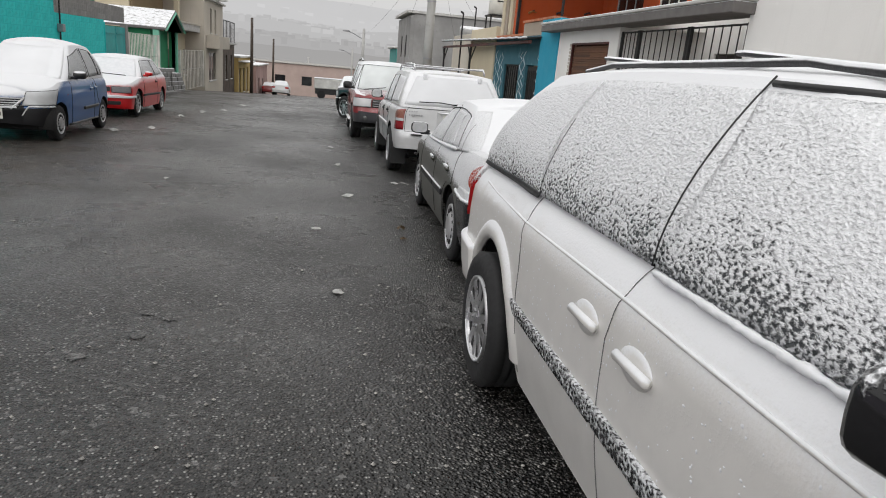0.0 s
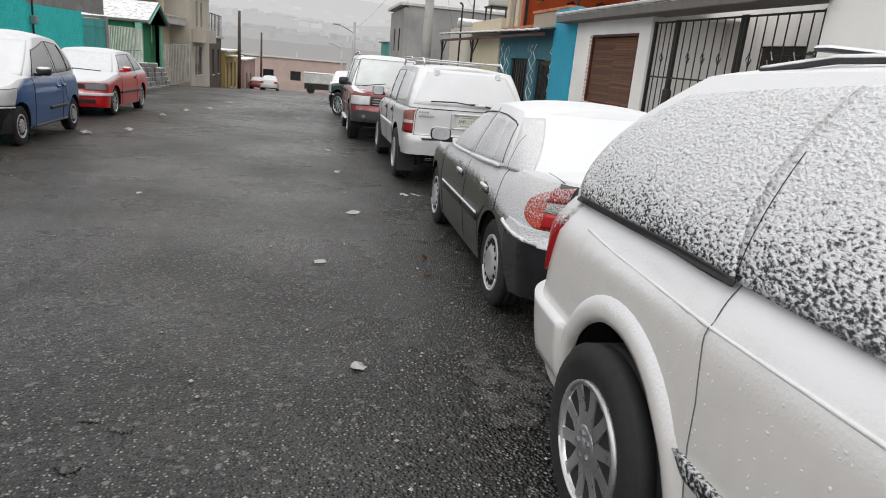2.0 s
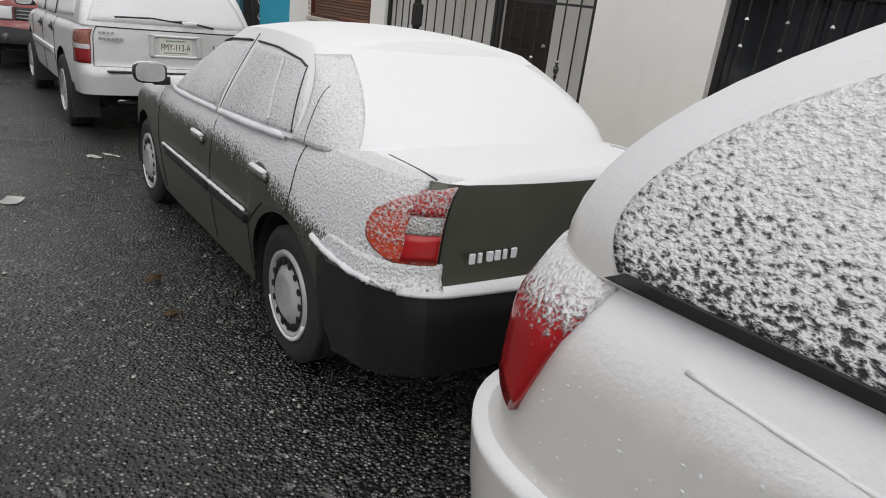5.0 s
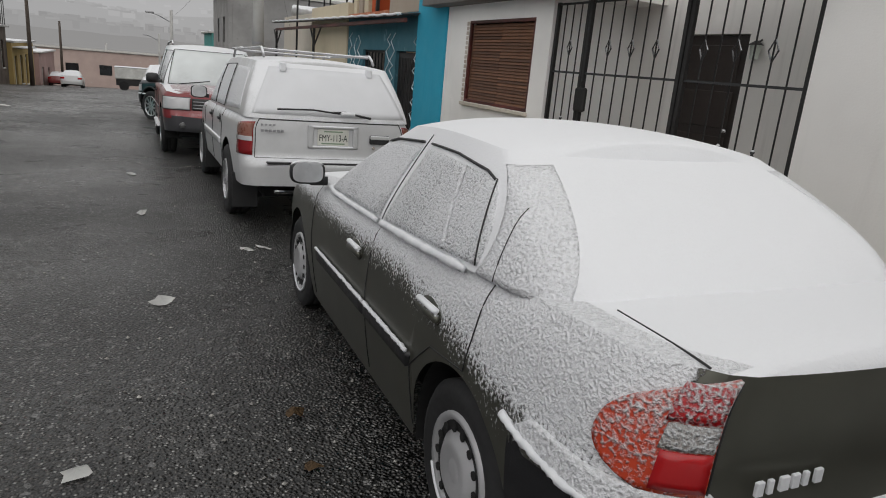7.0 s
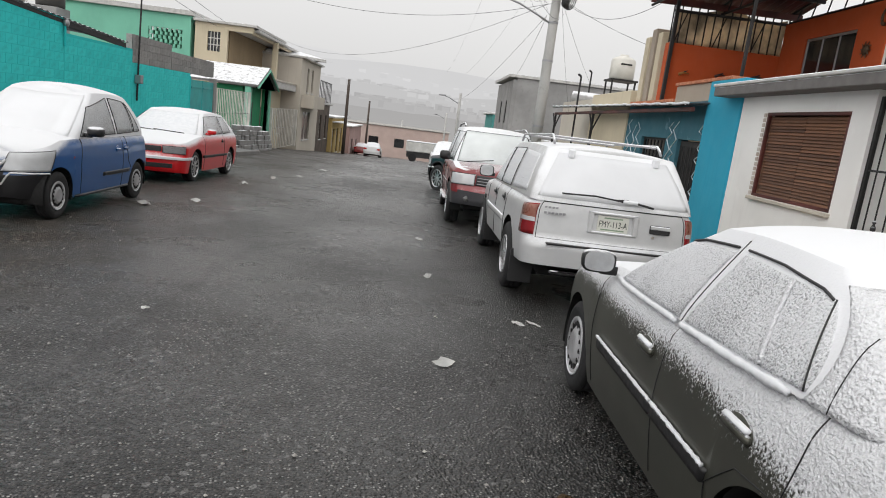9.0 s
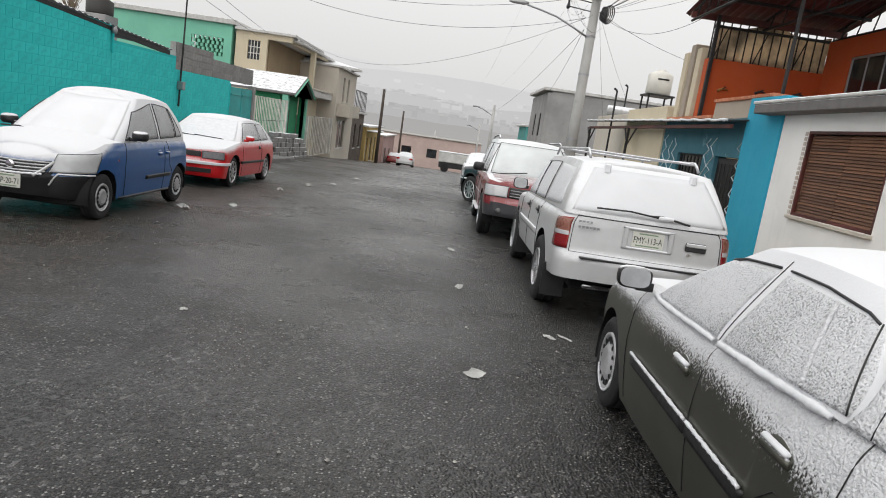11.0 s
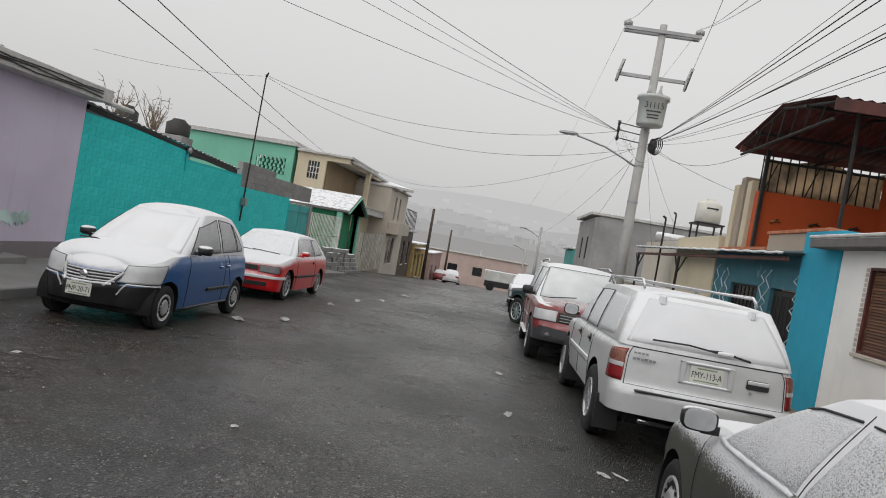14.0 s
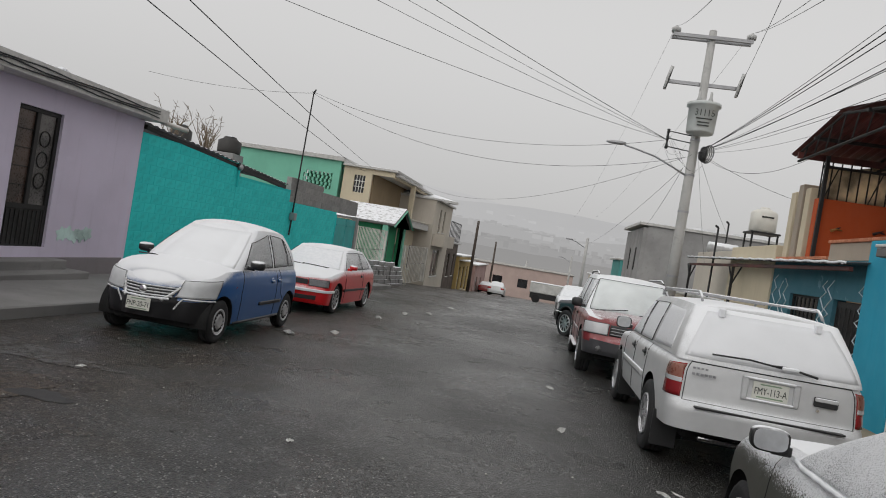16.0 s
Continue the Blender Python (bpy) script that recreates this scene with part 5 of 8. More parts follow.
def hatch_blue(m):
    """The small blue tall-roofed hatchback."""
    paint = car_paint("blue_paint", (0.002, 0.080, 0.27), 0.30, 0.9, 0.0, 0.36, 0.22, sill=(0.87, 0.97), nose=(2.4, 3.3, 0.25))
    top = car_paint("blue_car_snow_top", (0.010, 0.055, 0.17), -0.5, 0.0, 0.2, 0.3, 0.2)
    glass = frosted("blue_car_glass", 0.06, 0.14, 160, (0.44, 0.45, 0.46), 0.95, 1.4, top=(0.68, 0.69, 0.70), soft=0.2)
    bumper = plain("black_bumper", (0.014, 0.014, 0.016), 0.35, vary=0.2)
    spec = dict(L=3.50, W=1.50, wb=2.38, oh=0.47, wr=0.275, arch=0.33, clear=0.17, inset=0.03, rr=0.18, rf=0.36, br=0.05, bf=0.19, tr=0.03, tf=0.12,
                prof=[(0.15, 0.94), (0.3, 0.97), (0.55, 1.0), (0.72, 0.99), (0.84, 0.97), (0.92, 0.95), (1.0, 0.92)],
                tail=[(0.2, 0.05), (0.5, -0.02), (0.6, 0.0), (1.0, 0.04)], nose=[(0.15, 0.12), (0.28, 0.0), (0.5, -0.03), (0.56, 0.03), (0.72, 0.10), (0.9, 0.35)],
                sill=[(0, 0.30), (0.4, 0.23), (3.0, 0.21), (3.25, 0.25), (3.5, 0.29)],
                belt=[(0, 0.96), (1.0, 0.95), (2.2, 0.93), (2.75, 0.905), (3.2, 0.80), (3.5, 0.69)],
                glass=dict(u0=0.06, u1=2.82, t0=0.44, t1=1.80, w0=1.38, w1=1.00, z1=1.52, rr=0.16, rf=0.24, br=0.06, bf=0.26, er=1.9, ef=1.16, ex=1.5, tr=0.03, tf=0.03), crown=0.09, roof_crown=0.085, top=top, lid=car_paint("blue_bonnet_thin_snow", (0.010, 0.055, 0.17), -0.75, 0.8, 0.0, 0.4, 0.3),
                split=lambda p: p.z < 0.53 and (p.y > 2.85 or p.y < 0.3), bumper=bumper, bumper_label="black bumper")
    c = Car("small_hatchback", "small blue tall hatchback with snow on bonnet and roof", m, spec, paint)
    c.shell()
    c.wheels("cap", 0.165, 0.17)
    q = c.cab_quad
    c.patch("side_window", c.cabin, q(((0.36, 0.12), (0.58, 0.10), (0.66, 0.85), (0.60, 0.78))), glass, "misted rear quarter window", rim=M_BLACK)
    c.patch("side_window", c.cabin, q(((0.63, 0.10), (1.18, 0.07), (1.18, 0.90), (0.71, 0.865))), glass, "misted rear side window", rim=M_BLACK)
    c.patch("side_window", c.cabin, q(((1.26, 0.07), (2.28, 0.06), (1.88, 0.68), (1.26, 0.90))), glass, "misted front side window", rim=M_BLACK)
    c.patch("windscreen", c.cabin, ((c.gl.s_front(0.62), 0.05), (c.gl.length, 0.05), (c.gl.length, 0.94), (c.gl.s_front(0.62), 0.94)), plain("smooth_snow", (0.79, 0.80, 0.82), 0.9, vary=0.02, bump=0.1), "windscreen under smooth snow", off=0.002, thick=0.006, nu=18)
    c.patch("rear_window", c.cabin, ((0, 0.1), (c.gl.s_rear(0.55), 0.1), (c.gl.s_rear(0.52), 0.9), (0, 0.9)), M_SNOW, "rear window under snow")
    sf = c.out.s_front
    c.patch("headlamp", c.body, ((c.out.s_u(3.04), 0.565), (sf(0.32), 0.545), (sf(0.40), 0.755), (c.out.s_u(2.94), 0.80)), plain("misted_lens", (0.54, 0.55, 0.56), 0.35, vary=0.16, scale=9.0), "large grey headlamp dulled by thin snow", off=0.02, thick=0.035, nu=18, rim=M_BLACK, rim_r=0.004)
    # grille: chrome surround with bars on black
    c.patch("grille", c.body, ((sf(0.30), 0.52), (sf(0), 0.51), (sf(0), 0.655), (sf(0.34), 0.665)), M_BLACK, "black grille", off=0.012, thick=0.03)
    bar = snowed("grille_snow", (0.6, 0.6, 0.6), 0.5, 0.9, 0.3)
    for z, x in ((0.55, 0.30), (0.585, 0.31), (0.62, 0.32), (0.652, 0.34)):
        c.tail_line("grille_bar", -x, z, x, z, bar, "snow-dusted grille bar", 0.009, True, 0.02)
    for sd in (1, -1):
        c.tail_line("grille_side", sd * 0.22, 0.50, sd * 0.36, 0.67, bar, "snow-dusted grille surround", 0.017, True, 0.016)
        c.tail_line("bumper_slot", sd * 0.34, 0.40, sd * 0.42, 0.53, bar, "snow in the bumper slot", 0.010, True, 0.006)
    c.tail_line("grille_lip", -0.28, 0.52, 0.28, 0.52, M_SNOW, "snow on the grille lip", 0.016, True, 0.02)
    p = c.body(sf(0), 0.60, 0.03)
    part("badge", lathe([(0, 0.05), (0.008, 0.045), (0.008, 0.004)], 20, "y", at=(0, p.y, 0.60)), M_CHROME, c.root, "oval chrome badge", True)
    c.plate(0, 0.43, "FNP-20-71", tail=False, off=0.02)
    for sd in (1, -1):
        c.tail_line("bumper_snow", sd * 0.42, 0.535, sd * 0.70, 0.54, M_SNOW, "snow on the bumper", 0.014, True, 0.012)
    c.patch("side_moulding", c.body, c.side_quad(0.85, 0.44, 1.72, 0.43, 1.72, 0.48, 0.85, 0.49), bumper, "dark rubbing strip", off=0.012, thick=0.02, nv=3)
    for pts in ([(0.80, 0.5), (0.9, 0.6), (0.95, 0.94)], [(1.09, 0.24), (1.09, 0.95)], [(2.32, 0.24), (2.36, 0.6), (2.3, 0.92)]):
        c.line("door_seam", pts, M_BLACK, "dark door gap", 0.004)
    c.line("sill_trim", [(0.85, 0.24), (2.45, 0.225)], bumper, "black sill", 0.018)
    c.handle(1.0, 0.78, paint, cup=True, w=0.13)
    c.handle(1.27, 0.77, paint, cup=True, w=0.13)
    w = c.cabin(c.gl.length, 0.07, 0.02)
    for x0, x1 in ((0.35, -0.18), (-0.1, -0.6)):
        part("wiper", tube([(-x0, w.y + 0.03, w.z), (-(x0 + x1) / 2, w.y - 0.02, w.z + 0.045), (-x1, w.y - 0.09, w.z + 0.03)], 0.010, 6), M_BLACK, c.root, "black wiper")
    c.mirror(2.2, 1.0, 0.20, 0.13, M_MIRROR_RIM, depth=0.12)
    part("side_repeater", lathe([(0, 0.02), (0.008, 0.016)], 12), M_AMBER, c.root, "round side repeater").location = c.body(c.out.s_u(2.52), 0.70, 0.0, -1)
    return c


def hatch_red(m):
    """The red hatchback behind it."""
    paint = car_paint("red_paint", (0.60, 0.007, 0.011), 0.25, 0.8, 0.0, 0.3, 0.5, sill=(0.80, 0.92), nose=(2.6, 3.7, 0.16))
    top = car_paint("red_car_snow_top", (0.42, 0.012, 0.014), -0.3, 0.25, 0.0, 0.3, 0.3)
    glass = frosted("red_car_glass", 0.10, 0.24, 70, (0.30, 0.27, 0.27), 0.9, 1.3, soft=0.2)
    bumper = car_paint("red_bumper", (0.40, 0.012, 0.014), 0.2, 0.7)
    spec = dict(L=4.02, W=1.70, wb=2.475, oh=0.72, wr=0.30, arch=0.35, clear=0.15, inset=0.04, rr=0.2, rf=0.22, br=0.06, bf=0.12, tr=0.03, tf=0.06,
                prof=[(0.15, 0.95), (0.3, 0.975), (0.55, 1.0), (0.75, 0.99), (0.9, 0.96), (1.0, 0.93)],
                tail=[(0.2, 0.05), (0.5, -0.02), (0.6, 0.0), (1.0, 0.06)], nose=[(0.15, 0.06), (0.25, -0.02), (0.48, -0.03), (0.52, 0.03), (0.7, 0.05), (0.8, 0.12)],
                sill=[(0, 0.26), (0.4, 0.2), (3.6, 0.18), (4.02, 0.2)], belt=[(0, 0.95), (1.0, 0.93), (2.6, 0.90), (3.05, 0.87), (3.8, 0.76), (4.02, 0.69)],
                glass=dict(u0=0.08, u1=3.08, t0=0.62, t1=2.18, w0=1.56, w1=1.14, z1=1.38, rr=0.16, rf=0.2, br=0.06, bf=0.18, er=1.15, ef=1.08), crown=0.05, roof_crown=0.05, top=top)
    c = Car("hatchback", "bright red hatchback with snow on bonnet and roof", m, spec, paint)
    c.shell()
    c.wheels("multi", 0.195, 0.215)
    q = c.cab_quad
    c.patch("side_window", c.cabin, q(((0.62, 0.10), (1.28, 0.06), (1.28, 0.86), (0.86, 0.84))), glass, "misted rear side window", rim=M_BLACK)
    c.patch("side_window", c.cabin, q(((1.36, 0.06), (2.62, 0.06), (2.15, 0.84), (1.36, 0.86))), glass, "misted front side window", rim=M_BLACK)
    c.patch("windscreen", c.cabin, ((c.gl.s_front(0.68), 0.05), (c.gl.length, 0.05), (c.gl.length, 0.94), (c.gl.s_front(0.66), 0.94)), M_SNOW, "windscreen under snow")
    c.patch("rear_window", c.cabin, ((0, 0.1), (c.gl.s_rear(0.6), 0.1), (c.gl.s_rear(0.55), 0.9), (0, 0.9)), M_SNOW, "rear window under snow")
    sf = c.out.s_front
    c.patch("headlamp", c.body, ((c.out.s_u(3.78), 0.55), (sf(0.42), 0.55), (sf(0.42), 0.68), (c.out.s_u(3.78), 0.69)), plain("smoked_lens", (0.22, 0.22, 0.23), 0.3), "smoky headlamp", off=0.012, thick=0.03, rim=M_BLACK, rim_r=0.005)
    c.patch("grille", c.body, ((sf(0.40), 0.57), (sf(0), 0.57), (sf(0), 0.67), (sf(0.40), 0.67)), M_BLACK, "black grille", off=0.008)
    c.patch("bumper_band", c.body, ((c.out.s_u(3.5), 0.44), (sf(0), 0.43), (sf(0), 0.49), (c.out.s_u(3.5), 0.49)), M_SNOW, "snow on the bumper", off=0.03, thick=0.04, nu=24)
    c.patch("air_intake", c.body, ((sf(0.62), 0.28), (sf(0), 0.27), (sf(0), 0.36), (sf(0.62), 0.36)), M_BLACK, "black air intake", off=0.008)
    c.patch("side_moulding", c.body, c.side_quad(1.1, 0.46, 2.85, 0.46, 2.85, 0.51, 1.1, 0.51), M_BLACK, "black rubbing strip", off=0.014, thick=0.02, nv=3)
    for pts in ([(1.32, 0.22), (1.32, 0.92)], [(2.72, 0.22), (2.75, 0.9)]):
        c.line("door_seam", pts, M_BLACK, "dark door gap", 0.004)
    c.handle(1.5, 0.78, M_BLACK, cup="dark", w=0.13)
    w = c.cabin(c.gl.length, 0.08, 0.02)
    part("wiper", tube([(-0.5, w.y, w.z + 0.01), (0.1, w.y - 0.01, w.z + 0.03)], 0.010, 6), M_BLACK, c.root, "black wiper")
    part("wiper", tube([(0.05, w.y, w.z + 0.01), (0.6, w.y - 0.05, w.z + 0.03)], 0.010, 6), M_BLACK, c.root, "black wiper")
    c.mirror(2.62, 0.97, 0.18, 0.11, paint)
    return c


def far_car(m, name="saloon_car", label="white saloon far down the street, snow on it", paint=None):
    spec = dict(L=4.3, W=1.7, wb=2.5, oh=0.9, wr=0.3, arch=0.36, clear=0.18, inset=0.04,
                prof=[(0.2, 0.95), (0.6, 1.0), (0.95, 0.93)], tail=[(0.2, 0.05), (0.5, 0), (0.95, 0.08)], nose=[(0.2, 0.05), (0.5, 0), (0.8, 0.15)],
                sill=[(0, 0.28), (0.5, 0.2), (4.3, 0.22)], belt=[(0, 0.95), (1, 0.93), (3.1, 0.9), (4.0, 0.75), (4.3, 0.66)],
                glass=dict(u0=0.6, u1=3.3, t0=1.2, t1=2.3, w0=1.5, w1=1.08, z1=1.42))
    paint = paint or car_paint("far_white_paint", (0.7, 0.7, 0.7), 0.1, 0.5)
    c = Car(name, label, m, spec, paint)
    c.shell()
    c.wheels("cap", 0.18, 0.19, False)
    glass = frosted("far_glass", 0.1, 0.3, 40, (0.1, 0.1, 0.11), 0.95, 1.3)
    c.patch("rear_window", c.cabin, ((0, 0.08), (c.gl.s_rear(0.6), 0.08), (c.gl.s_rear(0.55), 0.9), (0, 0.9)), M_SNOW, "rear window under snow")
    c.patch("windscreen", c.cabin, ((c.gl.s_front(0.62), 0.08), (c.gl.length, 0.08), (c.gl.length, 0.9), (c.gl.s_front(0.6), 0.9)), M_SNOW, "windscreen under snow")
    c.patch("side_window", c.cabin, c.cab_quad(((1.2, 0.06), (2.8, 0.06), (2.3, 0.86), (1.45, 0.86))), glass, "misted side window")
    r = c.out.s_rear
    c.patch("tail_lamp", c.body, ((r(0.5), 0.68), (c.out.s_u(0.25), 0.68), (c.out.s_u(0.25), 0.84), (r(0.5), 0.84)), M_RED_CLEAR, "red tail lamp")
    return c


def parked(x, y_axle, oh, forward=True, turn=0.0, slope=0.022, L=4.0):
    """Stands a car with its rear axle at (x, y_axle)."""
    rz = (0 if forward else 180) + turn
    z = ground(y_axle) + camber(x)
    tilt = -math.degrees(math.atan(slope)) * (1 if forward else -1)
    return pose(x, y_axle, z, 0, 0, rz) @ Matrix.Rotation(radians(tilt), 4, "X") @ Matrix.Translation((0, -oh, 0))


van(parked(1.82, 3.0, 1.06, False))
saloon(parked(1.84, 5.31, 0.88, True, -1.2))
suv_silver(parked(1.86, 10.72, 0.95))
suv_red(parked(1.46, 18.5, 1.0, False, slope=0.028))
pickup(parked(2.78, 20.25, 1.0, True, 32, slope=0.028))
hatch_blue(parked(-4.98, 13.83, 0.47, False, 2.4))
hatch_red(parked(-5.28, 19.45, 0.72, False, 1.0, slope=0.024))
far_car(parked(-4.6, 69.0, 0.9, slope=0.06))

# ---- street ----


def street_mesh(xs, ys, lift, material, name, label):
    rows = [[(x, y, ground(y) + lift(x, y)) for x in xs] for y in ys]
    bm, _ = grid_mesh(rows)
    bmesh.ops.recalc_face_normals(bm, faces=bm.faces)
    if sum(f.normal.z for f in bm.faces) < 0:
        bmesh.ops.reverse_faces(bm, faces=bm.faces)
    return tagged(part(name, bm, material, None, label, True), "", "ground", kind="structure")


ys = [-60, -30] + [-10 + i * 1.0 for i in range(60)] + [50 + 5 * i for i in range(20)] + [150, 170, 200, 300, 2500]
xs = [-2500, -300, -60, -30, -15, -10, -8, -6.4, -6, -5, -4, -3, -2, -1, 0, 0.45, 0.9, 2, 3, 3.4, 4.6, 10, 15, 30, 60, 300, 2500]
street_mesh(xs, ys, lambda x, y: camber(x) if -9 < x < 5 else -0.05, M_ASPHALT, "road", "dark coarse asphalt street, damp and unmarked")

# ---- setting: pavements, walls and houses ----


def wall_y(name, x, y0, y1, z0, z1, openings, material, label, thick=0.18, parent=None, out=1):
    """A wall along the street with its street face at x; openings (y0, y1, z0, z1) go through it. out: the way its face looks."""
    ysw = sorted({y0, y1, *(v for o in openings for v in o[:2])})
    zsw = sorted({z0, z1, *(v for o in openings for v in o[2:])})
    bm = bmesh.new()
    xb = x - out * thick
    for a, b in zip(ysw, ysw[1:]):
        for c, d in zip(zsw, zsw[1:]):
            if not any(o[0] <= a and b <= o[1] and o[2] <= c and d <= o[3] for o in openings):
                add_box(bm, (min(x, xb), a, c), (max(x, xb), b, d))
    bmesh.ops.remove_doubles(bm, verts=bm.verts, dist=0.0005)
    ob = part(name, bm, material, parent, label)
    return ob if parent else tagged(ob, label, "wall", kind="structure")


def slab(name, lo, hi, material, label, parent=None, category="roof", bevel=0.01):
    ob = part(name, box(lo, hi, bevel), material, parent, label)
    return ob if parent else tagged(ob, label, category, kind="structure")


M_WHITE = wall_paint("white_wall_paint", (0.86, 0.85, 0.83), 0.10, (0.30, 0.28, 0.26), 0.03)
M_LILAC = wall_paint("lilac_wall_paint", (0.64, 0.58, 0.71), 0.2, (0.20, 0.18, 0.22))
M_TURQ = wall_paint("turquoise_wall_paint", (0.018, 0.54, 0.54), 0.2, (0.012, 0.30, 0.30))
M_GREEN = wall_paint("green_wall_paint", (0.20, 0.53, 0.39), 0.25, (0.14, 0.30, 0.22))
M_EMERALD = wall_paint("emerald_wall_paint", (0.03, 0.26, 0.12), 0.2, (0.02, 0.14, 0.07))
M_CREAM = wall_paint("cream_wall_paint", (0.60, 0.52, 0.38), 0.3, (0.3, 0.25, 0.18))
M_PALE = wall_paint("pale_wall_paint", (0.55, 0.50, 0.43), 0.25, (0.3, 0.27, 0.24))
M_TAN = wall_paint("tan_wall_paint", (0.36, 0.30, 0.24), 0.3, (0.22, 0.18, 0.15))
M_ORANGE = wall_paint("orange_wall_paint", (0.50, 0.085, 0.018), 0.25, (0.30, 0.05, 0.02))
M_BLUE = wall_paint("blue_wall_paint", (0.025, 0.34, 0.50), 0.2, (0.01, 0.18, 0.30))
M_TEAL = wall_paint("teal_wall_paint", (0.05, 0.17, 0.22), 0.5, (0.02, 0.08, 0.11), 0.12, (0.12, 0.25, 0.30))
M_GREY = concrete("grey_render", (0.34, 0.335, 0.33))
M_GREYDARK = concrete("grey_porch", (0.30, 0.285, 0.265))
M_PORCH = wall_paint("porch_paint", (0.82, 0.80, 0.77), 0.3, (0.3, 0.28, 0.26))
# brick red paled in the colour itself, standing in for mist over the far wall
M_HAZED_BRICK = wall_paint("hazed_brick_wall", (0.50, 0.385, 0.345), 0.3, (0.44, 0.37, 0.345), 0.12, (0.50, 0.46, 0.44))
M_OCHRE = wall_paint("ochre_wall_paint", (0.45, 0.32, 0.12), 0.3, (0.25, 0.18, 0.1))
M_GLASS = plain("dark_glass", (0.015, 0.017, 0.019), 0.08, vary=0.2, bump=0.02)
M_BLIND = varied("brown_slats", (0.085, 0.036, 0.018), (0.19, 0.085, 0.042), 0.6)
M_WOODRED = plain("rusty_red_metal", (0.085, 0.020, 0.015), 0.6, vary=0.4)
M_FASCIA = snowed("dark_fascia", (0.16, 0.15, 0.145), 0.45, 0.8)
M_LEDGE = snowed("snowy_ledge", (0.56, 0.55, 0.53), 0.35, 0.75)
M_SHEET = snowed("snowy_sheet_roof", (0.10, 0.10, 0.105), 0.3, 0.85, 0.6)
M_TERRA = varied("terracotta_brick", (0.38, 0.14, 0.07), (0.50, 0.20, 0.11))
M_BLOCK = varied("grey_block", (0.24, 0.235, 0.23), (0.34, 0.33, 0.32))
M_TURQ_BLOCK = varied("turquoise_block", (0.022, 0.56, 0.55), (0.034, 0.63, 0.61), 0.85, 0.5)
M_GREENBLOCK = varied("green_block", (0.20, 0.53, 0.39), (0.24, 0.58, 0.43))
M_SIDEWALK = concrete("pavement_concrete", (0.225, 0.22, 0.215))
M_TARP = plain("dirty_tarpaulin", (0.62, 0.52, 0.38), 0.7, vary=0.42, scale=9)
M_POLE = concrete("pole_concrete", (0.47, 0.465, 0.45))
M_WHITEIRON = plain("white_iron", (0.60, 0.58, 0.54), 0.5, vary=0.2)
M_TANK = plain("cream_plastic_tank", (0.62, 0.60, 0.55), 0.5)
M_TANKDARK = plain("black_plastic_tank", (0.03, 0.028, 0.026), 0.6)
M_TWIG = plain("dry_twig", (0.17, 0.13, 0.09), 0.9)


def pavement(name, x0, x1, ya, yb, label, kerb_side, material):
    n = int((yb - ya) / 1.0)
    bm = bmesh.new()
    yy = [ya + (yb - ya) * i / n for i in range(n + 1)]
    k = 0.16
    prof = [(x0, -0.3), (x0, 0.13), (x0 + 0.02, 0.15), (x0 + k, 0.15), (x0 + k + 0.01, 0.143), (x1, 0.15), (x1, -0.3)] if kerb_side < 0 else [(x0, -0.3), (x0, 0.15), (x1 - k - 0.01, 0.143), (x1 - k, 0.15), (x1 - 0.02, 0.15), (x1, 0.13), (x1, -0.3)]
    grid_mesh([[(x, y, ground(y) + z) for x, z in prof] for y in yy], bm=bm)
    bmesh.ops.recalc_face_normals(bm, faces=bm.faces)
    return tagged(part(name, bm, material, None, label), label, "pavement", kind="structure")


pavement("pavement_1", -8.75, -6.25, -12, 30, "worn dark concrete pavement with a kerb", 1, M_SIDEWALK)
pavement("pavement_2", 3.2, 4.75, -12, 58, "tan concrete pavement beside the white house", -1, concrete("tan_pavement", (0.30, 0.245, 0.17)))


def bars_gate(name, x, y0, y1, z0, z1, n, material, label, category, mid=None, diamonds=False, r=0.008, post=0.022, parent=None):
    """A flat gate or grille of upright rods in the wall's plane."""
    root = thing(name, label, category, Matrix.Translation((x, (y0 + y1) / 2, z0))) if parent is None else parent
    yc, zc = ((y0 + y1) / 2, z0) if parent is None else (0, 0)
    a, b, h = y0 - yc, y1 - yc, z1 - zc
    lo = 0 if parent is None else z0
    x = 0 if parent is None else x
    for yy in (a, b):
        part("post", box((x - post, yy - post, lo), (x + post, yy + post, h), 0.004), material, root)
    for zz in (lo + 0.08, *([mid - zc] if mid else []), h - 0.02):
        part("rail", box((x - 0.011, a, zz - 0.011), (x + 0.011, b, zz + 0.011)), M_RAIL if mid and abs(zz - (mid - zc)) < 1e-6 else material, root)
    for i in range(1, n):
        yy = a + (b - a) * i / n
        part("rod", tube([(x, yy, lo + 0.05), (x, yy, h - 0.02)], r, 6), material, root)
        if diamonds and i % 2 == 0:
            zz = lo + (h - lo) * 0.78
            part("diamond", tube([(x, yy, zz - 0.09), (x, yy + 0.045, zz), (x, yy, zz + 0.09), (x, yy - 0.045, zz), (x, yy, zz - 0.09)], 0.008, 6), M_RAIL, root, "wrought diamond with snow")
            zz = lo + (h - lo) * 0.40
            part("collar", lathe([(zz - 0.09, 0.008), (zz - 0.07, 0.02), (zz - 0.05, 0.01), (zz - 0.02, 0.026), (zz + 0.01, 0.026), (zz + 0.04, 0.01), (zz + 0.06, 0.02), (zz + 0.08, 0.008)], 8, "z", at=(x, yy, 0)), M_RAIL, root, "turned iron collar with snow", True)
    return root


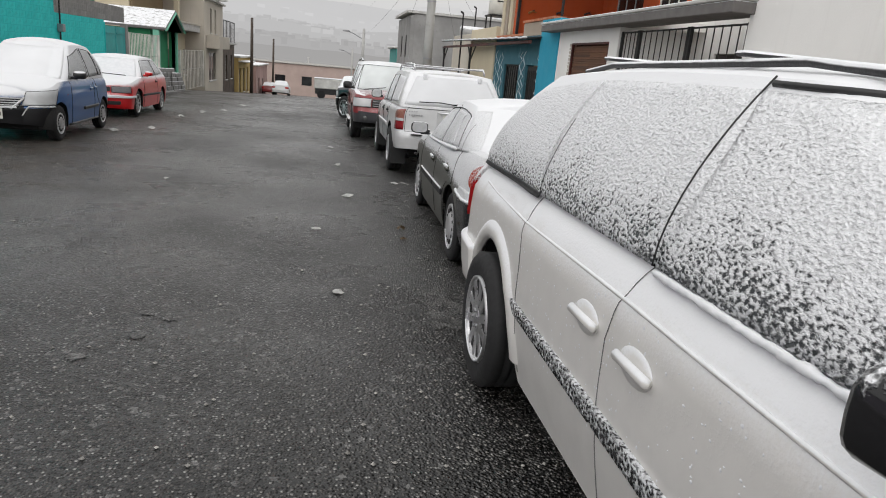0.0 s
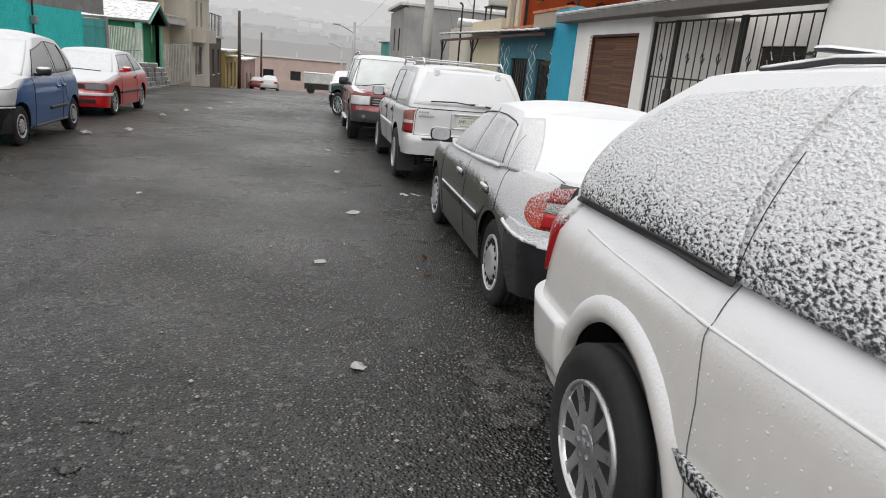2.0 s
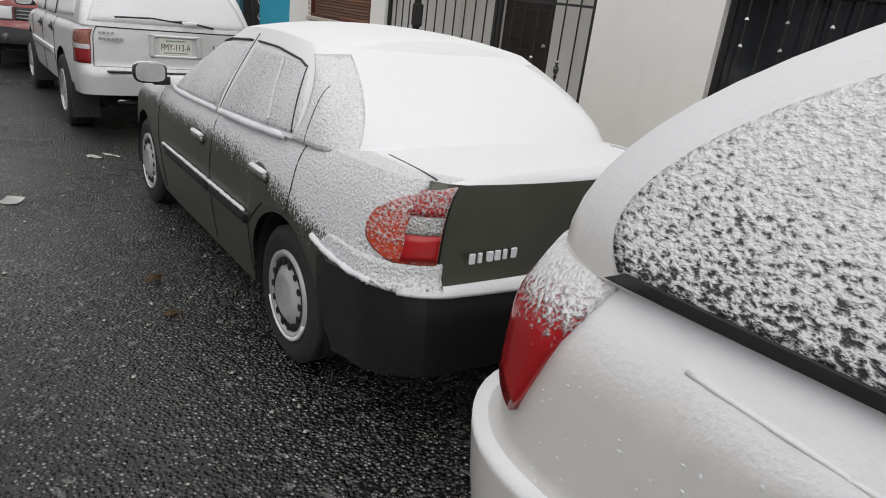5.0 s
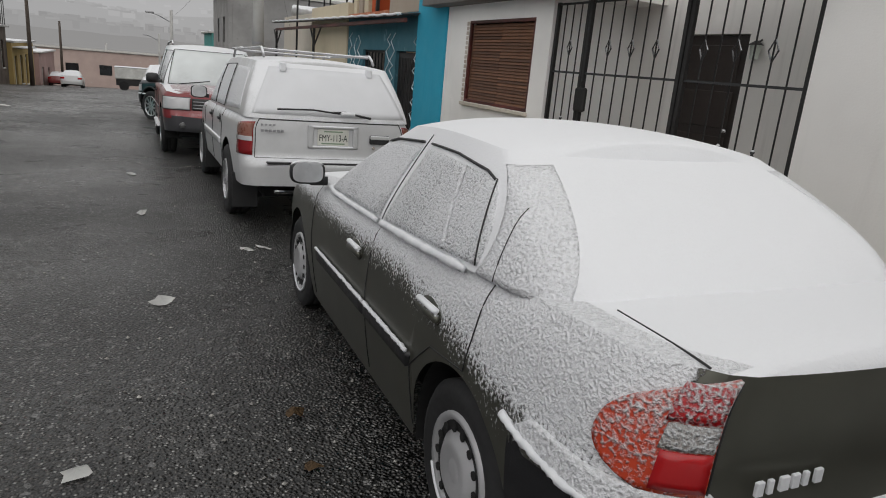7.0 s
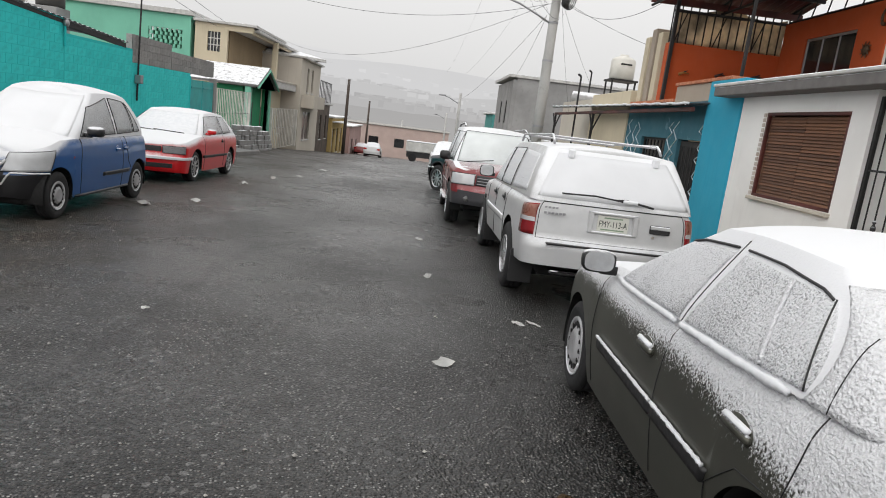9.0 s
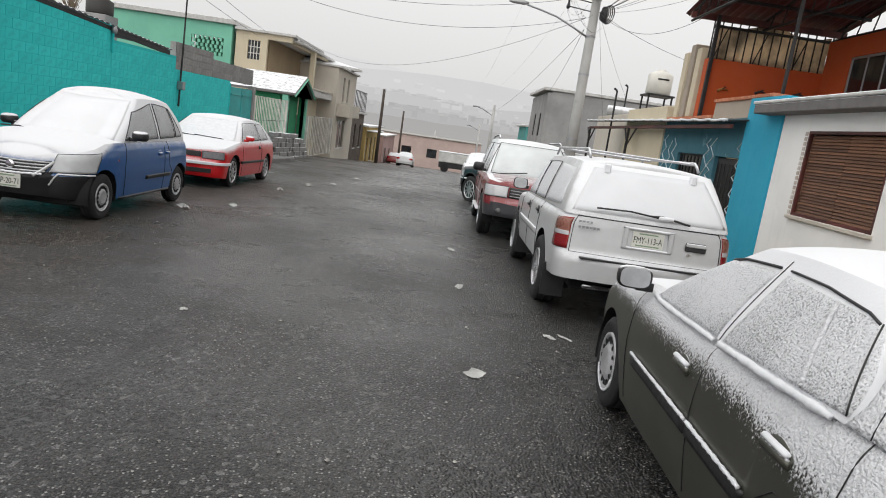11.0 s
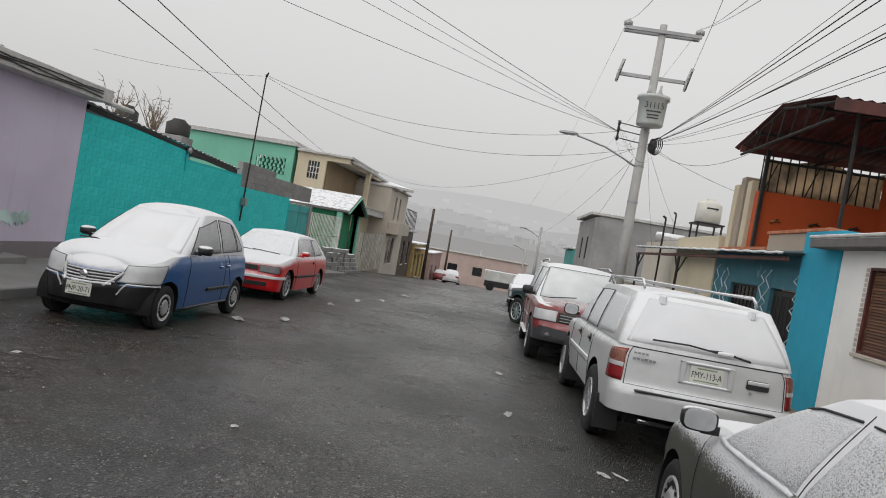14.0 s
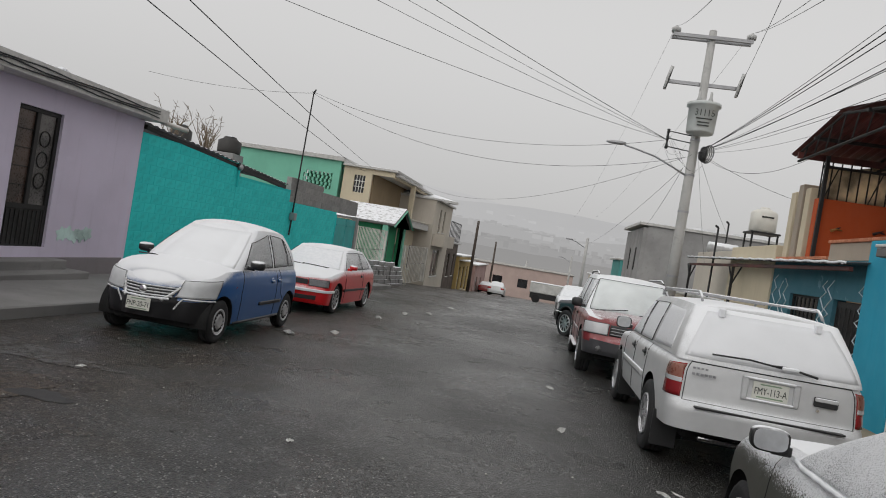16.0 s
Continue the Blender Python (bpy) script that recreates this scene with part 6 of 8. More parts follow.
def window_y(name, x, y0, y1, z0, z1, label, inset=0.06, out=-1, mullions=1, material=None, pane=None):
    """A framed window set in a wall along the street."""
    root = tagged(thing(name, label, "window", Matrix.Translation((x, (y0 + y1) / 2, z0))), kind="structure")
    a, b, h, f = (y0 - y1) / 2, (y1 - y0) / 2, z1 - z0, 0.045
    xi = -out * inset
    mat = material or M_IRON
    for lo, hi in (((a, 0), (b, f)), ((a, h - f), (b, h)), ((a, f), (a + f, h - f)), ((b - f, f), (b, h - f))):
        part("window_frame", box((xi - 0.025, lo[0], lo[1]), (xi + 0.025, hi[0], hi[1]), 0.004), mat, root)
    for i in range(mullions):
        yy = a + (b - a) * (i + 1) / (mullions + 1)
        part("mullion", box((xi - 0.02, yy - 0.018, f), (xi + 0.02, yy + 0.018, h - f), 0.003), mat, root)
    part("pane", box((xi - 0.005, a + f, f), (xi + 0.005, b - f, h - f)), pane or M_GLASS, root, "dark pane")
    return root


# white single-storey house with the barred porch
WX = 4.6
wall_y("wall_1", WX, -12, 7.08, -0.6, 4.6, [(4.02, 5.88, 0.80, 1.70)], M_WHITE, "white painted wall, flaking beside the porch", 0.2, out=-1)
wall_y("wall_2", WX, 10.52, 13.42, -0.6, 2.3, [(10.88, 12.66, 0.94, 2.07)], M_WHITE, "white painted house wall", 0.2, out=-1)
wall_y("wall_3", WX + 1.2, 7.0, 10.6, -0.6, 2.9, [(8.75, 9.65, -0.05, 1.98)], M_PORCH, "grey porch wall in shade", 0.15, out=-1)
for i, (ya, yb) in enumerate(((6.9, 7.08), (10.52, 10.70))):
    slab("wall_4" if i == 0 else "wall_5", (WX + 0.2, ya, -0.6), (WX + 1.2, yb, 2.3), M_WHITE, "white porch side wall", category="wall")
slab("floor", (WX, 7.08, -0.5), (WX + 1.2, 10.52, 0.0), M_CONCRETE, "concrete porch floor", category="floor")
slab("ceiling", (WX + 0.2, 10.0, 2.3), (WX + 2.4, 13.42, 2.42), M_PORCH, "concrete porch ceiling", category="ceiling", bevel=0)
slab("roof_1", (WX - 0.28, 7.0, 2.29), (WX + 0.2, 13.85, 2.42), M_FASCIA, "dark roof edge of the white house with snow")
slab("roof_2", (WX - 0.30, 6.98, 2.424), (WX + 0.55, 13.87, 2.47), M_LEDGE, "snowy roof of the white house")
root = tagged(thing("door_1", "dark brown metal house door behind the porch bars", "door", Matrix.Translation((WX + 1.22, 9.2, 0))), kind="structure")
part("door_leaf", box((0, -0.44, -0.04), (0.05, 0.44, 1.97), 0.01), plain("dark_brown_door", (0.022, 0.014, 0.012), 0.5), root)
for i in range(4):
    part("door_panel", box((-0.012, -0.36, 0.08 + i * 0.47), (0, 0.36, 0.46 + i * 0.47), 0.006), plain("dark_brown_panel", (0.026, 0.017, 0.014), 0.5), root)
part("knob", lathe([(-0.05, 0.02), (-0.02, 0.028), (0, 0.012)], 12, at=(0, -0.36, 1.0)), M_CHROME, root, "metal knob", True)
bars_gate("porch_gate", WX + 0.05, 7.12, 8.37, 0.0, 2.22, 7, M_IRON, "black wrought-iron porch grille with snow on its collars", "gate", 1.46, True)
bars_gate("porch_gate", WX + 0.05, 8.43, 9.85, 0.0, 2.22, 8, M_IRON, "black wrought-iron porch grille with snow on its collars", "gate", 1.46, True)
bars_gate("porch_gate", WX + 0.05, 9.90, 10.48, 0.0, 2.22, 4, M_IRON, "narrow black wrought-iron gate with a lock box", "gate", 1.46, True)
t = thing("lock_box", "black iron lock box on the porch gate", "lock", Matrix.Translation((WX + 0.02, 9.82, 1.05)))
part("case", box((-0.03, -0.09, 0), (0.03, 0.09, 0.26), 0.02), M_IRON, t)
part("crest", tube([(0, 0, 0.25), (0, 0.02, 0.31), (0, 0, 0.34)], 0.012, 6), M_IRON, t)
t = thing("wall_lantern", "black wall lantern with a milky pane", "lamp", Matrix.Translation((WX + 1.13, 8.6, 1.78)))
part("cap", lathe([(0.13, 0.01), (0.09, 0.07), (0.085, 0.07)], 8, "z"), M_IRON, t)
part("pane", lathe([(-0.05, 0.04), (0.085, 0.055)], 6, "z"), plain("milky_glass", (0.5, 0.55, 0.5), 0.3), t, "milky glass")
part("arm", tube([(0, 0, 0.1), (0.07, 0, 0.14)], 0.01, 6), M_IRON, t)

# window with its brown slatted blind and small tiles down one side
root = tagged(thing("window_1", "window closed by a brown slatted blind", "window", Matrix.Translation((WX, 11.77, 0.94))), kind="structure")
for lo, hi in (((-0.89, 0), (0.89, 0.04)), ((-0.89, 1.09), (0.89, 1.13)), ((-0.89, 0.04), (-0.85, 1.09)), ((0.85, 0.04), (0.89, 1.09))):
    part("window_frame", box((0.0, lo[0], lo[1]), (0.05, hi[0], hi[1]), 0.004), M_WOODRED, root)
slat_me = None
for side in (-0.423, 0.423):
    for i in range(26):
        zz = 0.06 + i * 0.04
        bm = box((-0.004, -0.420, -0.022), (0.004, 0.420, 0.022), 0, Matrix.Rotation(radians(28), 4, "Y"))
        if slat_me is None:
            first = part("slat", bm, M_BLIND, root)
            slat_me = first.data
            first.location = (0.05, side, zz)
        else:
            bm.free()
            ob = new("slat", slat_me)
            ob.parent = root
            ob.location = (0.05, side, zz)
part("backing", box((0.09, -0.87, 0), (0.11, 0.87, 1.13)), M_DARK, root)
for i in range(17):
    part("edge_tile", box((-0.012, 0.90, 0.01 + i * 0.066), (0.03, 0.96, 0.062 + i * 0.066), 0.003), varied("edge_tile_glaze", (0.45, 0.38, 0.32), (0.6, 0.55, 0.5)), root)
part("window_sill", box((-0.06, -0.92, -0.05), (0.06, 0.92, -0.003), 0.008), M_PALE, root, "rendered sill")

# big barred window by the saloon
root = window_y("window_2", WX, 4.02, 5.88, 0.80, 1.70, "dark window behind an iron grille", 0.1, mullions=2)
for i in range(13):
    yy = -0.88 + i * 0.147
    part("grille_rod", tube([(0.0, yy, 0.02), (0.0, yy, 0.88)], 0.007, 6), M_IRON, root)
    if i % 2:
        for zz in (0.2, 0.5, 0.68):
            part("snow_knot", lathe([(zz - 0.02, 0.006), (zz, 0.016), (zz + 0.02, 0.006)], 8, "z", at=(0, yy, 0)), M_RAIL, root, "iron knot with snow")
for zz in (0.03, 0.87):
    part("grille_rail", box((-0.01, -0.92, zz - 0.012), (0.01, 0.92, zz + 0.012)), M_IRON, root)

# blue corner, teal shop front, its tan parapet with brick coping and the sheet canopy
slab("wall_6", (WX - 0.03, 13.424, -0.7), (WX + 0.6, 14.60, 2.58), M_BLUE, "bright blue painted corner wall", category="wall")
wall_y("wall_7", WX + 0.04, 14.60, 18.9, -0.9, 2.3, [(14.75, 15.75, -0.7, 1.62), (16.35, 17.75, -0.1, 1.62)], M_TEAL, "weathered teal wall with white scribbled lines", 0.2, out=-1)
zig = plain("white_scribble", (0.55, 0.62, 0.65), 0.8)
rnd = random.Random(5)
for y0, ya in ((14.68, -1), (15.88, 1), (16.12, 1), (17.95, 1), (18.25, 1), (18.6, 1)):
    zz, k, pts = -0.3, 0, []
    while zz < 2.0:
        pts.append((WX + 0.034, y0 + (0.16 if k % 2 else -0.04) + rnd.uniform(-0.03, 0.03), zz))
        zz += rnd.uniform(0.08, 0.2)
        k += 1
    tagged(part("trim", tube(pts, 0.011, 5), zig, None, "white zigzag painted line"), "white zigzag line painted on the teal wall", "paint", kind="structure")
root = tagged(thing("door_2", "black iron door in the teal wall", "door", Matrix.Translation((WX + 0.1, 15.25, -0.65))), kind="structure")
part("door_leaf", box((0, -0.48, 0), (0.05, 0.48, 2.25), 0.01), M_IRON, root)
for i in range(6):
    part("rod", tube([(-0.02, -0.4 + i * 0.16, 0.1), (-0.02, -0.4 + i * 0.16, 2.15)], 0.01, 6), M_IRON, root)
window_y("window_3", WX + 0.04, 16.35, 17.75, -0.1, 1.62, "black barred window in the teal wall", 0.08, mullions=6)
slab("wall_8", (WX + 0.02, 14.604, 2.28), (WX + 0.3, 16.2, 2.58), M_TAN, "tan parapet over the shop front", category="wall")
cop = tagged(thing("coping", "terracotta brick coping on the tan parapet", "coping", Matrix.Translation((WX + 0.12, 13.9, 2.584))), kind="structure")
for i in range(34):
    part("brick", box((-0.14, i * 0.068, 0), (0.14, i * 0.068 + 0.058, 0.055), 0.006), M_TERRA, cop)
cop = tagged(thing("coping", "terracotta brick coping above the canopy", "coping", Matrix.Translation((WX + 0.14, 16.25, 2.302))), kind="structure")
for i in range(36):
    part("brick", box((-0.14, i * 0.072, 0), (0.14, i * 0.072 + 0.062, 0.055), 0.006), M_TERRA, cop)
can = thing("canopy", "rusty sheet-metal canopy with snow on it, on thin posts", "canopy", Matrix.Translation((WX - 0.1, 14.5, 2.16)))
rows = []
for i in range(171):
    yy = i * 0.0675
    w = 0.018 * math.cos(i * 1.6)
    rows.append([(-0.28, yy, 0.02 + w + 0.012 * yy), (0.55, yy, 0.13 + w + 0.012 * yy)])
bm, _ = grid_mesh(rows)
bmesh.ops.recalc_face_normals(bm, faces=bm.faces)
bmesh.ops.solidify(bm, geom=bm.faces[:], thickness=0.012)
part("corrugated_sheet", bm, M_SHEET, can, "corrugated sheet under snow")
part("snow_edge", tube([(-0.28, i * 0.2, 0.03 + 0.0025 * i + 0.01 * math.sin(i * 1.9)) for i in range(58)], 0.022, 6), M_SNOW, can, "uneven snow along the sheet's edge", True)
part("beam", box((-0.2, 0.05, -0.09), (-0.14, 11.4, -0.02), 0.005), M_WOODRED, can, "rusty steel beam")
for yy in (6.4, 11.3):
    part("post", box((-0.2, yy - 0.03, -3.0), (-0.14, yy + 0.03, -0.02), 0.004), M_IRON, can, "black steel post")
    part("brace", tube([(-0.17, yy, -0.55), (-0.17, yy - 0.75, -0.05)], 0.022, 6), M_IRON, can)
    part("brace", tube([(-0.17, yy, -0.45), (-0.17, yy + 0.4, -0.05)], 0.022, 6), M_IRON, can)

# orange upper storey: street end with railing and tarpaulin, set-back front, red sheet roof
slab("wall_9", (WX + 0.1, 17.3, 2.3), (7.2, 17.5, 3.52), M_ORANGE, "orange painted balcony wall", category="wall")
wall_y("wall_10", 7.0, 11.6, 17.3, 2.47, 4.13, [(14.95, 16.45, 2.95, 3.76), (13.0, 14.2, 2.95, 3.76)], M_ORANGE, "orange upper-storey wall", 0.18, out=-1)
slab("floor_2", (WX + 0.3, 13.9, 2.2), (7.2, 17.3, 2.30), M_GREYDARK, "balcony floor slab", category="floor")
window_y("window_4", 7.0, 14.95, 16.45, 2.95, 3.76, "upper window with white bars in the orange wall", 0.05, mullions=2, material=M_STEEL)
window_y("window_5", 7.0, 13.0, 14.2, 2.95, 3.76, "upper window with white bars in the orange wall", 0.05, mullions=2, material=M_WHITEIRON)
slab("wall_11", (7.0, 7.0, 2.47), (7.2, 11.6, 4.6), M_TAN, "tan upper wall", category="wall")
t = thing("balcony_railing", "black balcony railing with a dirty tarpaulin behind it", "railing", Matrix.Translation((WX + 0.1, 17.36, 3.52)))
for i in range(15):
    part("bar", box((i * 0.17, -0.012, 0), (i * 0.17 + 0.02, 0.012, 0.82)), M_IRON, t)
part("rail", box((0, -0.02, 0.6), (2.45, 0.02, 0.65)), M_IRON, t)
for k in range(3):
    part("brace", tube([(0.1 + k * 0.8, 0, 0.0), (0.3 + k * 0.8, 0, 0.62)], 0.012, 6), M_IRON, t)
tarp = [[(0.06 + i * 0.08, 0.08 + 0.03 * math.sin(i * 1.7 + j), 0.0 + j * 0.118 - (0.06 * math.sin(i * 0.33) if j == 6 else 0)) for i in range(30)] for j in range(7)]
bm, _ = grid_mesh(tarp)
bmesh.ops.solidify(bm, geom=bm.faces[:], thickness=0.004)
part("tarpaulin", bm, M_TARP, t, "stained tan tarpaulin", True)
t = thing("corner_post", "black steel roof post on the balcony corner", "post", Matrix.Translation((WX + 0.12, 17.2, 2.3)))
part("shaft", box((-0.035, -0.035, 0), (0.035, 0.035, 2.02), 0.006), M_IRON, t)
t = thing("corner_post", "black steel roof post on the balcony edge", "post", Matrix.Translation((WX + 0.25, 14.2, 2.64)))
part("shaft", box((-0.024, -0.024, 0), (0.024, 0.024, 1.93), 0.006), M_IRON, t)
roof = thing("sheet_roof", "dark red corrugated roof on steel trusses over the balcony", "roof", Matrix.Translation((WX - 0.38, 17.75, 4.36)))
rows = []
for i in range(76):
    xx = i * 0.042
    w = 0.022 * math.cos(i * 1.55)
    rows.append([(xx, -0.0, w), (xx, -1.1, 0.22 + w), (xx, -2.15, 0.44 + w), (xx, -3.1, 0.30 + w), (xx, -4.1, 0.14 + w)])
bm, _ = grid_mesh(rows)
bmesh.ops.solidify(bm, geom=bm.faces[:], thickness=0.012)
part("corrugated_sheet", bm, M_WOODRED, roof, "dark red corrugated sheet")
part("fascia", box((0.0, -0.42, -0.12), (3.1, -0.36, -0.0), 0.004), M_WOODRED, roof, "dark red end beam")
for xx in (0.06, 1.5, 2.92):
    part("truss", tube([(xx, -0.3, -0.16), (xx, -4.0, -0.16)], 0.026, 6), M_IRON, roof)
    part("truss", tube([(xx, -0.3, 0.0), (xx, -2.15, 0.38), (xx, -4.0, 0.09)], 0.026, 6), M_IRON, roof)
    for k in range(7):
        yw = -0.7 - k * 0.5
        part("web", tube([(xx, yw + 0.15, -0.16), (xx, yw, 0.05 + 0.33 * (1 - abs(yw + 2.15) / 1.85))], 0.014, 5), M_IRON, roof)
part("fascia", box((0.0, -4.14, -0.06), (3.1, -4.10, 0.12), 0.004), M_WOODRED, roof, "dark red eave board")
for yy, zz in ((-1.1, 0.17), (-3.1, 0.25)):
    part("purlin", box((0.0, yy - 0.03, zz - 0.06), (3.1, yy + 0.03, zz), 0.004), M_IRON, roof)
for k in range(3):
    t = thing("wall_ornament", "small dark metal bird ornament on the orange wall", "ornament", Matrix.Translation((WX + 0.5 + k * 0.75, 17.27, 2.95 + 0.05 * k)))
    part("body", tube([(-0.1, 0, -0.03), (0, 0, 0.02), (0.1, 0, 0)], 0.03, 8, 0.012), plain("ornament_%d" % k, (0.30, 0.14, 0.03) if k == 0 else (0.03, 0.02, 0.02), 0.5), t, smooth=True)
    part("wing", tube([(-0.02, 0, 0.01), (0.06, -0.02, 0.06)], 0.022, 6, 0.006), M_IRON, t, smooth=True)

t = thing("sun_ornament", "small dark metal sun ornament on the orange wall", "ornament", Matrix.Translation((6.97, 14.57, 3.38)))
part("disc", lathe([(-0.03, 0.02), (-0.025, 0.075), (0.0, 0.08)], 16, "x"), plain("dark_bronze", (0.09, 0.055, 0.03), 0.5, 0.4), t, smooth=True)
for k in range(10):
    a = 2 * math.pi * k / 10
    part("ray", tube([(-0.01, 0.08 * math.cos(a), 0.08 * math.sin(a)), (-0.01, 0.14 * math.cos(a + 0.15), 0.14 * math.sin(a + 0.15))], 0.016, 5, 0.004), plain("dark_bronze", (0.09, 0.055, 0.03), 0.5, 0.4), t)
# curved tube stands for a lizard-like wall ornament
t = thing("lizard_ornament", "small crescent-shaped metal piece for a lizard-like ornament on the orange wall", "ornament", Matrix.Translation((6.97, 14.28, 3.86)))
part("crescent", tube([(0, 0.07 * math.cos(a), 0.12 * math.sin(a)) for a in np.linspace(-1.7, 1.7, 14)], 0.03, 6, 0.012), plain("dark_bronze", (0.09, 0.055, 0.03), 0.5, 0.4), t, smooth=True)

# cream neighbour with its pillars, low white wall, grey concrete house, water tank
slab("wall_12", (WX, 18.9, -1.0), (WX + 5, 22.3, 2.62), M_CREAM, "cream plastered house end", category="wall")
for k in range(3):
    slab("trim_%d" % (k + 1), (WX + 0.05 + k * 0.01, 17.6 + k * 0.42, 2.36), (WX + 0.35, 17.86 + k * 0.42, 3.75 + 0.12 * (k % 2)), M_CREAM if k != 1 else M_TAN, "slim plaster pillar beside the balcony", category="pillar")
slab("wall_13", (WX + 0.1, 22.304, -1.2), (WX + 0.3, 30, 1.05), M_PALE, "low white yard wall", category="wall")
slab("trim_4", (WX + 0.02, 22.3, 1.054), (WX + 0.38, 30, 1.16), M_LEDGE, "snow-topped coping of the yard wall", category="coping")
wall_y("wall_14", WX, 40, 47, -2.4, 4.05, [(41.6, 42.3, 1.7, 3.0), (44.0, 44.7, 1.7, 3.0)], M_GREY, "grey concrete house front", 0.2, out=-1)
slab("wall_15", (WX + 0.204, 40, -2.4), (11.6, 40.2, 4.15), M_GREY, "bare grey concrete house end", category="wall")
slab("roof_3", (WX - 0.25, 39.9, 4.16), (11.7, 47.1, 4.32), M_LEDGE, "flat concrete roof with a rim of snow")
window_y("window_6", WX, 41.6, 42.3, 1.7, 3.0, "narrow dark window in the grey front", 0.05)
window_y("window_7", WX, 44.0, 44.7, 1.7, 3.0, "narrow dark window in the grey front", 0.05)
t = thing("water_tank", "cream plastic water tank on a steel stand", "water tank", Matrix.Translation((6.35, 26, 2.7)))
part("tank", lathe([(0.745, 0.36), (0.79, 0.40), (1.36, 0.40), (1.42, 0.36), (1.49, 0.22), (1.51, 0.14), (1.56, 0.14), (1.57, 0.02)], 24, "z"), M_TANK, t, smooth=True)
for dx in (-0.38, 0.38):
    for dy in (-0.38, 0.38):
        part("leg", box((dx - 0.025, dy - 0.025, 0), (dx + 0.025, dy + 0.025, 0.74), 0.003), M_IRON, t)
part("ring", box((-0.45, -0.45, 0.69), (0.45, 0.45, 0.745), 0.005), M_IRON, t)
part("maker_band", box((-0.18, -0.408, 1.2), (0.18, -0.36, 1.25), 0.003), M_IRON, t, "dark printed band")
slab("wall_16", (5.4, 24.5, 1.0), (9.5, 30, 2.7), M_PALE, "pale upper house wall behind the yard", category="wall")
t = thing("gas_tank", "silver gas cylinder lying on the roof under snow", "gas tank", Matrix.Translation((6.0, 29, 2.9)))
part("cylinder", lathe([(-0.55, 0.05), (-0.5, 0.22), (0.5, 0.22), (0.55, 0.05)], 16, "x"), snowed("snowy_silver", (0.4, 0.4, 0.4), 0.2, 0.6, 0.4), t, smooth=True)
part("cradle", box((-0.35, -0.15, -0.24), (0.35, 0.15, -0.16), 0.01), M_IRON, t)

# ---- left side ----
LX = -8.6
wall_y("wall_17", LX, -12, 15.80, -0.6, 2.95, [(12.70, 13.64, 0.31, 2.58)], M_LILAC, "lilac painted house wall", 0.2)
slab("roof_4", (LX - 4, -12, 2.954), (LX + 0.42, 15.95, 3.22), M_LEDGE, "white roof slab edge of the lilac house with snow")
part("plinth", box((LX, 9, -0.35), (LX + 0.03, 15.7, 0.14), 0.006), wall_paint("grey_plinth", (0.23, 0.21, 0.22), 0.4), tagged(thing("baseboard", "grey painted plinth of the lilac house", "plinth"), kind="structure"))
root = tagged(thing("door_3", "dark iron door with bars and a lit pane, lilac house", "door", Matrix.Translation((LX - 0.08, 13.17, 0.31))), kind="structure")
for lo, hi in (((-0.47, 0), (-0.40, 2.27)), ((0.40, 0), (0.47, 2.27)), ((-0.40, 2.2), (0.40, 2.27)), ((-0.04, 0.7), (0.04, 2.2)), ((-0.40, 0.62), (0.40, 0.70))):
    part("door_frame", box((-0.03, lo[0], lo[1]), (0.03, hi[0], hi[1]), 0.005), M_IRON, root)
part("lower_panel", box((-0.02, -0.40, 0), (0.01, 0.40, 0.62)), M_IRON, root, "dark lower panel")
for i in range(9):
    part("rib", box((0.01, -0.37 + i * 0.09, 0.03), (0.022, -0.34 + i * 0.09, 0.6)), M_IRON, root)
part("pane", box((-0.02, -0.40, 0.70), (-0.01, -0.04, 2.2)), plain("brown_pane", (0.07, 0.045, 0.035), 0.3, vary=0.4), root, "brown patterned pane")
part("pane", box((-0.02, 0.04, 0.70), (-0.01, 0.40, 2.2)), plain("grey_pane", (0.13, 0.12, 0.115), 0.3, vary=0.5), root, "grey patterned pane")
for zz in (1.0, 1.3, 1.6, 1.9):
    part("bar", tube([(0.0, -0.40, zz), (0.0, -0.04, zz)], 0.008, 6), M_IRON, root)
for zz in (1.1, 1.45, 1.8):
    part("scroll", tube([(0.0, 0.22 + 0.11 * math.cos(a), zz + 0.13 * math.sin(a)) for a in np.linspace(0, 2 * math.pi, 16)], 0.01, 5), M_IRON, root)
for i, (z1, x1) in enumerate(((-0.02, 0.62), (0.14, 0.32))):
    slab("step_%d" % (i + 1), (LX + 0.035, 10.4 + i * 1.9, -0.35), (LX + x1, 14.05 - i * 0.2, z1), M_SIDEWALK, "worn concrete door step", category="step", bevel=0.02)
sp = plain("pale_green_smear", (0.46, 0.60, 0.57), 0.8, vary=0.3)
t = thing("paint_patch", "pale green graffiti smear low on the lilac wall", "graffiti", Matrix.Translation((LX + 0.004, 14.3, 0.55)))
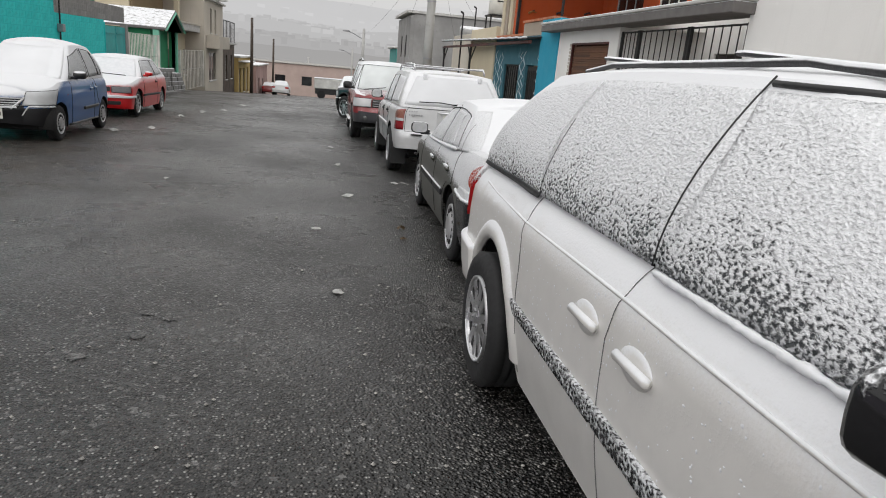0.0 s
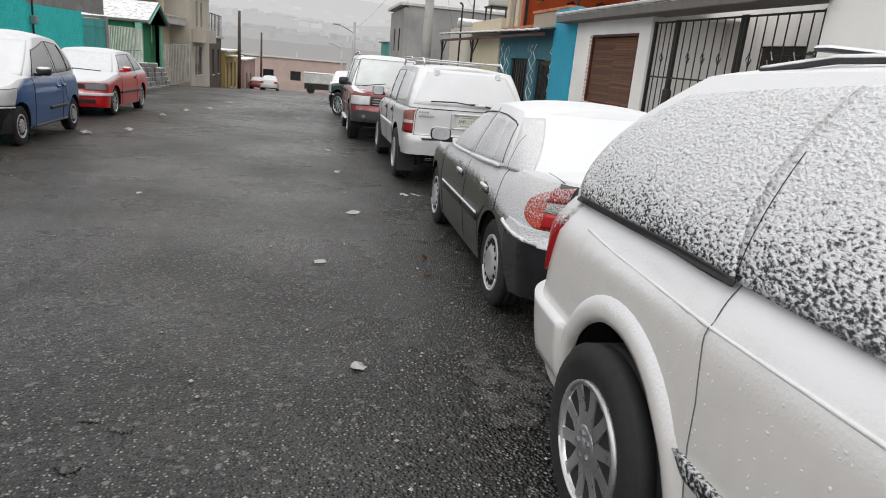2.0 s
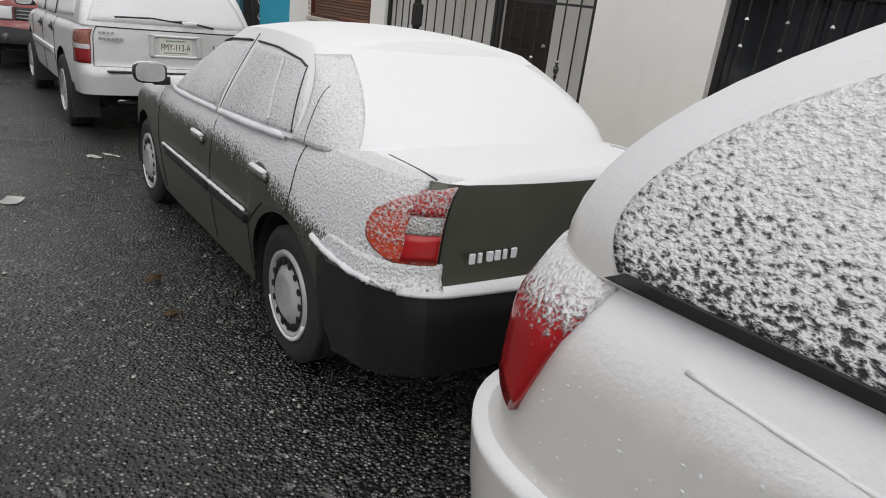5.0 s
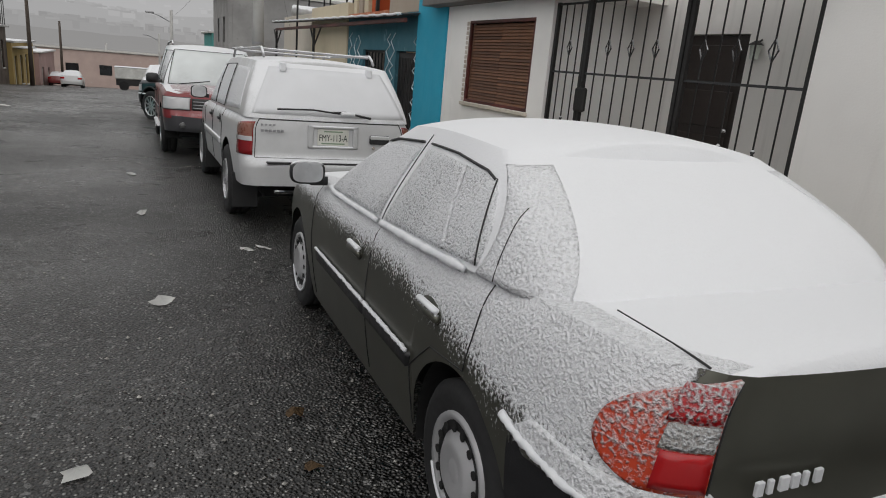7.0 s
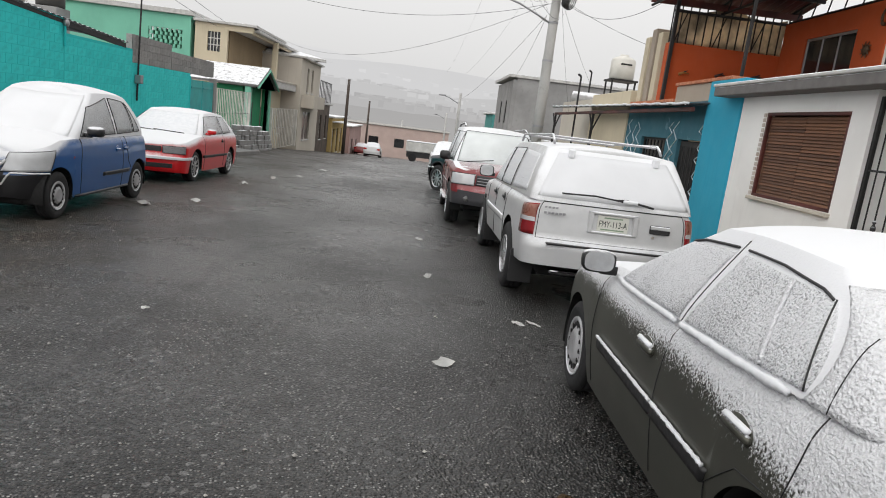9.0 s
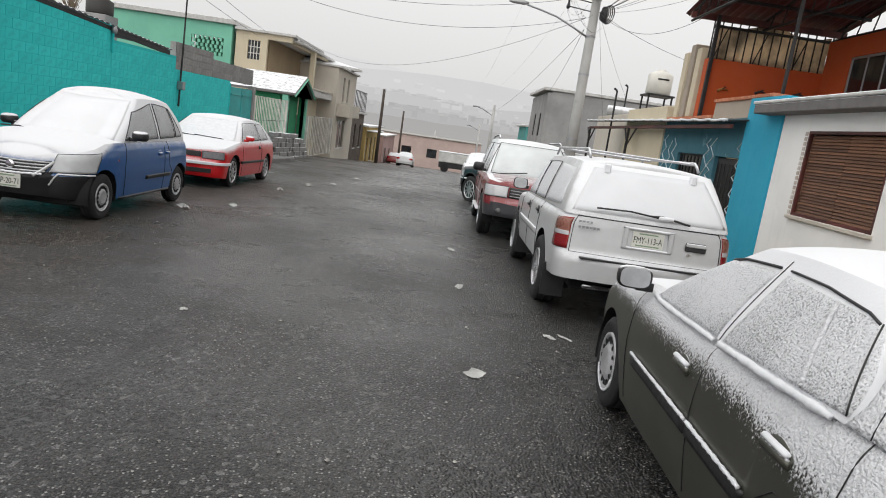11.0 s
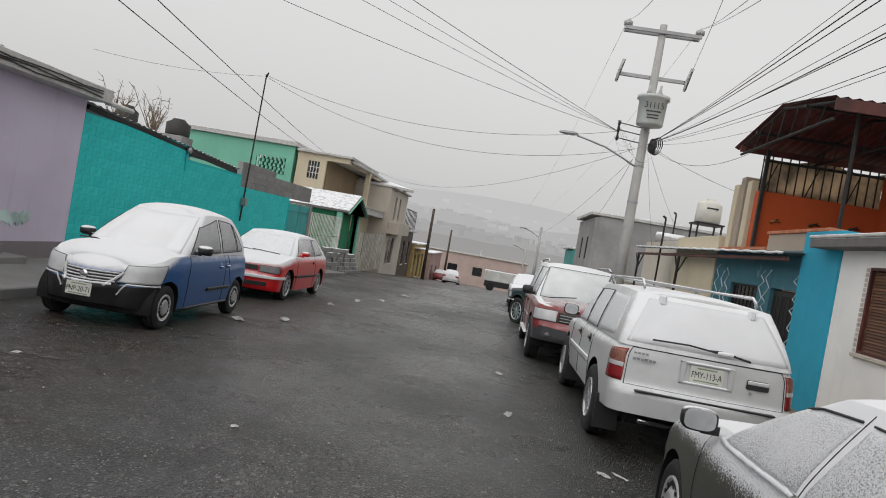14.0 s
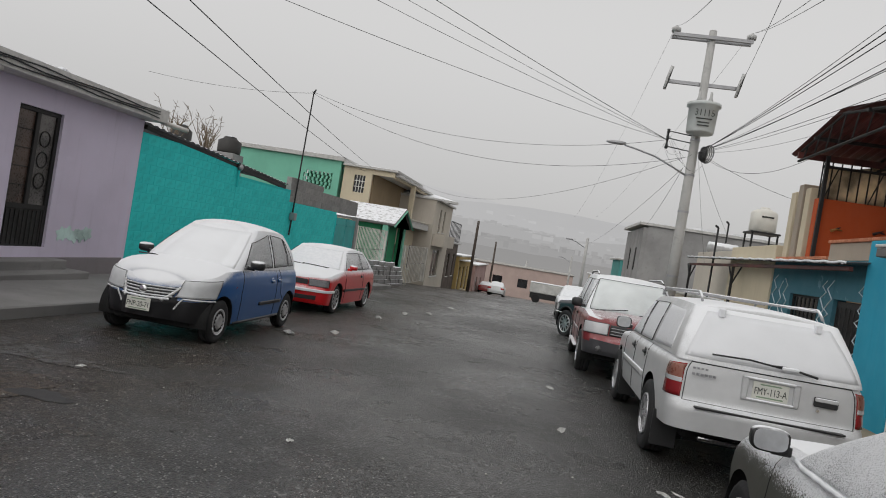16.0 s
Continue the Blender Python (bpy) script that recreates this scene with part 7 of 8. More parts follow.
for k in range(5):
    bm = bmesh.new()
    hub = (-0.32 + k * 0.16, 0.03 * math.sin(k * 2))
    ring = []
    for i in range(18):
        a = 2 * math.pi * i / 18
        r = 0.14 * (0.8 + 0.2 * math.sin(5 * a + k))
        ring.append((hub[0] + r * math.cos(a), hub[1] + r * math.sin(a)))
    top_ = [bm.verts.new((0.004 + 0.003 * k, y_, z_)) for y_, z_ in ring]
    low_ = [bm.verts.new((0.0, hub[0] + (y_ - hub[0]) * 1.05, hub[1] + (z_ - hub[1]) * 1.05)) for y_, z_ in ring]
    mid_ = bm.verts.new((0.004 + 0.003 * k, *hub))
    for i in range(18):
        bm.faces.new((mid_, top_[i], top_[(i + 1) % 18]))
        bm.faces.new((top_[i], low_[i], low_[(i + 1) % 18], top_[(i + 1) % 18]))
    bmesh.ops.recalc_face_normals(bm, faces=bm.faces)
    if sum(f_.normal.x for f_ in bm.faces) < 0:
        bmesh.ops.reverse_faces(bm, faces=bm.faces)
    part("smear", bm, sp, t)
# cables and a pipe on the roof edge
for k in range(3):
    pts = [(LX + 0.44, 9 + i * 0.6, 3.16 - 0.02 * k - 0.05 * abs(math.sin(i * 1.1 + k)) - 0.03 * k) for i in range(12)]
    t = thing("cable", "dark cable slung along the roof edge", "cable", Matrix.Translation((0, 0, 0)))
    part("strand", tube(pts, 0.012, 5), M_WIRE, t, smooth=True)
t = thing("drain_pipe", "white plastic spout under the roof edge", "pipe", Matrix.Translation((LX + 0.3, 15.95, 2.98)))
part("pipe", lathe([(0, 0.05), (0.9, 0.05), (0.9, 0.042), (0.0, 0.042)], 14, "y"), plain("pvc", (0.6, 0.58, 0.54), 0.4), t, smooth=True)
t = thing("drain_pipe", "white plastic spout at the roof's end", "pipe", Matrix.Translation((LX + 0.35, 11.2, 2.93)))
part("pipe", lathe([(0, 0.04), (0.7, 0.04), (0.7, 0.033), (0.0, 0.033)], 14, "y"), plain("pvc_grey", (0.5, 0.49, 0.47), 0.4), t, smooth=True)

# turquoise block wall: backing now, its blocks at the end of the file
slab("wall_18", (LX - 0.2, 15.80, -0.7), (LX - 0.005, 20.05, 2.72), M_TURQ, "turquoise painted block wall", category="wall", bevel=0)
slab("wall_19", (LX - 0.2, 20.05, -0.8), (LX - 0.005, 23.75, 2.36), M_TURQ, "turquoise painted block wall, lower part", category="wall", bevel=0)
slab("wall_20", (LX - 0.2, 23.75, -0.9), (LX - 0.005, 28.6, 1.98), M_TURQ, "low turquoise painted block wall", category="wall", bevel=0)
slab("wall_21", (LX - 0.2, 23.75, 1.984), (LX - 0.03, 26.75, 2.78), M_BLOCK, "bare grey block courses on the turquoise wall", category="wall", bevel=0)
slab("wall_29", (LX - 0.2, 26.75, 1.984), (LX - 0.03, 31.3, 2.58), M_BLOCK, "bare grey block courses, lower step, over the gate", category="wall", bevel=0)
t = thing("sheet_roof", "low corrugated sheet roof behind the turquoise wall", "roof", Matrix.Translation((LX - 0.35, 15.9, 2.93)))
rows = []
for i in range(125):
    yy = i * 0.06
    w = 0.016 * math.cos(i * 1.6)
    zz = -0.055 * yy
    rows.append([(0.42, yy, zz + w - 0.02), (-2.6, yy, zz + 0.22 + w)])
bm, _ = grid_mesh(rows)
bmesh.ops.solidify(bm, geom=bm.faces[:], thickness=0.012)
part("corrugated_sheet", bm, M_SHEET, t)
part("edge_beam", box((0.28, 0, -0.14), (0.36, 4.1, -0.05), 0.006, Matrix.Rotation(-math.atan(0.055), 4, "X")), M_IRON, t)
part("edge_beam", box((0.28, 4.1, -0.18), (0.36, 7.4, -0.05), 0.006, Matrix.Rotation(-math.atan(0.055), 4, "X")), M_IRON, t)
slab("wall_22", (LX - 2.9, 16.0, 0.0), (LX - 2.7, 23.7, 3.0), M_GREY, "shaded back wall of the lean-to", category="wall", bevel=0)
t = thing("electric_meter", "electric meter and pipe on the turquoise wall", "meter", Matrix.Translation((LX + 0.02, 20.0, 2.30)))
part("pipe", tube([(0.02, 0, -0.25), (0.02, 0, 0.35)], 0.03, 8), M_TURQ, t)
part("meter_glass", lathe([(0.0, 0.08), (0.08, 0.08), (0.1, 0.05)], 16, "x", at=(0, 0, 0.28)), M_STEEL, t, smooth=True)
t = thing("service_mast", "thin rusty service mast on the turquoise wall", "mast", Matrix.Translation((LX + 0.05, 24.0, 0.9)))
part("mast", tube([(0, 0, 0), (0.06, 0.05, 4.75)], 0.03, 8, 0.022), M_IRON, t)
part("mast_head", tube([(0.06, 0.05, 4.7), (0.14, 0.0, 4.82)], 0.04, 8, 0.02), M_IRON, t)
part("meter_box", box((-0.05, -0.1, 0.5), (0.14, 0.1, 0.75), 0.02), M_STEEL, t, "grey meter box with snow")
root = tagged(thing("door_4", "turquoise painted metal gate", "gate", Matrix.Translation((LX, 28.62, -0.72))), kind="structure")
for k in range(2):
    part("gate_leaf", box((-0.05, 0.05 + k * 1.35, 0.05), (0.0, 1.35 + k * 1.35, 2.5), 0.01), plain("turquoise_gate_paint", (0.012, 0.33, 0.33), 0.5), root)
    for j in range(3):
        part("rib", box((0.0, 0.12 + k * 1.35, 0.3 + j * 0.95), (0.03, 1.28 + k * 1.35, 0.36 + j * 0.95), 0.005), plain("turquoise_gate_paint", (0.012, 0.30, 0.30), 0.5), root)
slab("trim_5", (LX - 0.2, 28.6, -0.9), (LX + 0.02, 28.66, 1.9), M_TURQ, "gate pillar", category="pillar")
slab("trim_6", (LX - 0.2, 31.34, -0.9), (LX + 0.05, 31.62, 1.95), M_BLOCK, "grey gate pillar", category="pillar")

# green upper house behind, with its pierced-block screen, then the cream house end
def wall_x(name, y, x0, x1, z0, z1, openings, material, label, thick=0.2):
    """A wall across, its face towards the walker at y; openings (x0, x1, z0, z1)."""
    xsw = sorted({x0, x1, *(v for o in openings for v in o[:2])})
    zsw = sorted({z0, z1, *(v for o in openings for v in o[2:])})
    bm_ = bmesh.new()
    for a_, b_ in zip(xsw, xsw[1:]):
        for c_, d_ in zip(zsw, zsw[1:]):
            if not any(o[0] <= a_ and b_ <= o[1] and o[2] <= c_ and d_ <= o[3] for o in openings):
                add_box(bm_, (a_, y, c_), (b_, y + thick, d_))
    bmesh.ops.remove_doubles(bm_, verts=bm_.verts, dist=0.0005)
    return tagged(part(name, bm_, material, None, label), label, "wall", kind="structure")


wall_x("wall_23", 42.0, -20.5, -13.3, 1.0, 5.35, [(-15.6, -13.75, 3.55, 4.55)], M_GREEN, "pale green upper house wall")
slab("roof_5", (-20.6, 41.8, 5.354), (-13.1, 50, 5.62), M_LEDGE, "grey parapet of the green house with snow")
slab("wall_28", (-13.5, 42.204, 1.0), (-13.3, 50, 5.35), M_GREEN, "pale green house side wall", category="wall", bevel=0)
scr = tagged(thing("wall_screen", "pierced green block screen in the green wall", "screen", Matrix.Translation((-15.6, 42.0, 3.55))), kind="structure")
for j in range(5):
    for i in range(7):
        part("block", box((i * 0.265 + 0.02 + 0.08 * (j % 2), 0, j * 0.2 + 0.01), (i * 0.265 + 0.16 + 0.08 * (j % 2), 0.15, j * 0.2 + 0.19), 0.01), M_GREENBLOCK, scr)
# sheet in darkened wall green, painted shade behind the screen's holes
part("backing", box((0, 0.7, 0), (1.85, 0.75, 1.0)), plain("green_painted_shade", (0.05, 0.16, 0.09), 0.9), scr)
wall_x("wall_24", 42.1, -13.1, -9.9, -1.5, 5.15, [(-12.4, -11.7, 3.65, 4.7), (-11.3, -9.9, 2.52, 4.85)], M_CREAM, "cream house end wall with a barred window")
root = tagged(thing("window_8", "dark window with cream bars", "window", Matrix.Translation((-12.05, 42.15, 3.65))), kind="structure")
part("pane", box((-0.35, 0.06, 0), (0.35, 0.08, 1.05)), M_GLASS, root)
for i in range(3):
    part("bar", box((-0.2 + i * 0.18, -0.02, 0), (-0.16 + i * 0.18, 0.02, 1.05)), M_WHITEIRON, root)
for zz in (0.35, 0.7):
    part("bar", box((-0.35, -0.015, zz - 0.02), (0.35, 0.015, zz + 0.02)), M_WHITEIRON, root)
slab("roof_6", (-13.15, 41.9, 5.154), (-9.7, 50, 5.3), M_LEDGE, "cream roof slab with snow")


def house(name, x, y0, y1, z1, depth, material, label, roof_mat=None, windows=(), door=None, storeys=1, base=None, gaps=(), end_z=None):
    """A plain street house: walls on all sides with real openings, a slab roof, windows and a door."""
    out = 1 if x < 0 else -1
    zb = (ground(y1) if base is None else base) - 0.4
    h = thing(name, label, "house", Matrix.Translation((0, 0, 0)))
    holes = [w for w in windows] + list(gaps) + ([door] if door else [])
    wall_y("wall", x, y0, y1, zb, z1, holes, material, "", 0.2, h, out)
    xb = x - out * depth
    part("wall", box((min(x - out * 0.2, xb), y0, zb), (max(x - out * 0.2, xb), y0 + 0.2, z1 if end_z is None else end_z)), material, h)
    part("wall", box((min(x - out * 0.2, xb), y1 - 0.2, zb), (max(x - out * 0.2, xb), y1, z1)), material, h)
    part("roof", box((min(x + out * 0.25, xb), y0 - 0.1, z1 + 0.003), (max(x + out * 0.25, xb), y1 + 0.1, z1 + 0.16), 0.02), roof_mat or M_LEDGE, h, "flat roof slab with snow")
    for w in windows:
        wn_ = part("window", box((x - out * 0.12 - 0.02, w[0], w[2]), (x - out * 0.12 + 0.02, w[1], w[3])), M_GLASS, h, "dark window")
        part("mullion", box((x - out * 0.08 - 0.015, (w[0] + w[1]) / 2 - 0.03, w[2]), (x - out * 0.08 + 0.015, (w[0] + w[1]) / 2 + 0.03, w[3])), M_WHITEIRON, wn_)
        part("sill", box((x + out * 0.02 - 0.06, w[0] - 0.05, w[2] - 0.08), (x + out * 0.02 + 0.06, w[1] + 0.05, w[2] - 0.004), 0.01), M_LEDGE, wn_, "snowy sill")
    if door:
        part("door", box((x - out * 0.1 - 0.03, door[0], door[2]), (x - out * 0.1 + 0.03, door[1], door[3]), 0.01), M_IRON, h, "dark metal door")
    return h


# green porch with the gabled, snow-covered roof
t = thing("porch_house", "emerald green gabled porch house with snow on its roof", "house", Matrix.Translation((LX, 37.2, ground(39) + 0.1)))
part("wall", box((-3.2, 0.4, -0.5), (-0.5, 0.6, 2.95)), M_EMERALD, t)
part("wall", box((-0.7, 0.6, -0.5), (-0.5, 4.2, 2.95)), M_EMERALD, t)
part("wall", box((-0.45, 4.2, -0.5), (-0.1, 4.5, 2.95)), M_EMERALD, t)
part("door", box((-0.5, 1.4, -0.3), (-0.46, 2.4, 2.2), 0.01), M_IRON, t, "dark green door")
part("column", box((-0.3, 0.05, -0.5), (0.0, 0.35, 2.96), 0.01), M_GREEN, t)
part("column", box((-0.3, 4.2, -0.5), (0.0, 4.5, 2.96), 0.01), M_GREEN, t)
for sgn in (0, 1):
    bm = bmesh.new()
    a = 0.0 if sgn == 0 else 4.7
    rows = [[(-3.0, a, 2.98), (0.35, a, 2.98)], [(-3.0, 2.35, 3.94), (0.35, 2.35, 3.94)]]
    grid_mesh(rows, bm=bm)
    bmesh.ops.recalc_face_normals(bm, faces=bm.faces)
    bmesh.ops.solidify(bm, geom=bm.faces[:], thickness=0.12)
    part("roof", bm, snowed("porch_snow_roof", (0.27, 0.26, 0.26), 0.66, 0.98), t, "roof slope under snow")
bm = bmesh.new()
tri = [bm.verts.new(p) for p in ((0.2, 0.1, 2.92), (0.2, 4.6, 2.92), (0.2, 2.35, 3.84))]
bm.faces.new(tri)
bmesh.ops.solidify(bm, geom=bm.faces[:], thickness=0.15)
part("gable", bm, M_EMERALD, t, "green gable")
part("bargeboard", tube([(0.36, 0.0, 2.95), (0.36, 2.35, 3.92), (0.36, 4.7, 2.95)], 0.06, 4), M_GREEN, t)
bars_gate("yard_gate", LX, 31.7, 37.1, ground(34) + 0.1, 1.62, 22, M_WHITEIRON, "white iron yard gate with scrolls", "gate", 0.6, r=0.02, post=0.05)

# stack of grey blocks at the kerb
pile_root = thing("block_pile", "stack of grey concrete blocks with snow between them", "blocks", Matrix.Translation((-7.6, 30.2, ground(33) - 0.05)))
blk_mesh = None
rnd = random.Random(3)
for j in range(6):
    for i in range(15 - j // 2):
        for k in range(2):
            if j == 5 and rnd.random() < 0.5:
                continue
            if blk_mesh is None:
                ob = part("block", box((-0.1, 0, 0), (0.1, 0.40, 0.185), 0.008), snowed("snowy_block", (0.26, 0.255, 0.25), 0.45, 0.9), pile_root)
                blk_mesh = ob.data
            else:
                ob = new("block", blk_mesh)
                ob.parent = pile_root
            ob.location = (k * 0.24 + rnd.uniform(-0.03, 0.03), i * 0.44 + rnd.uniform(-0.04, 0.04), j * 0.2 - 0.03 * i * 0.44 - 0.004)
            ob.rotation_euler.z = rnd.uniform(-0.12, 0.12)

# further houses down the left side
bars_gate("yard_fence", LX, 41.8, 49.2, ground(45) + 0.0, 0.95, 16, M_WHITEIRON, "cream iron yard fence", "fence", -0.2, r=0.03, post=0.12)
bal = house("two_storey_house", -9.9, 42.6, 54.5, 4.95, 6, M_CREAM, "cream two-storey house with a deep balcony and snowy roof", windows=((44.5, 47.5, -0.8, 0.9), (49.5, 52.5, -0.8, 0.9)), base=-1.6, gaps=((42.6, 54.2, 2.52, 4.8),), end_z=2.5)
part("balcony_floor", box((-11.3, 42.81, 2.3), (-10.104, 54.28, 2.46)), M_GREYDARK, bal, "dim balcony floor")
part("balcony_back_wall", box((-11.5, 42.6, 2.51), (-11.3, 54.5, 4.94)), wall_paint("tan_balcony_paint", (0.30, 0.22, 0.13), 0.3), bal, "tan back wall of the balcony")
part("pillar", box((-9.96, 47.2, 2.5), (-9.66, 47.6, 4.94), 0.01), M_CREAM, bal, "balcony pillar")
part("balcony_slab", box((-9.9, 42.6, 2.1), (-8.9, 54.5, 2.5), 0.02), M_LEDGE, bal, "balcony slab with snow")
part("balcony_wall", box((-9.0, 42.6, 2.504), (-8.85, 54.5, 2.62), 0.01), M_PALE, bal)
tw = house("tower_house", LX, 50.3, 58.6, 4.4, 5, M_PALE, "pale narrow house with a hipped snowy roof", windows=((52.6, 53.4, 2.2, 3.9), (54.6, 55.4, 2.2, 3.9), (52, 55, -1.2, 0.8)), base=-2.2)
part("roof", lathe([(4.56, 3.6), (4.75, 3.55), (5.3, 0.4)], 4, "z", at=(LX - 2.6, 54.4, 0)), M_LEDGE, tw, "hipped roof under snow")
part("balcony_box", box((LX, 51, 1.1), (LX + 0.9, 56, 2.0), 0.02), M_PALE, tw, "balcony box")
br = house("brown_house", LX, 58.7, 65.5, 1.5, 5, plain("brown_boards", (0.10, 0.075, 0.06), 0.8, vary=0.3), "dark brown single-storey house with roof railing", windows=((60, 61, -1.4, 0.6), (63, 64, -1.4, 0.6)), base=-2.8)
for i in range(9):
    part("rail_post", box((LX, 58.9 + i * 0.8, 1.66), (LX + 0.05, 58.95 + i * 0.8, 3.4)), M_IRON, br, "roof railing post")
part("rail", box((LX, 58.9, 3.35), (LX + 0.05, 65.4, 3.42)), M_IRON, br, "roof railing with snow")
oc = house("ochre_house", LX + 0.3, 65.6, 78, 0.4, 6, M_OCHRE, "ochre house with tall openings and snowy canopy", windows=((66.5, 68, -2.9, -0.6), (69.5, 71, -2.9, -0.6), (72.5, 74, -3.1, -0.6), (75.5, 76.8, -3.2, -0.7)), base=-3.6)
part("canopy", box((LX + 0.3, 66, 0.0), (LX + 1.3, 72, 0.12), 0.02), M_LEDGE, oc, "snowy canopy")
house("pink_house", LX + 0.5, 80, 94, -0.6, 6, wall_paint("dusty_pink_paint", (0.42, 0.28, 0.26), 0.3), "dusty pink house far down the hill", windows=((82, 84, -4.0, -2.0), (87, 89, -4.2, -2.2)), base=-4.8)
house("teal_house", 5.6, 58, 64, 2.4, 5, wall_paint("sea_green_paint", (0.08, 0.32, 0.30), 0.3), "sea-green house far down the street", windows=((59, 60.5, -0.6, 1.0),), base=-2.6)
house("cream_house", 4.9, 66, 82, 0.6, 6, M_CREAM, "cream house far down the street with a snowy roof", windows=((68, 70, -2.6, -1.0), (74, 76, -2.8, -1.2)), base=-3.8)

# ---- poles and wires ----
PX, PY = 3.24, 22.6
pole = thing("utility_pole", "grey concrete utility pole with transformer and two crossarms", "utility pole", Matrix.Translation((PX, PY, ground(PY))))
GZ = -ground(PY)
part("shaft", tube([(0, 0, -0.3), (0, 0, 4), (0, 0, 8.45 + GZ)], 0.175, 16, 0.10), M_POLE, pole, "tapered concrete shaft", True)
for z, w, sh in ((8.22, 1.06, 0.0), (6.98, 0.97, -0.04)):
    for dy in (-0.12, 0.12) if z > 8 else (0.13,):
        part("crossarm", box((-w + sh, dy - 0.035, z + GZ - 0.05), (w + sh, dy + 0.035, z + GZ + 0.05), 0.006), M_STEEL, pole, "steel crossarm")
for x in (-0.98, 1.02):
    part("insulator", lathe([(8.3 + GZ, 0.03), (8.32 + GZ, 0.12), (8.42 + GZ, 0.13), (8.46 + GZ, 0.07), (8.5 + GZ, 0.02)], 14, "z", at=(x, 0, 0)), plain("grey_porcelain", (0.42, 0.42, 0.41), 0.3), pole, "grey porcelain insulator", True)
for x in (-1.0, 0.9):
    cut = part("fuse_cutout", tube([(x + 0.08, -0.05, 7.35 + GZ), (x, 0.0, 7.0 + GZ), (x - 0.05, -0.05, 6.7 + GZ)], 0.05, 8, 0.04), plain("grey_porcelain", (0.42, 0.42, 0.41), 0.3), pole, "fuse cutout", True)
    part("clip", tube([(x + 0.1, -0.06, 7.32 + GZ), (x - 0.02, -0.1, 6.72 + GZ)], 0.015, 6), M_IRON, cut)
tr = part("transformer", lathe([(5.5 + GZ, 0.34), (5.54 + GZ, 0.36), (6.2 + GZ, 0.38), (6.22 + GZ, 0.44), (6.3 + GZ, 0.44), (6.34 + GZ, 0.30), (6.36 + GZ, 0.02)], 28, "z", at=(0.0, -0.44, 0)), plain("pale_grey_enamel", (0.50, 0.52, 0.51), 0.4), pole, "pale grey transformer drum", True)
letters("31115", 0.24, M_INK, tr, (-0.02, -0.835, 5.98 + GZ), width=0.5)
for zz, ww in ((5.82, 0.4), (5.72, 0.3), (5.64, 0.3)):
    part("print_line", box((-0.02 - ww / 2, -0.82, zz + GZ), (-0.02 + ww / 2, -0.79, zz + 0.03 + GZ)), M_INK, tr, "printed line")
for x in (-0.05, 0.25):
    part("bushing", lathe([(6.34 + GZ, 0.05), (6.42 + GZ, 0.07), (6.5 + GZ, 0.04), (6.65 + GZ, 0.03)], 10, "z", at=(x - 0.1, -0.42, 0)), plain("grey_porcelain", (0.42, 0.42, 0.41), 0.3), tr, "porcelain bushing", True)
rnd = random.Random(9)
for k in range(5):
    part("cable_coil", tube([(0.2 + 0.03 * k + (0.09 + 0.016 * k) * math.cos(a), -0.25 - 0.02 * k, 5.0 + GZ + (0.16 + 0.02 * k) * math.sin(a) + 0.05 * math.cos(a)) for a in np.linspace(0, 2 * math.pi, 18)], 0.016, 5), M_WIRE, pole, "coiled black cable", True)
part("splice_box", lathe([(-0.2, 0.05), (-0.15, 0.09), (0.15, 0.09), (0.2, 0.05)], 12, "z", at=(0.22, -0.28, 5.0 + GZ)), M_BLACK, pole, "black splice case", True)
part("rack", tube([(-0.75, -0.1, 5.6 + GZ), (-0.75, -0.1, 5.05 + GZ)], 0.03, 6), M_IRON, pole, "insulator rack")
for zz in (5.55, 5.35, 5.12):
    part("spool", lathe([(zz - 0.05 + GZ, 0.05), (zz + GZ, 0.035), (zz + 0.05 + GZ, 0.05)], 10, "z", at=(-0.75, -0.1, 0)), M_BLACK, pole, "spool insulator", True)
    part("rack_arm", tube([(-0.75, -0.1, zz + GZ), (0, 0, zz - 0.05 + GZ)], 0.015, 6), M_IRON, pole)
arm = part("lamp_arm", tube([(-0.12, 0, 4.42 + GZ), (-0.5, 0, 4.6 + GZ), (-1.0, 0, 4.82 + GZ), (-1.6, 0, 4.97 + GZ), (-1.85, 0, 5.02 + GZ)], 0.026, 8), M_STEEL, pole, "street lamp arm", True)
part("lamp_head", lathe([(-2.36, 0.02), (-2.25, 0.05), (-1.95, 0.06), (-1.82, 0.03)], 14, "x", at=(0, 0, 5.06 + GZ)), M_STEEL, arm, "street lamp head", True)
for zz in (1.6, 3.4, 4.42, 5.4):
    part("band", lathe([(zz - 0.03 + GZ, 0.178 - 0.008 * zz), (zz + 0.03 + GZ, 0.178 - 0.008 * zz)], 18, "z"), M_STEEL, pole, "steel band")


def wire(a, b, sag, r=0.008, label="thin dark overhead wire against the sky", n=28):
    a, b = Vector(a), Vector(b)
    pts = [a.lerp(b, i / n) - Vector((0, 0, 4 * sag * (i / n) * (1 - i / n))) for i in range(n + 1)]
    t_ = thing("overhead_wire", label, "wire", Matrix.Translation(a), "overhead wires")
    part("strand", tube([p - a for p in pts], r * 0.46, 5), M_WIRE, t_, smooth=True)


def beyond(a, b, k):
    """The place past b on the line from a, k times as far."""
    return tuple(p + (q - p) * k for p, q in zip(a, b))


rack = (PX - 0.75, PY - 0.1, 5.3)
hub = (PX + 0.1, PY - 0.2, 5.05)
top_l, top_r = (PX - 0.98, PY, 8.5), (PX + 1.02, PY, 8.5)
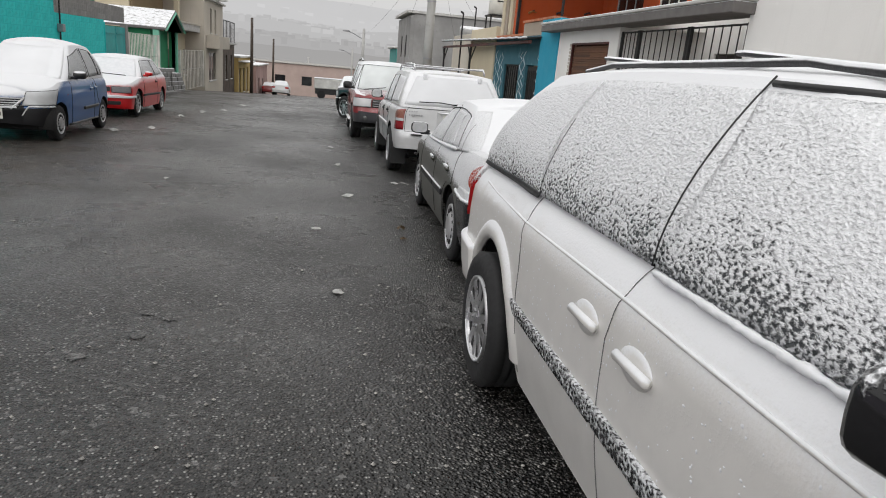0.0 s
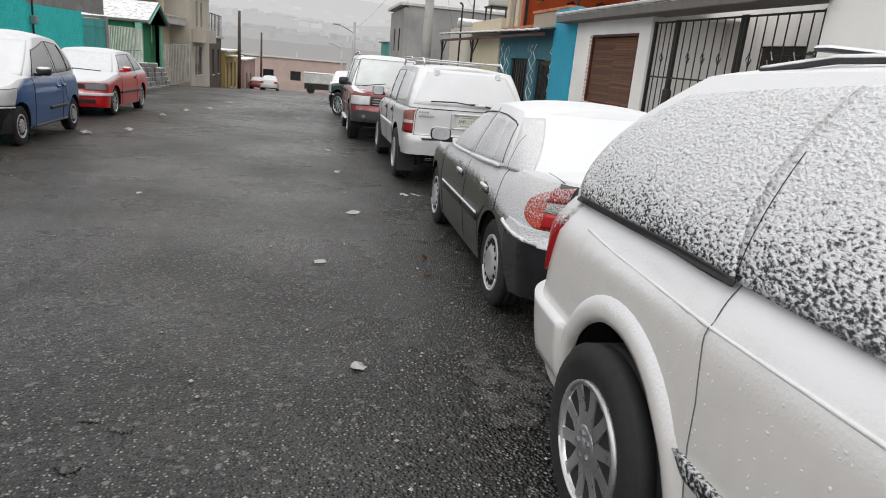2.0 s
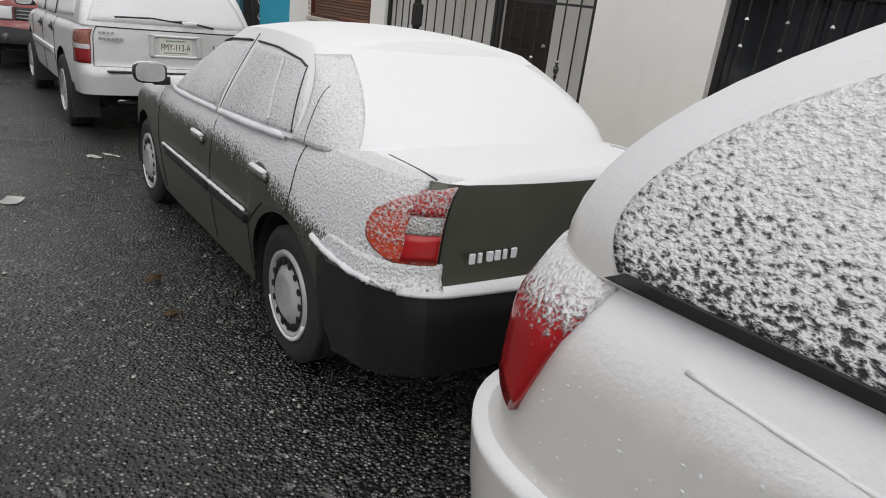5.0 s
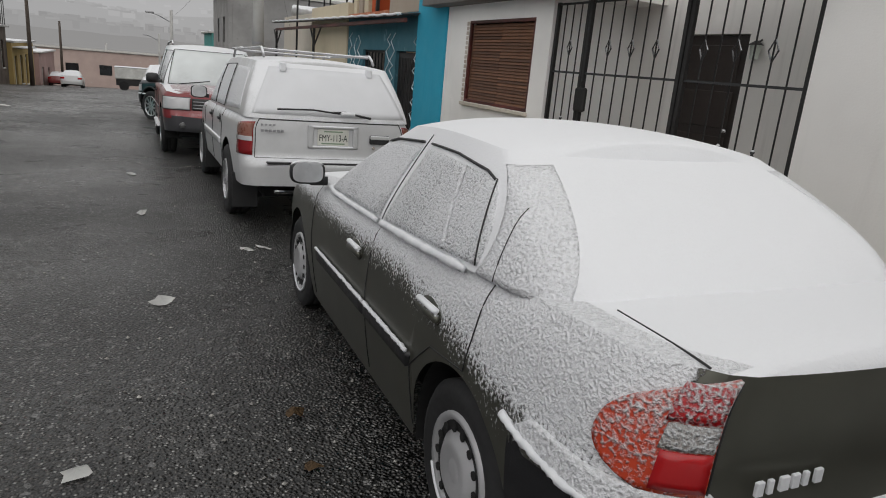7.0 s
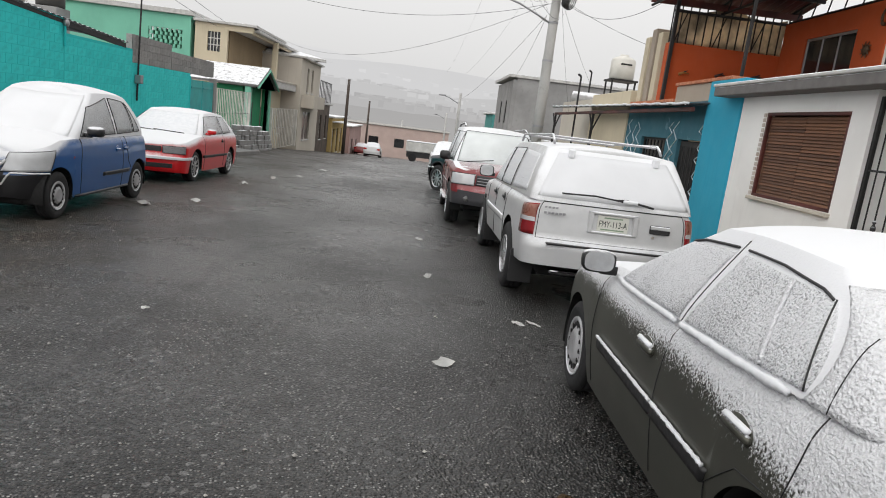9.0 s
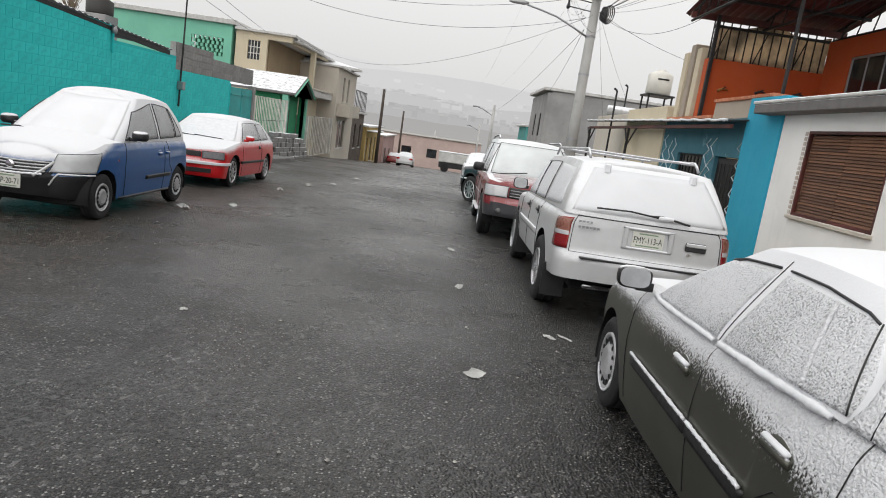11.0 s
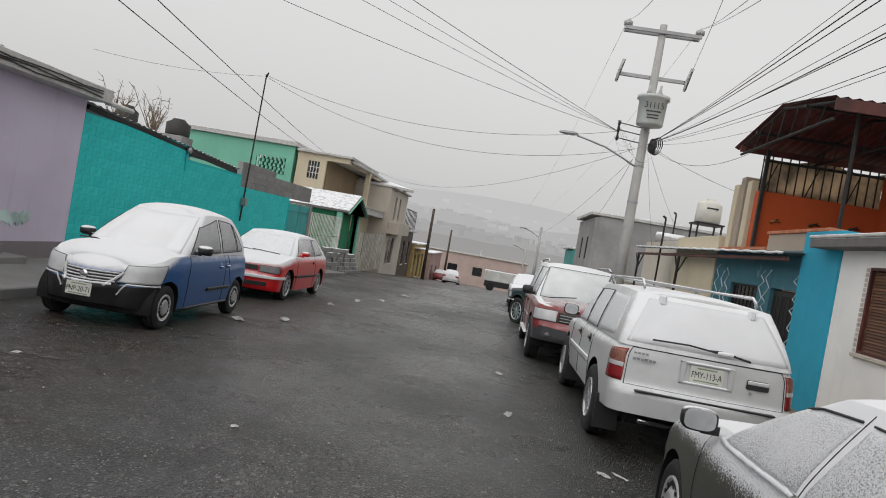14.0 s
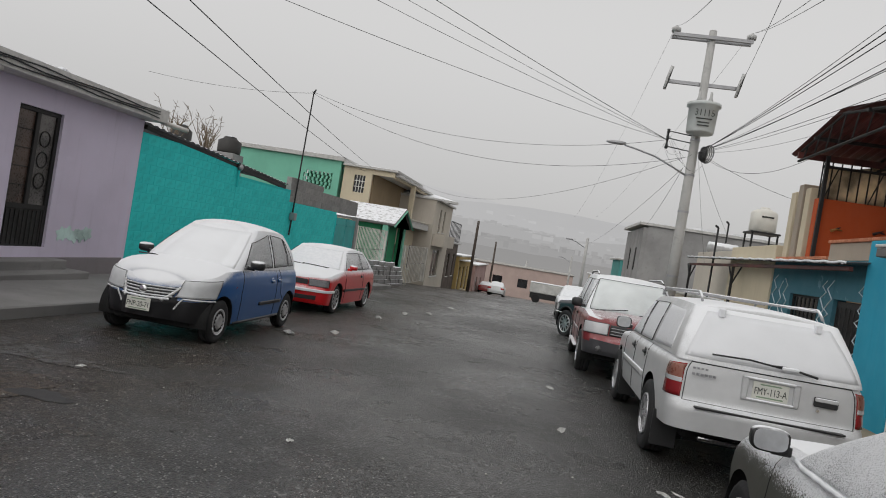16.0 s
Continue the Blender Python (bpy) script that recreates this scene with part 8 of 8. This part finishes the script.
# wires over the street towards the houses behind the walker
for end, sag, r in (((-2.56, 9, 3.36), 0.35, 0.012), ((-1.87, 9, 3.43), 0.2, 0.010), ((-1.63, 9, 3.45), 0.15, 0.010), ((-1.41, 9, 3.47), 0.12, 0.014)):
    far_end = beyond((-0.23, 3.56, 1.465), end, 2.1)
    wire(rack, beyond(rack, far_end, 1.5), sag * 0.6, r)
# the two thick wires above the left-hand houses
for x in (-3.94, -3.67):
    wire((-8.3 if x < -3.9 else -7.9, 30.5, 3.9 if x < -3.9 else 4.05), beyond((-8.3, 30.5, 3.9), (x, 9, 3.22), 1.4), 0.12, 0.012)
wire((-8.55, 24.05, 5.66), rack, 0.75, 0.012)
wire((-8.55, 24.05, 5.62), (PX - 0.2, PY, 4.9), 1.05, 0.012)
wire((-8.55, 24.05, 5.6), (-13, 22, 5.2), 0.15, 0.010)
wire((-8.9, 45, 5.0), (PX - 0.2, PY, 4.9), 1.1, 0.012)
# bundle that runs over the pavement on the right
for end, sag, r in (((2.75, 11, 4.58), 0.25, 0.016), ((2.77, 11, 4.46), 0.2, 0.014), ((2.80, 11, 4.26), 0.3, 0.014), ((2.82, 11, 4.15), 0.2, 0.011), ((2.9, 11, 4.0), 0.25, 0.009), ((2.70, 11, 4.66), 0.3, 0.009), ((2.85, 11, 4.36), 0.28, 0.008), ((3.0, 11, 4.10), 0.35, 0.008)):
    wire(hub, beyond(hub, end, 2.0), sag, r)
for end in ((2.04, 11, 4.62), (1.93, 11, 4.61), (1.71, 11, 4.59)):
    wire(top_r if end[0] > 1.8 else (PX + 0.9, PY, 7.0), beyond(top_r if end[0] > 1.8 else (PX + 0.9, PY, 7.0), end, 1.35), 0.1, 0.008)
wire(top_l, beyond(top_l, (0.98, 11, 4.51), 1.3), 0.1, 0.008)
wire((PX - 1.0, PY, 8.5), (2.0, 75, 6.5), 0.7, 0.008)
wire((PX + 1.0, PY, 8.5), (3.9, 75, 6.5), 0.7, 0.008)
# service drops
wire(hub, (WX + 0.15, 17.2, 4.5), 0.55, 0.011)
wire(hub, (5.6, 19.5, 3.6), 0.12, 0.010)
wire(hub, (WX + 0.4, 17.6, 5.0), 0.15, 0.008)
wire(hub, (6.2, 29.5, 3.5), 0.1, 0.010)
wire(hub, (4.9, 26.5, 2.2), 0.1, 0.008)
wire((PX - 0.2, PY, 4.6), (4.5, 40, 3.9), 0.2, 0.012)
wire((PX - 0.2, PY, 4.6), (2.9, 60, 3.3), 0.3, 0.012)
for k in range(7):
    a0 = rnd.uniform(0, 6.28)
    wire((PX + 0.25 * math.cos(a0), PY - 0.2, 4.3 + rnd.uniform(0, 1.0)), (PX - 0.7 + rnd.uniform(-0.2, 0.5), PY - 0.15, 5.0 + rnd.uniform(-0.4, 0.6)), rnd.uniform(0.1, 0.4), 0.007, "loose looping wire beside the pole", 12)
for x, y, z, h in ((4.75, 24.8, 1.1, 2.2), (6.15, 29.3, 2.7, 1.2)):
    t = thing("service_mast", "thin dark service mast on the roof", "mast", Matrix.Translation((x, y, z)))
    part("mast", tube([(0, 0, 0), (0.0, 0, h)], 0.03, 8), M_IRON, t)
    part("mast_head", tube([(0, 0, h), (-0.1, 0, h + 0.06)], 0.035, 8), M_IRON, t)


def street_pole(x, y, h, label, lamp=0.0, r=0.12, mat=None):
    t_ = thing("utility_pole", label, "utility pole", Matrix.Translation((x, y, ground(y))), "poles down the street")
    part("shaft", tube([(0, 0, -0.2), (0, 0, h)], r, 10, r * 0.7), mat or M_IRON, t_, smooth=True)
    part("pole_top", box((-0.06, -0.1, h - 0.5), (0.06, -0.02, h - 0.1), 0.01), M_STEEL, t_, "pole-top fitting")
    if lamp:
        a_ = part("lamp_arm", tube([(0, 0, h - 0.9), (lamp * 0.6, 0, h - 0.45), (lamp, 0, h - 0.3)], 0.04, 6), M_STEEL, t_, "street lamp arm")
        part("lamp_head", box((lamp - 0.3, -0.1, h - 0.36), (lamp + 0.3, 0.1, h - 0.24), 0.03), M_STEEL, a_)


street_pole(-6.66, 62, 6.4, "tall dark wooden pole at the kerb", 0, 0.16, plain("dark_wood_pole", (0.07, 0.055, 0.045), 0.9))
street_pole(-7.0, 90, 6.9, "dark wooden pole far down the street", 0, 0.16, plain("dark_wood_pole", (0.07, 0.055, 0.045), 0.9))
street_pole(2.9, 60, 6.2, "grey pole with a street lamp", -1.5, 0.16, M_POLE)
street_pole(3.2, 96, 7.0, "grey pole with a street lamp, far off", -1.5, 0.16, M_POLE)
street_pole(-3.4, 118, 6.5, "grey pole far off in the mist", 0, 0.2, M_POLE)

# ---- roofs of the left side: tanks, dry branches ----
for x, y, z, r, h, mat, lab in ((-11.8, 22.3, 3.15, 0.3, 0.55, M_TANKDARK, "black plastic water tank behind the roof"), (-11.4, 24.6, 3.3, 0.38, 0.5, M_TANKDARK, "black water tank under a pale cover"), (-9.6, 14.6, 3.255, 0.2, 0.2, M_TANKDARK, "small black bucket on the roof")):
    t = thing("water_tank", lab, "water tank", Matrix.Translation((x, y, z)))
    part("tank", lathe([(0, r), (0.05, r * 1.03), (h * 0.8, r * 1.03), (h, r * 0.6), (h + 0.05, r * 0.55), (h + 0.06, 0.02)], 20, "z"), mat, t, smooth=True)
    part("lid", lathe([(h + 0.06, r * 0.5), (h + 0.1, r * 0.3), (h + 0.11, 0.02)], 16, "z"), M_SNOW, t, "snow on the lid", True)
    part("stand", box((-r, -r, -4.2 if r > 0.25 else -0.03), (r, r, -0.003), 0.01), M_GREY, t, "block stand")
for x, y, z, s in ((-10.2, 19.2, 2.9, 1.0), (-9.9, 20.4, 2.8, 1.25), (-10.6, 21.6, 3.0, 0.9)):
    tree = thing("bare_shrub", "leafless dry shrub behind the turquoise wall", "shrub", Matrix.Translation((x, y, z - 1.6)))
    part("trunk", tube([(0, 0, 0), (0.05, 0.02, 1.7)], 0.035, 6, 0.02), M_TWIG, tree)
    bm = bmesh.new()
    for k in range(16):
        a, l = rnd.uniform(0, 6.28), s * rnd.uniform(0.35, 0.8)
        p0 = Vector((0.05, 0.02, rnd.uniform(1.4, 1.75)))
        p1 = p0 + Vector((math.cos(a) * l * 0.45, math.sin(a) * l * 0.45, l * 0.8))
        p2 = p1 + Vector((rnd.uniform(-0.2, 0.2), rnd.uniform(-0.2, 0.2), l * 0.5))
        add_tube(bm, (p0, p1, p2), 0.012, 5, 0.005)
        for j in range(4):
            q = p1.lerp(p2, rnd.random())
            add_tube(bm, (q, q + Vector((rnd.uniform(-0.12, 0.12), rnd.uniform(-0.12, 0.12), rnd.uniform(-0.02, 0.14)))), 0.007, 4, 0.003)
    part("crown", bm, M_TWIG, tree, "thin bare twigs")

# ---- the far end of the street ----
wall_end = thing("warehouse", "long brick warehouse at the foot of the street, its red paled as mist", "warehouse", Matrix.Translation((-8, 112, -9)))
part("wall", box((-16, 0, 0), (12.5, 0.3, 8.4), 0), M_HAZED_BRICK, wall_end)
part("roof", box((-16.2, -0.2, 8.404), (12.7, 14, 8.55), 0.03), M_PALE_CONCRETE, wall_end, "roof edge with snow")
for i in range(6):
    part("window", box((-13 + i * 4.2, -0.03, 5.2), (-11.4 + i * 4.2, 0.04, 6.6)), M_GLASS, wall_end, "dark window")
bus = thing("box_truck", "long pale truck parked across the end of the street", "truck", Matrix.Translation((0.9, 78, ground(78))))
part("body", box((-2.4, -1.0, 1.1), (2.2, 1.0, 2.2), 0.08), plain("truck_white", (0.62, 0.62, 0.60), 0.5), bus)
part("snow_cap", box((-2.42, -1.02, 2.203), (2.22, 1.02, 2.28), 0.03), M_SNOW, bus, "snow on the roof")
part("chassis", box((-2.3, -0.9, 0.5), (2.1, 0.9, 1.096), 0.03), M_BLACK, bus, "dark chassis")
for x in (-1.6, 1.4):
    for y in (-0.85, 0.85):
        part("wheel", lathe([(y - 0.1, 0.2), (y - 0.1, 0.45), (y + 0.1, 0.45), (y + 0.1, 0.2)], 18, "y", at=(x, 0, 0.45)), M_RUBBER, bus, "black wheel")
far_car(parked(1.3, 34.0, 0.9, False, slope=0.045), "saloon_car", "silver saloon further down, under snow", car_paint("far_silver_paint", (0.35, 0.36, 0.37), 0.0, 0.45, 0.4))
far_car(parked(-7.0, 84.0, 0.9, slope=0.06), "saloon_car", "dark red saloon far down the street", car_paint("far_red_paint", (0.25, 0.04, 0.04), 0.2, 0.6))


def haze_glow(name, color):
    """The town across the valley, self-lit, with snow haze painted into its tone."""
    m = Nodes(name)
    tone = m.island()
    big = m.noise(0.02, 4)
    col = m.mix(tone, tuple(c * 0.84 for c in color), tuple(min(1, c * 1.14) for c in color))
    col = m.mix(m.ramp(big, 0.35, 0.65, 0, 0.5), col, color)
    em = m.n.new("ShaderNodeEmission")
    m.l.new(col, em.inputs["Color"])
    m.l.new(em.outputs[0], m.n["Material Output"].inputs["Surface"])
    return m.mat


# hillside across the valley with rows of small houses, tones painted paler per layer as haze
rnd = random.Random(21)
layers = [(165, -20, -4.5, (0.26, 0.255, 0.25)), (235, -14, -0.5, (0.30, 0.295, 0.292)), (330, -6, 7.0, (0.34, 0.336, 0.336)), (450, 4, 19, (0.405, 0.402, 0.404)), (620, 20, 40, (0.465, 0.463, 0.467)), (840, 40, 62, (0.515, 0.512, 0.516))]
for i, (y, z0, z1, c) in enumerate(layers):
    bm = bmesh.new()
    xs_ = [-1.6 * y + 3.2 * y * k / 160 for k in range(161)]
    rows = [[(x, y - 20, z0 - 30) for x in xs_], [(x, y, z1 - 4 + 0.012 * y * math.sin(x * 0.02 + i) + rnd.uniform(-0.4, 0.4)) for x in xs_], [(x, y + 40, z1 + 0.015 * y * math.sin(x * 0.011 + i * 2) + rnd.uniform(-0.3, 0.3)) for x in xs_]]
    grid_mesh(rows, bm=bm)
    g = y / 330
    for k in range(520):
        x, w, h, f = rnd.uniform(-0.75 * y, 0.75 * y), g * rnd.uniform(1.5, 5.0), g * rnd.uniform(1.0, 2.6), rnd.random()
        yy = y - 4 + 40 * f
        zz = z1 - 4.5 + 4 * f + 0.01 * y * math.sin(x * 0.015 + i)
        add_box(bm, (x, yy, zz - 2), (x + w, yy + 5, zz + h * 0.5))
    bmesh.ops.recalc_face_normals(bm, faces=bm.faces)
    tagged(part("backdrop_%d" % (i + 1), bm, haze_glow("hazed_town_glow_%d" % (i + 1), c), None, ""), "hillside town across the valley, its haze painted in as a pale glow", "backdrop", kind="structure")

# ---- litter and marks on the road ----
M_PAPER = plain("wet_paper", (0.80, 0.80, 0.78), 0.8, vary=0.2)
M_LEAF = plain("brown_leaf", (0.16, 0.10, 0.05), 0.8, vary=0.4)


def scrap(x, y, size, material, label, category, lift=0.012, seed=0, long=1.0):
    r_ = random.Random(seed)
    bm = bmesh.new()
    n = 9
    pts = [(math.cos(2 * math.pi * i / n) * size * r_.uniform(0.5, 1) * long, math.sin(2 * math.pi * i / n) * size * r_.uniform(0.5, 1)) for i in range(n)]
    mid = bm.verts.new((0, 0, lift * 1.5))
    vs = [bm.verts.new((a, b, r_.uniform(0.002, lift))) for a, b in pts]
    for i in range(n):
        bm.faces.new((mid, vs[i], vs[(i + 1) % n]))
    bmesh.ops.solidify(bm, geom=bm.faces[:], thickness=0.003)
    bmesh.ops.recalc_face_normals(bm, faces=bm.faces)
    ob = part("litter", bm, material)
    ob.location = (x, y, ground(y) + camber(x) + 0.004)
    ob.rotation_euler.z = r_.uniform(0, 3)
    return tagged(ob, label, category, "litter on the road")


for i, (x, y, s, lg) in enumerate(((0.12, 4.24, 0.055, 1.0), (-0.06, 6.07, 0.06, 1.3), (0.28, 7.92, 0.09, 1.2), (0.2, 10.6, 0.06, 2.6), (0.1, 13.0, 0.07, 2.2), (-3.91, 13.3, 0.10, 1.3), (-3.46, 14.15, 0.10, 1.2), (-3.6, 17.6, 0.10, 1.2), (-3.4, 19.5, 0.12, 1.6), (-3.0, 20.7, 0.12, 1.5), (-2.9, 24, 0.15, 1.6), (-4.3, 9.2, 0.05, 1), (-1.9, 8.4, 0.04, 1))):
    scrap(x, y, s, M_PAPER, "torn white scrap of paper on the asphalt", "paper", 0.045 if s > 0.095 else 0.014, i, lg)
scrap(0.98, 9.16, 0.04, M_PAPER, "crumpled white paper by the saloon", "paper", 0.02, 40, 2.2)
scrap(1.12, 9.24, 0.025, M_PAPER, "flat white strip by the saloon", "paper", 0.010, 41, 5.0)
scrap(0.77, 6.32, 0.05, M_LEAF, "curled brown leaf on the asphalt", "leaf", 0.03, 42, 1.2)
scrap(0.75, 5.9, 0.04, M_LEAF, "small brown leaf on the asphalt", "leaf", 0.02, 43, 1.5)
t = thing("pebbles", "small pale stones scattered on the asphalt", "gravel", kind="stuff")
bm = bmesh.new()
rnd = random.Random(77)
for k in range(1500):
    near = rnd.random() < 0.55
    x = rnd.uniform(-6, 0.9) if near else rnd.choice((rnd.uniform(-6.2, -3), rnd.uniform(0.2, 1.2)))
    y = 2.2 + rnd.random() ** 1.6 * 17
    s = rnd.uniform(0.004, 0.013)
    c = Vector((x, y, ground(y) + camber(x) + s * 0.4))
    vs = [bm.verts.new(c + Vector(p) * s * rnd.uniform(0.7, 1.2)) for p in ((1, 0, 0), (0, 1, 0), (-1, 0, 0), (0, -1, 0), (0, 0, 0.8), (0, 0, -0.8))]
    for a, b in ((0, 1), (1, 2), (2, 3), (3, 0)):
        bm.faces.new((vs[a], vs[b], vs[4])), bm.faces.new((vs[b], vs[a], vs[5]))
part("stones", bm, plain("pale_stone", (0.34, 0.33, 0.31), 0.9, vary=0.4, scale=30), t)


def patch_ground(name, x, y, rx, ry, material, label, seed):
    """A thin stain or patch that lies on the road with a ragged edge."""
    r_ = random.Random(seed)
    bm = bmesh.new()
    n = 40
    mid = bm.verts.new((x, y, ground(y) + camber(x) + 0.006))
    ring = []
    for i in range(n):
        a = 2 * math.pi * i / n
        k = 0.75 + 0.25 * math.sin(3 * a + seed) * r_.random() + r_.uniform(-0.12, 0.12)
        px, py = x + rx * k * math.cos(a), y + ry * k * math.sin(a)
        ring.append(bm.verts.new((px, py, ground(py) + camber(px) + 0.0045)))
    for i in range(n):
        bm.faces.new((mid, ring[i], ring[(i + 1) % n]))
    bmesh.ops.recalc_face_normals(bm, faces=bm.faces)
    return tagged(part(name, bm, material, None, label, True), label, "patch", kind="structure")


M_WORN = asphalt("worn_light_asphalt", 2.2)
M_DAMP = plain("dark_oil_stain", (0.022, 0.021, 0.02), 0.45, vary=0.3, scale=12)
patch_ground("ground_patch_1", 0.85, 4.1, 0.28, 0.55, M_WORN, "worn pale patch in the asphalt by the kerb side", 1)
patch_ground("ground_patch_2", -5.2, 9.3, 1.3, 0.45, M_WORN, "pale dusty patch in front of the blue car", 2)
M_EARTHY = asphalt("earthy_asphalt", 1.3, (1.25, 0.95, 0.72))
patch_ground("ground_patch_20", -4.6, 7.9, 0.9, 1.1, M_EARTHY, "brown dirty patch by the kerb side", 5)
patch_ground("ground_patch_3", -3.9, 8.2, 0.42, 0.16, M_DAMP, "dark stain in the road", 3)
for i, (x, y) in enumerate(((-0.98, 3.78), (-0.84, 3.70), (-0.95, 3.44), (-1.16, 3.17), (0.12, 4.26))):
    patch_ground("ground_patch_%d" % (i + 4), x, y, 0.06, 0.05, M_WORN, "small pale mortar spot on the asphalt", 10 + i)

# ---- blocks of the turquoise wall ----
TB = {}


def block_run(parent_name, y0, y1, z0, z1, label, material=M_TURQ_BLOCK):
    root_ = tagged(thing("wall_blocks_" + parent_name, label, "wall", Matrix.Translation((LX, y0, z0))), kind="structure")
    j, z = 0, 0.0
    while z0 + z < z1 - 0.1:
        y = -0.2 * (j % 2)
        while y0 + y < y1 - 0.02:
            a, b = max(0, y), min(y1 - y0, y + 0.394)
            h = min(0.194, z1 - z0 - z)
            key = (round(b - a, 2), round(h, 2), material.name)
            if key[0] > 0.04:
                if key not in TB:
                    ob = part("block", box((-0.011, 0, 0), (0.0, key[0], key[1]), 0.003), material, root_)
                    TB[key] = ob.data
                else:
                    ob = new("block", TB[key])
                    ob.parent = root_
                ob.location = (random.uniform(-0.0015, 0.001), a, z)
            y += 0.4
        z += 0.2
        j += 1


block_run("1", 15.82, 20.04, -0.1, 2.72, "turquoise painted concrete blocks with visible joints")
block_run("2", 20.06, 23.74, 0.5, 2.36, "turquoise painted concrete blocks, lower run")
block_run("3", 23.76, 28.58, 0.6, 1.98, "turquoise painted concrete blocks of the low wall")

M_GREYBLOCK = varied("grey_block", (0.23, 0.225, 0.22), (0.31, 0.30, 0.29), 0.9, 0.5)
block_run("4", 23.76, 26.74, 1.99, 2.78, "bare grey concrete blocks above the turquoise wall", M_GREYBLOCK)
block_run("5", 26.76, 31.28, 1.99, 2.58, "bare grey concrete blocks, stepped down over the gate", M_GREYBLOCK)
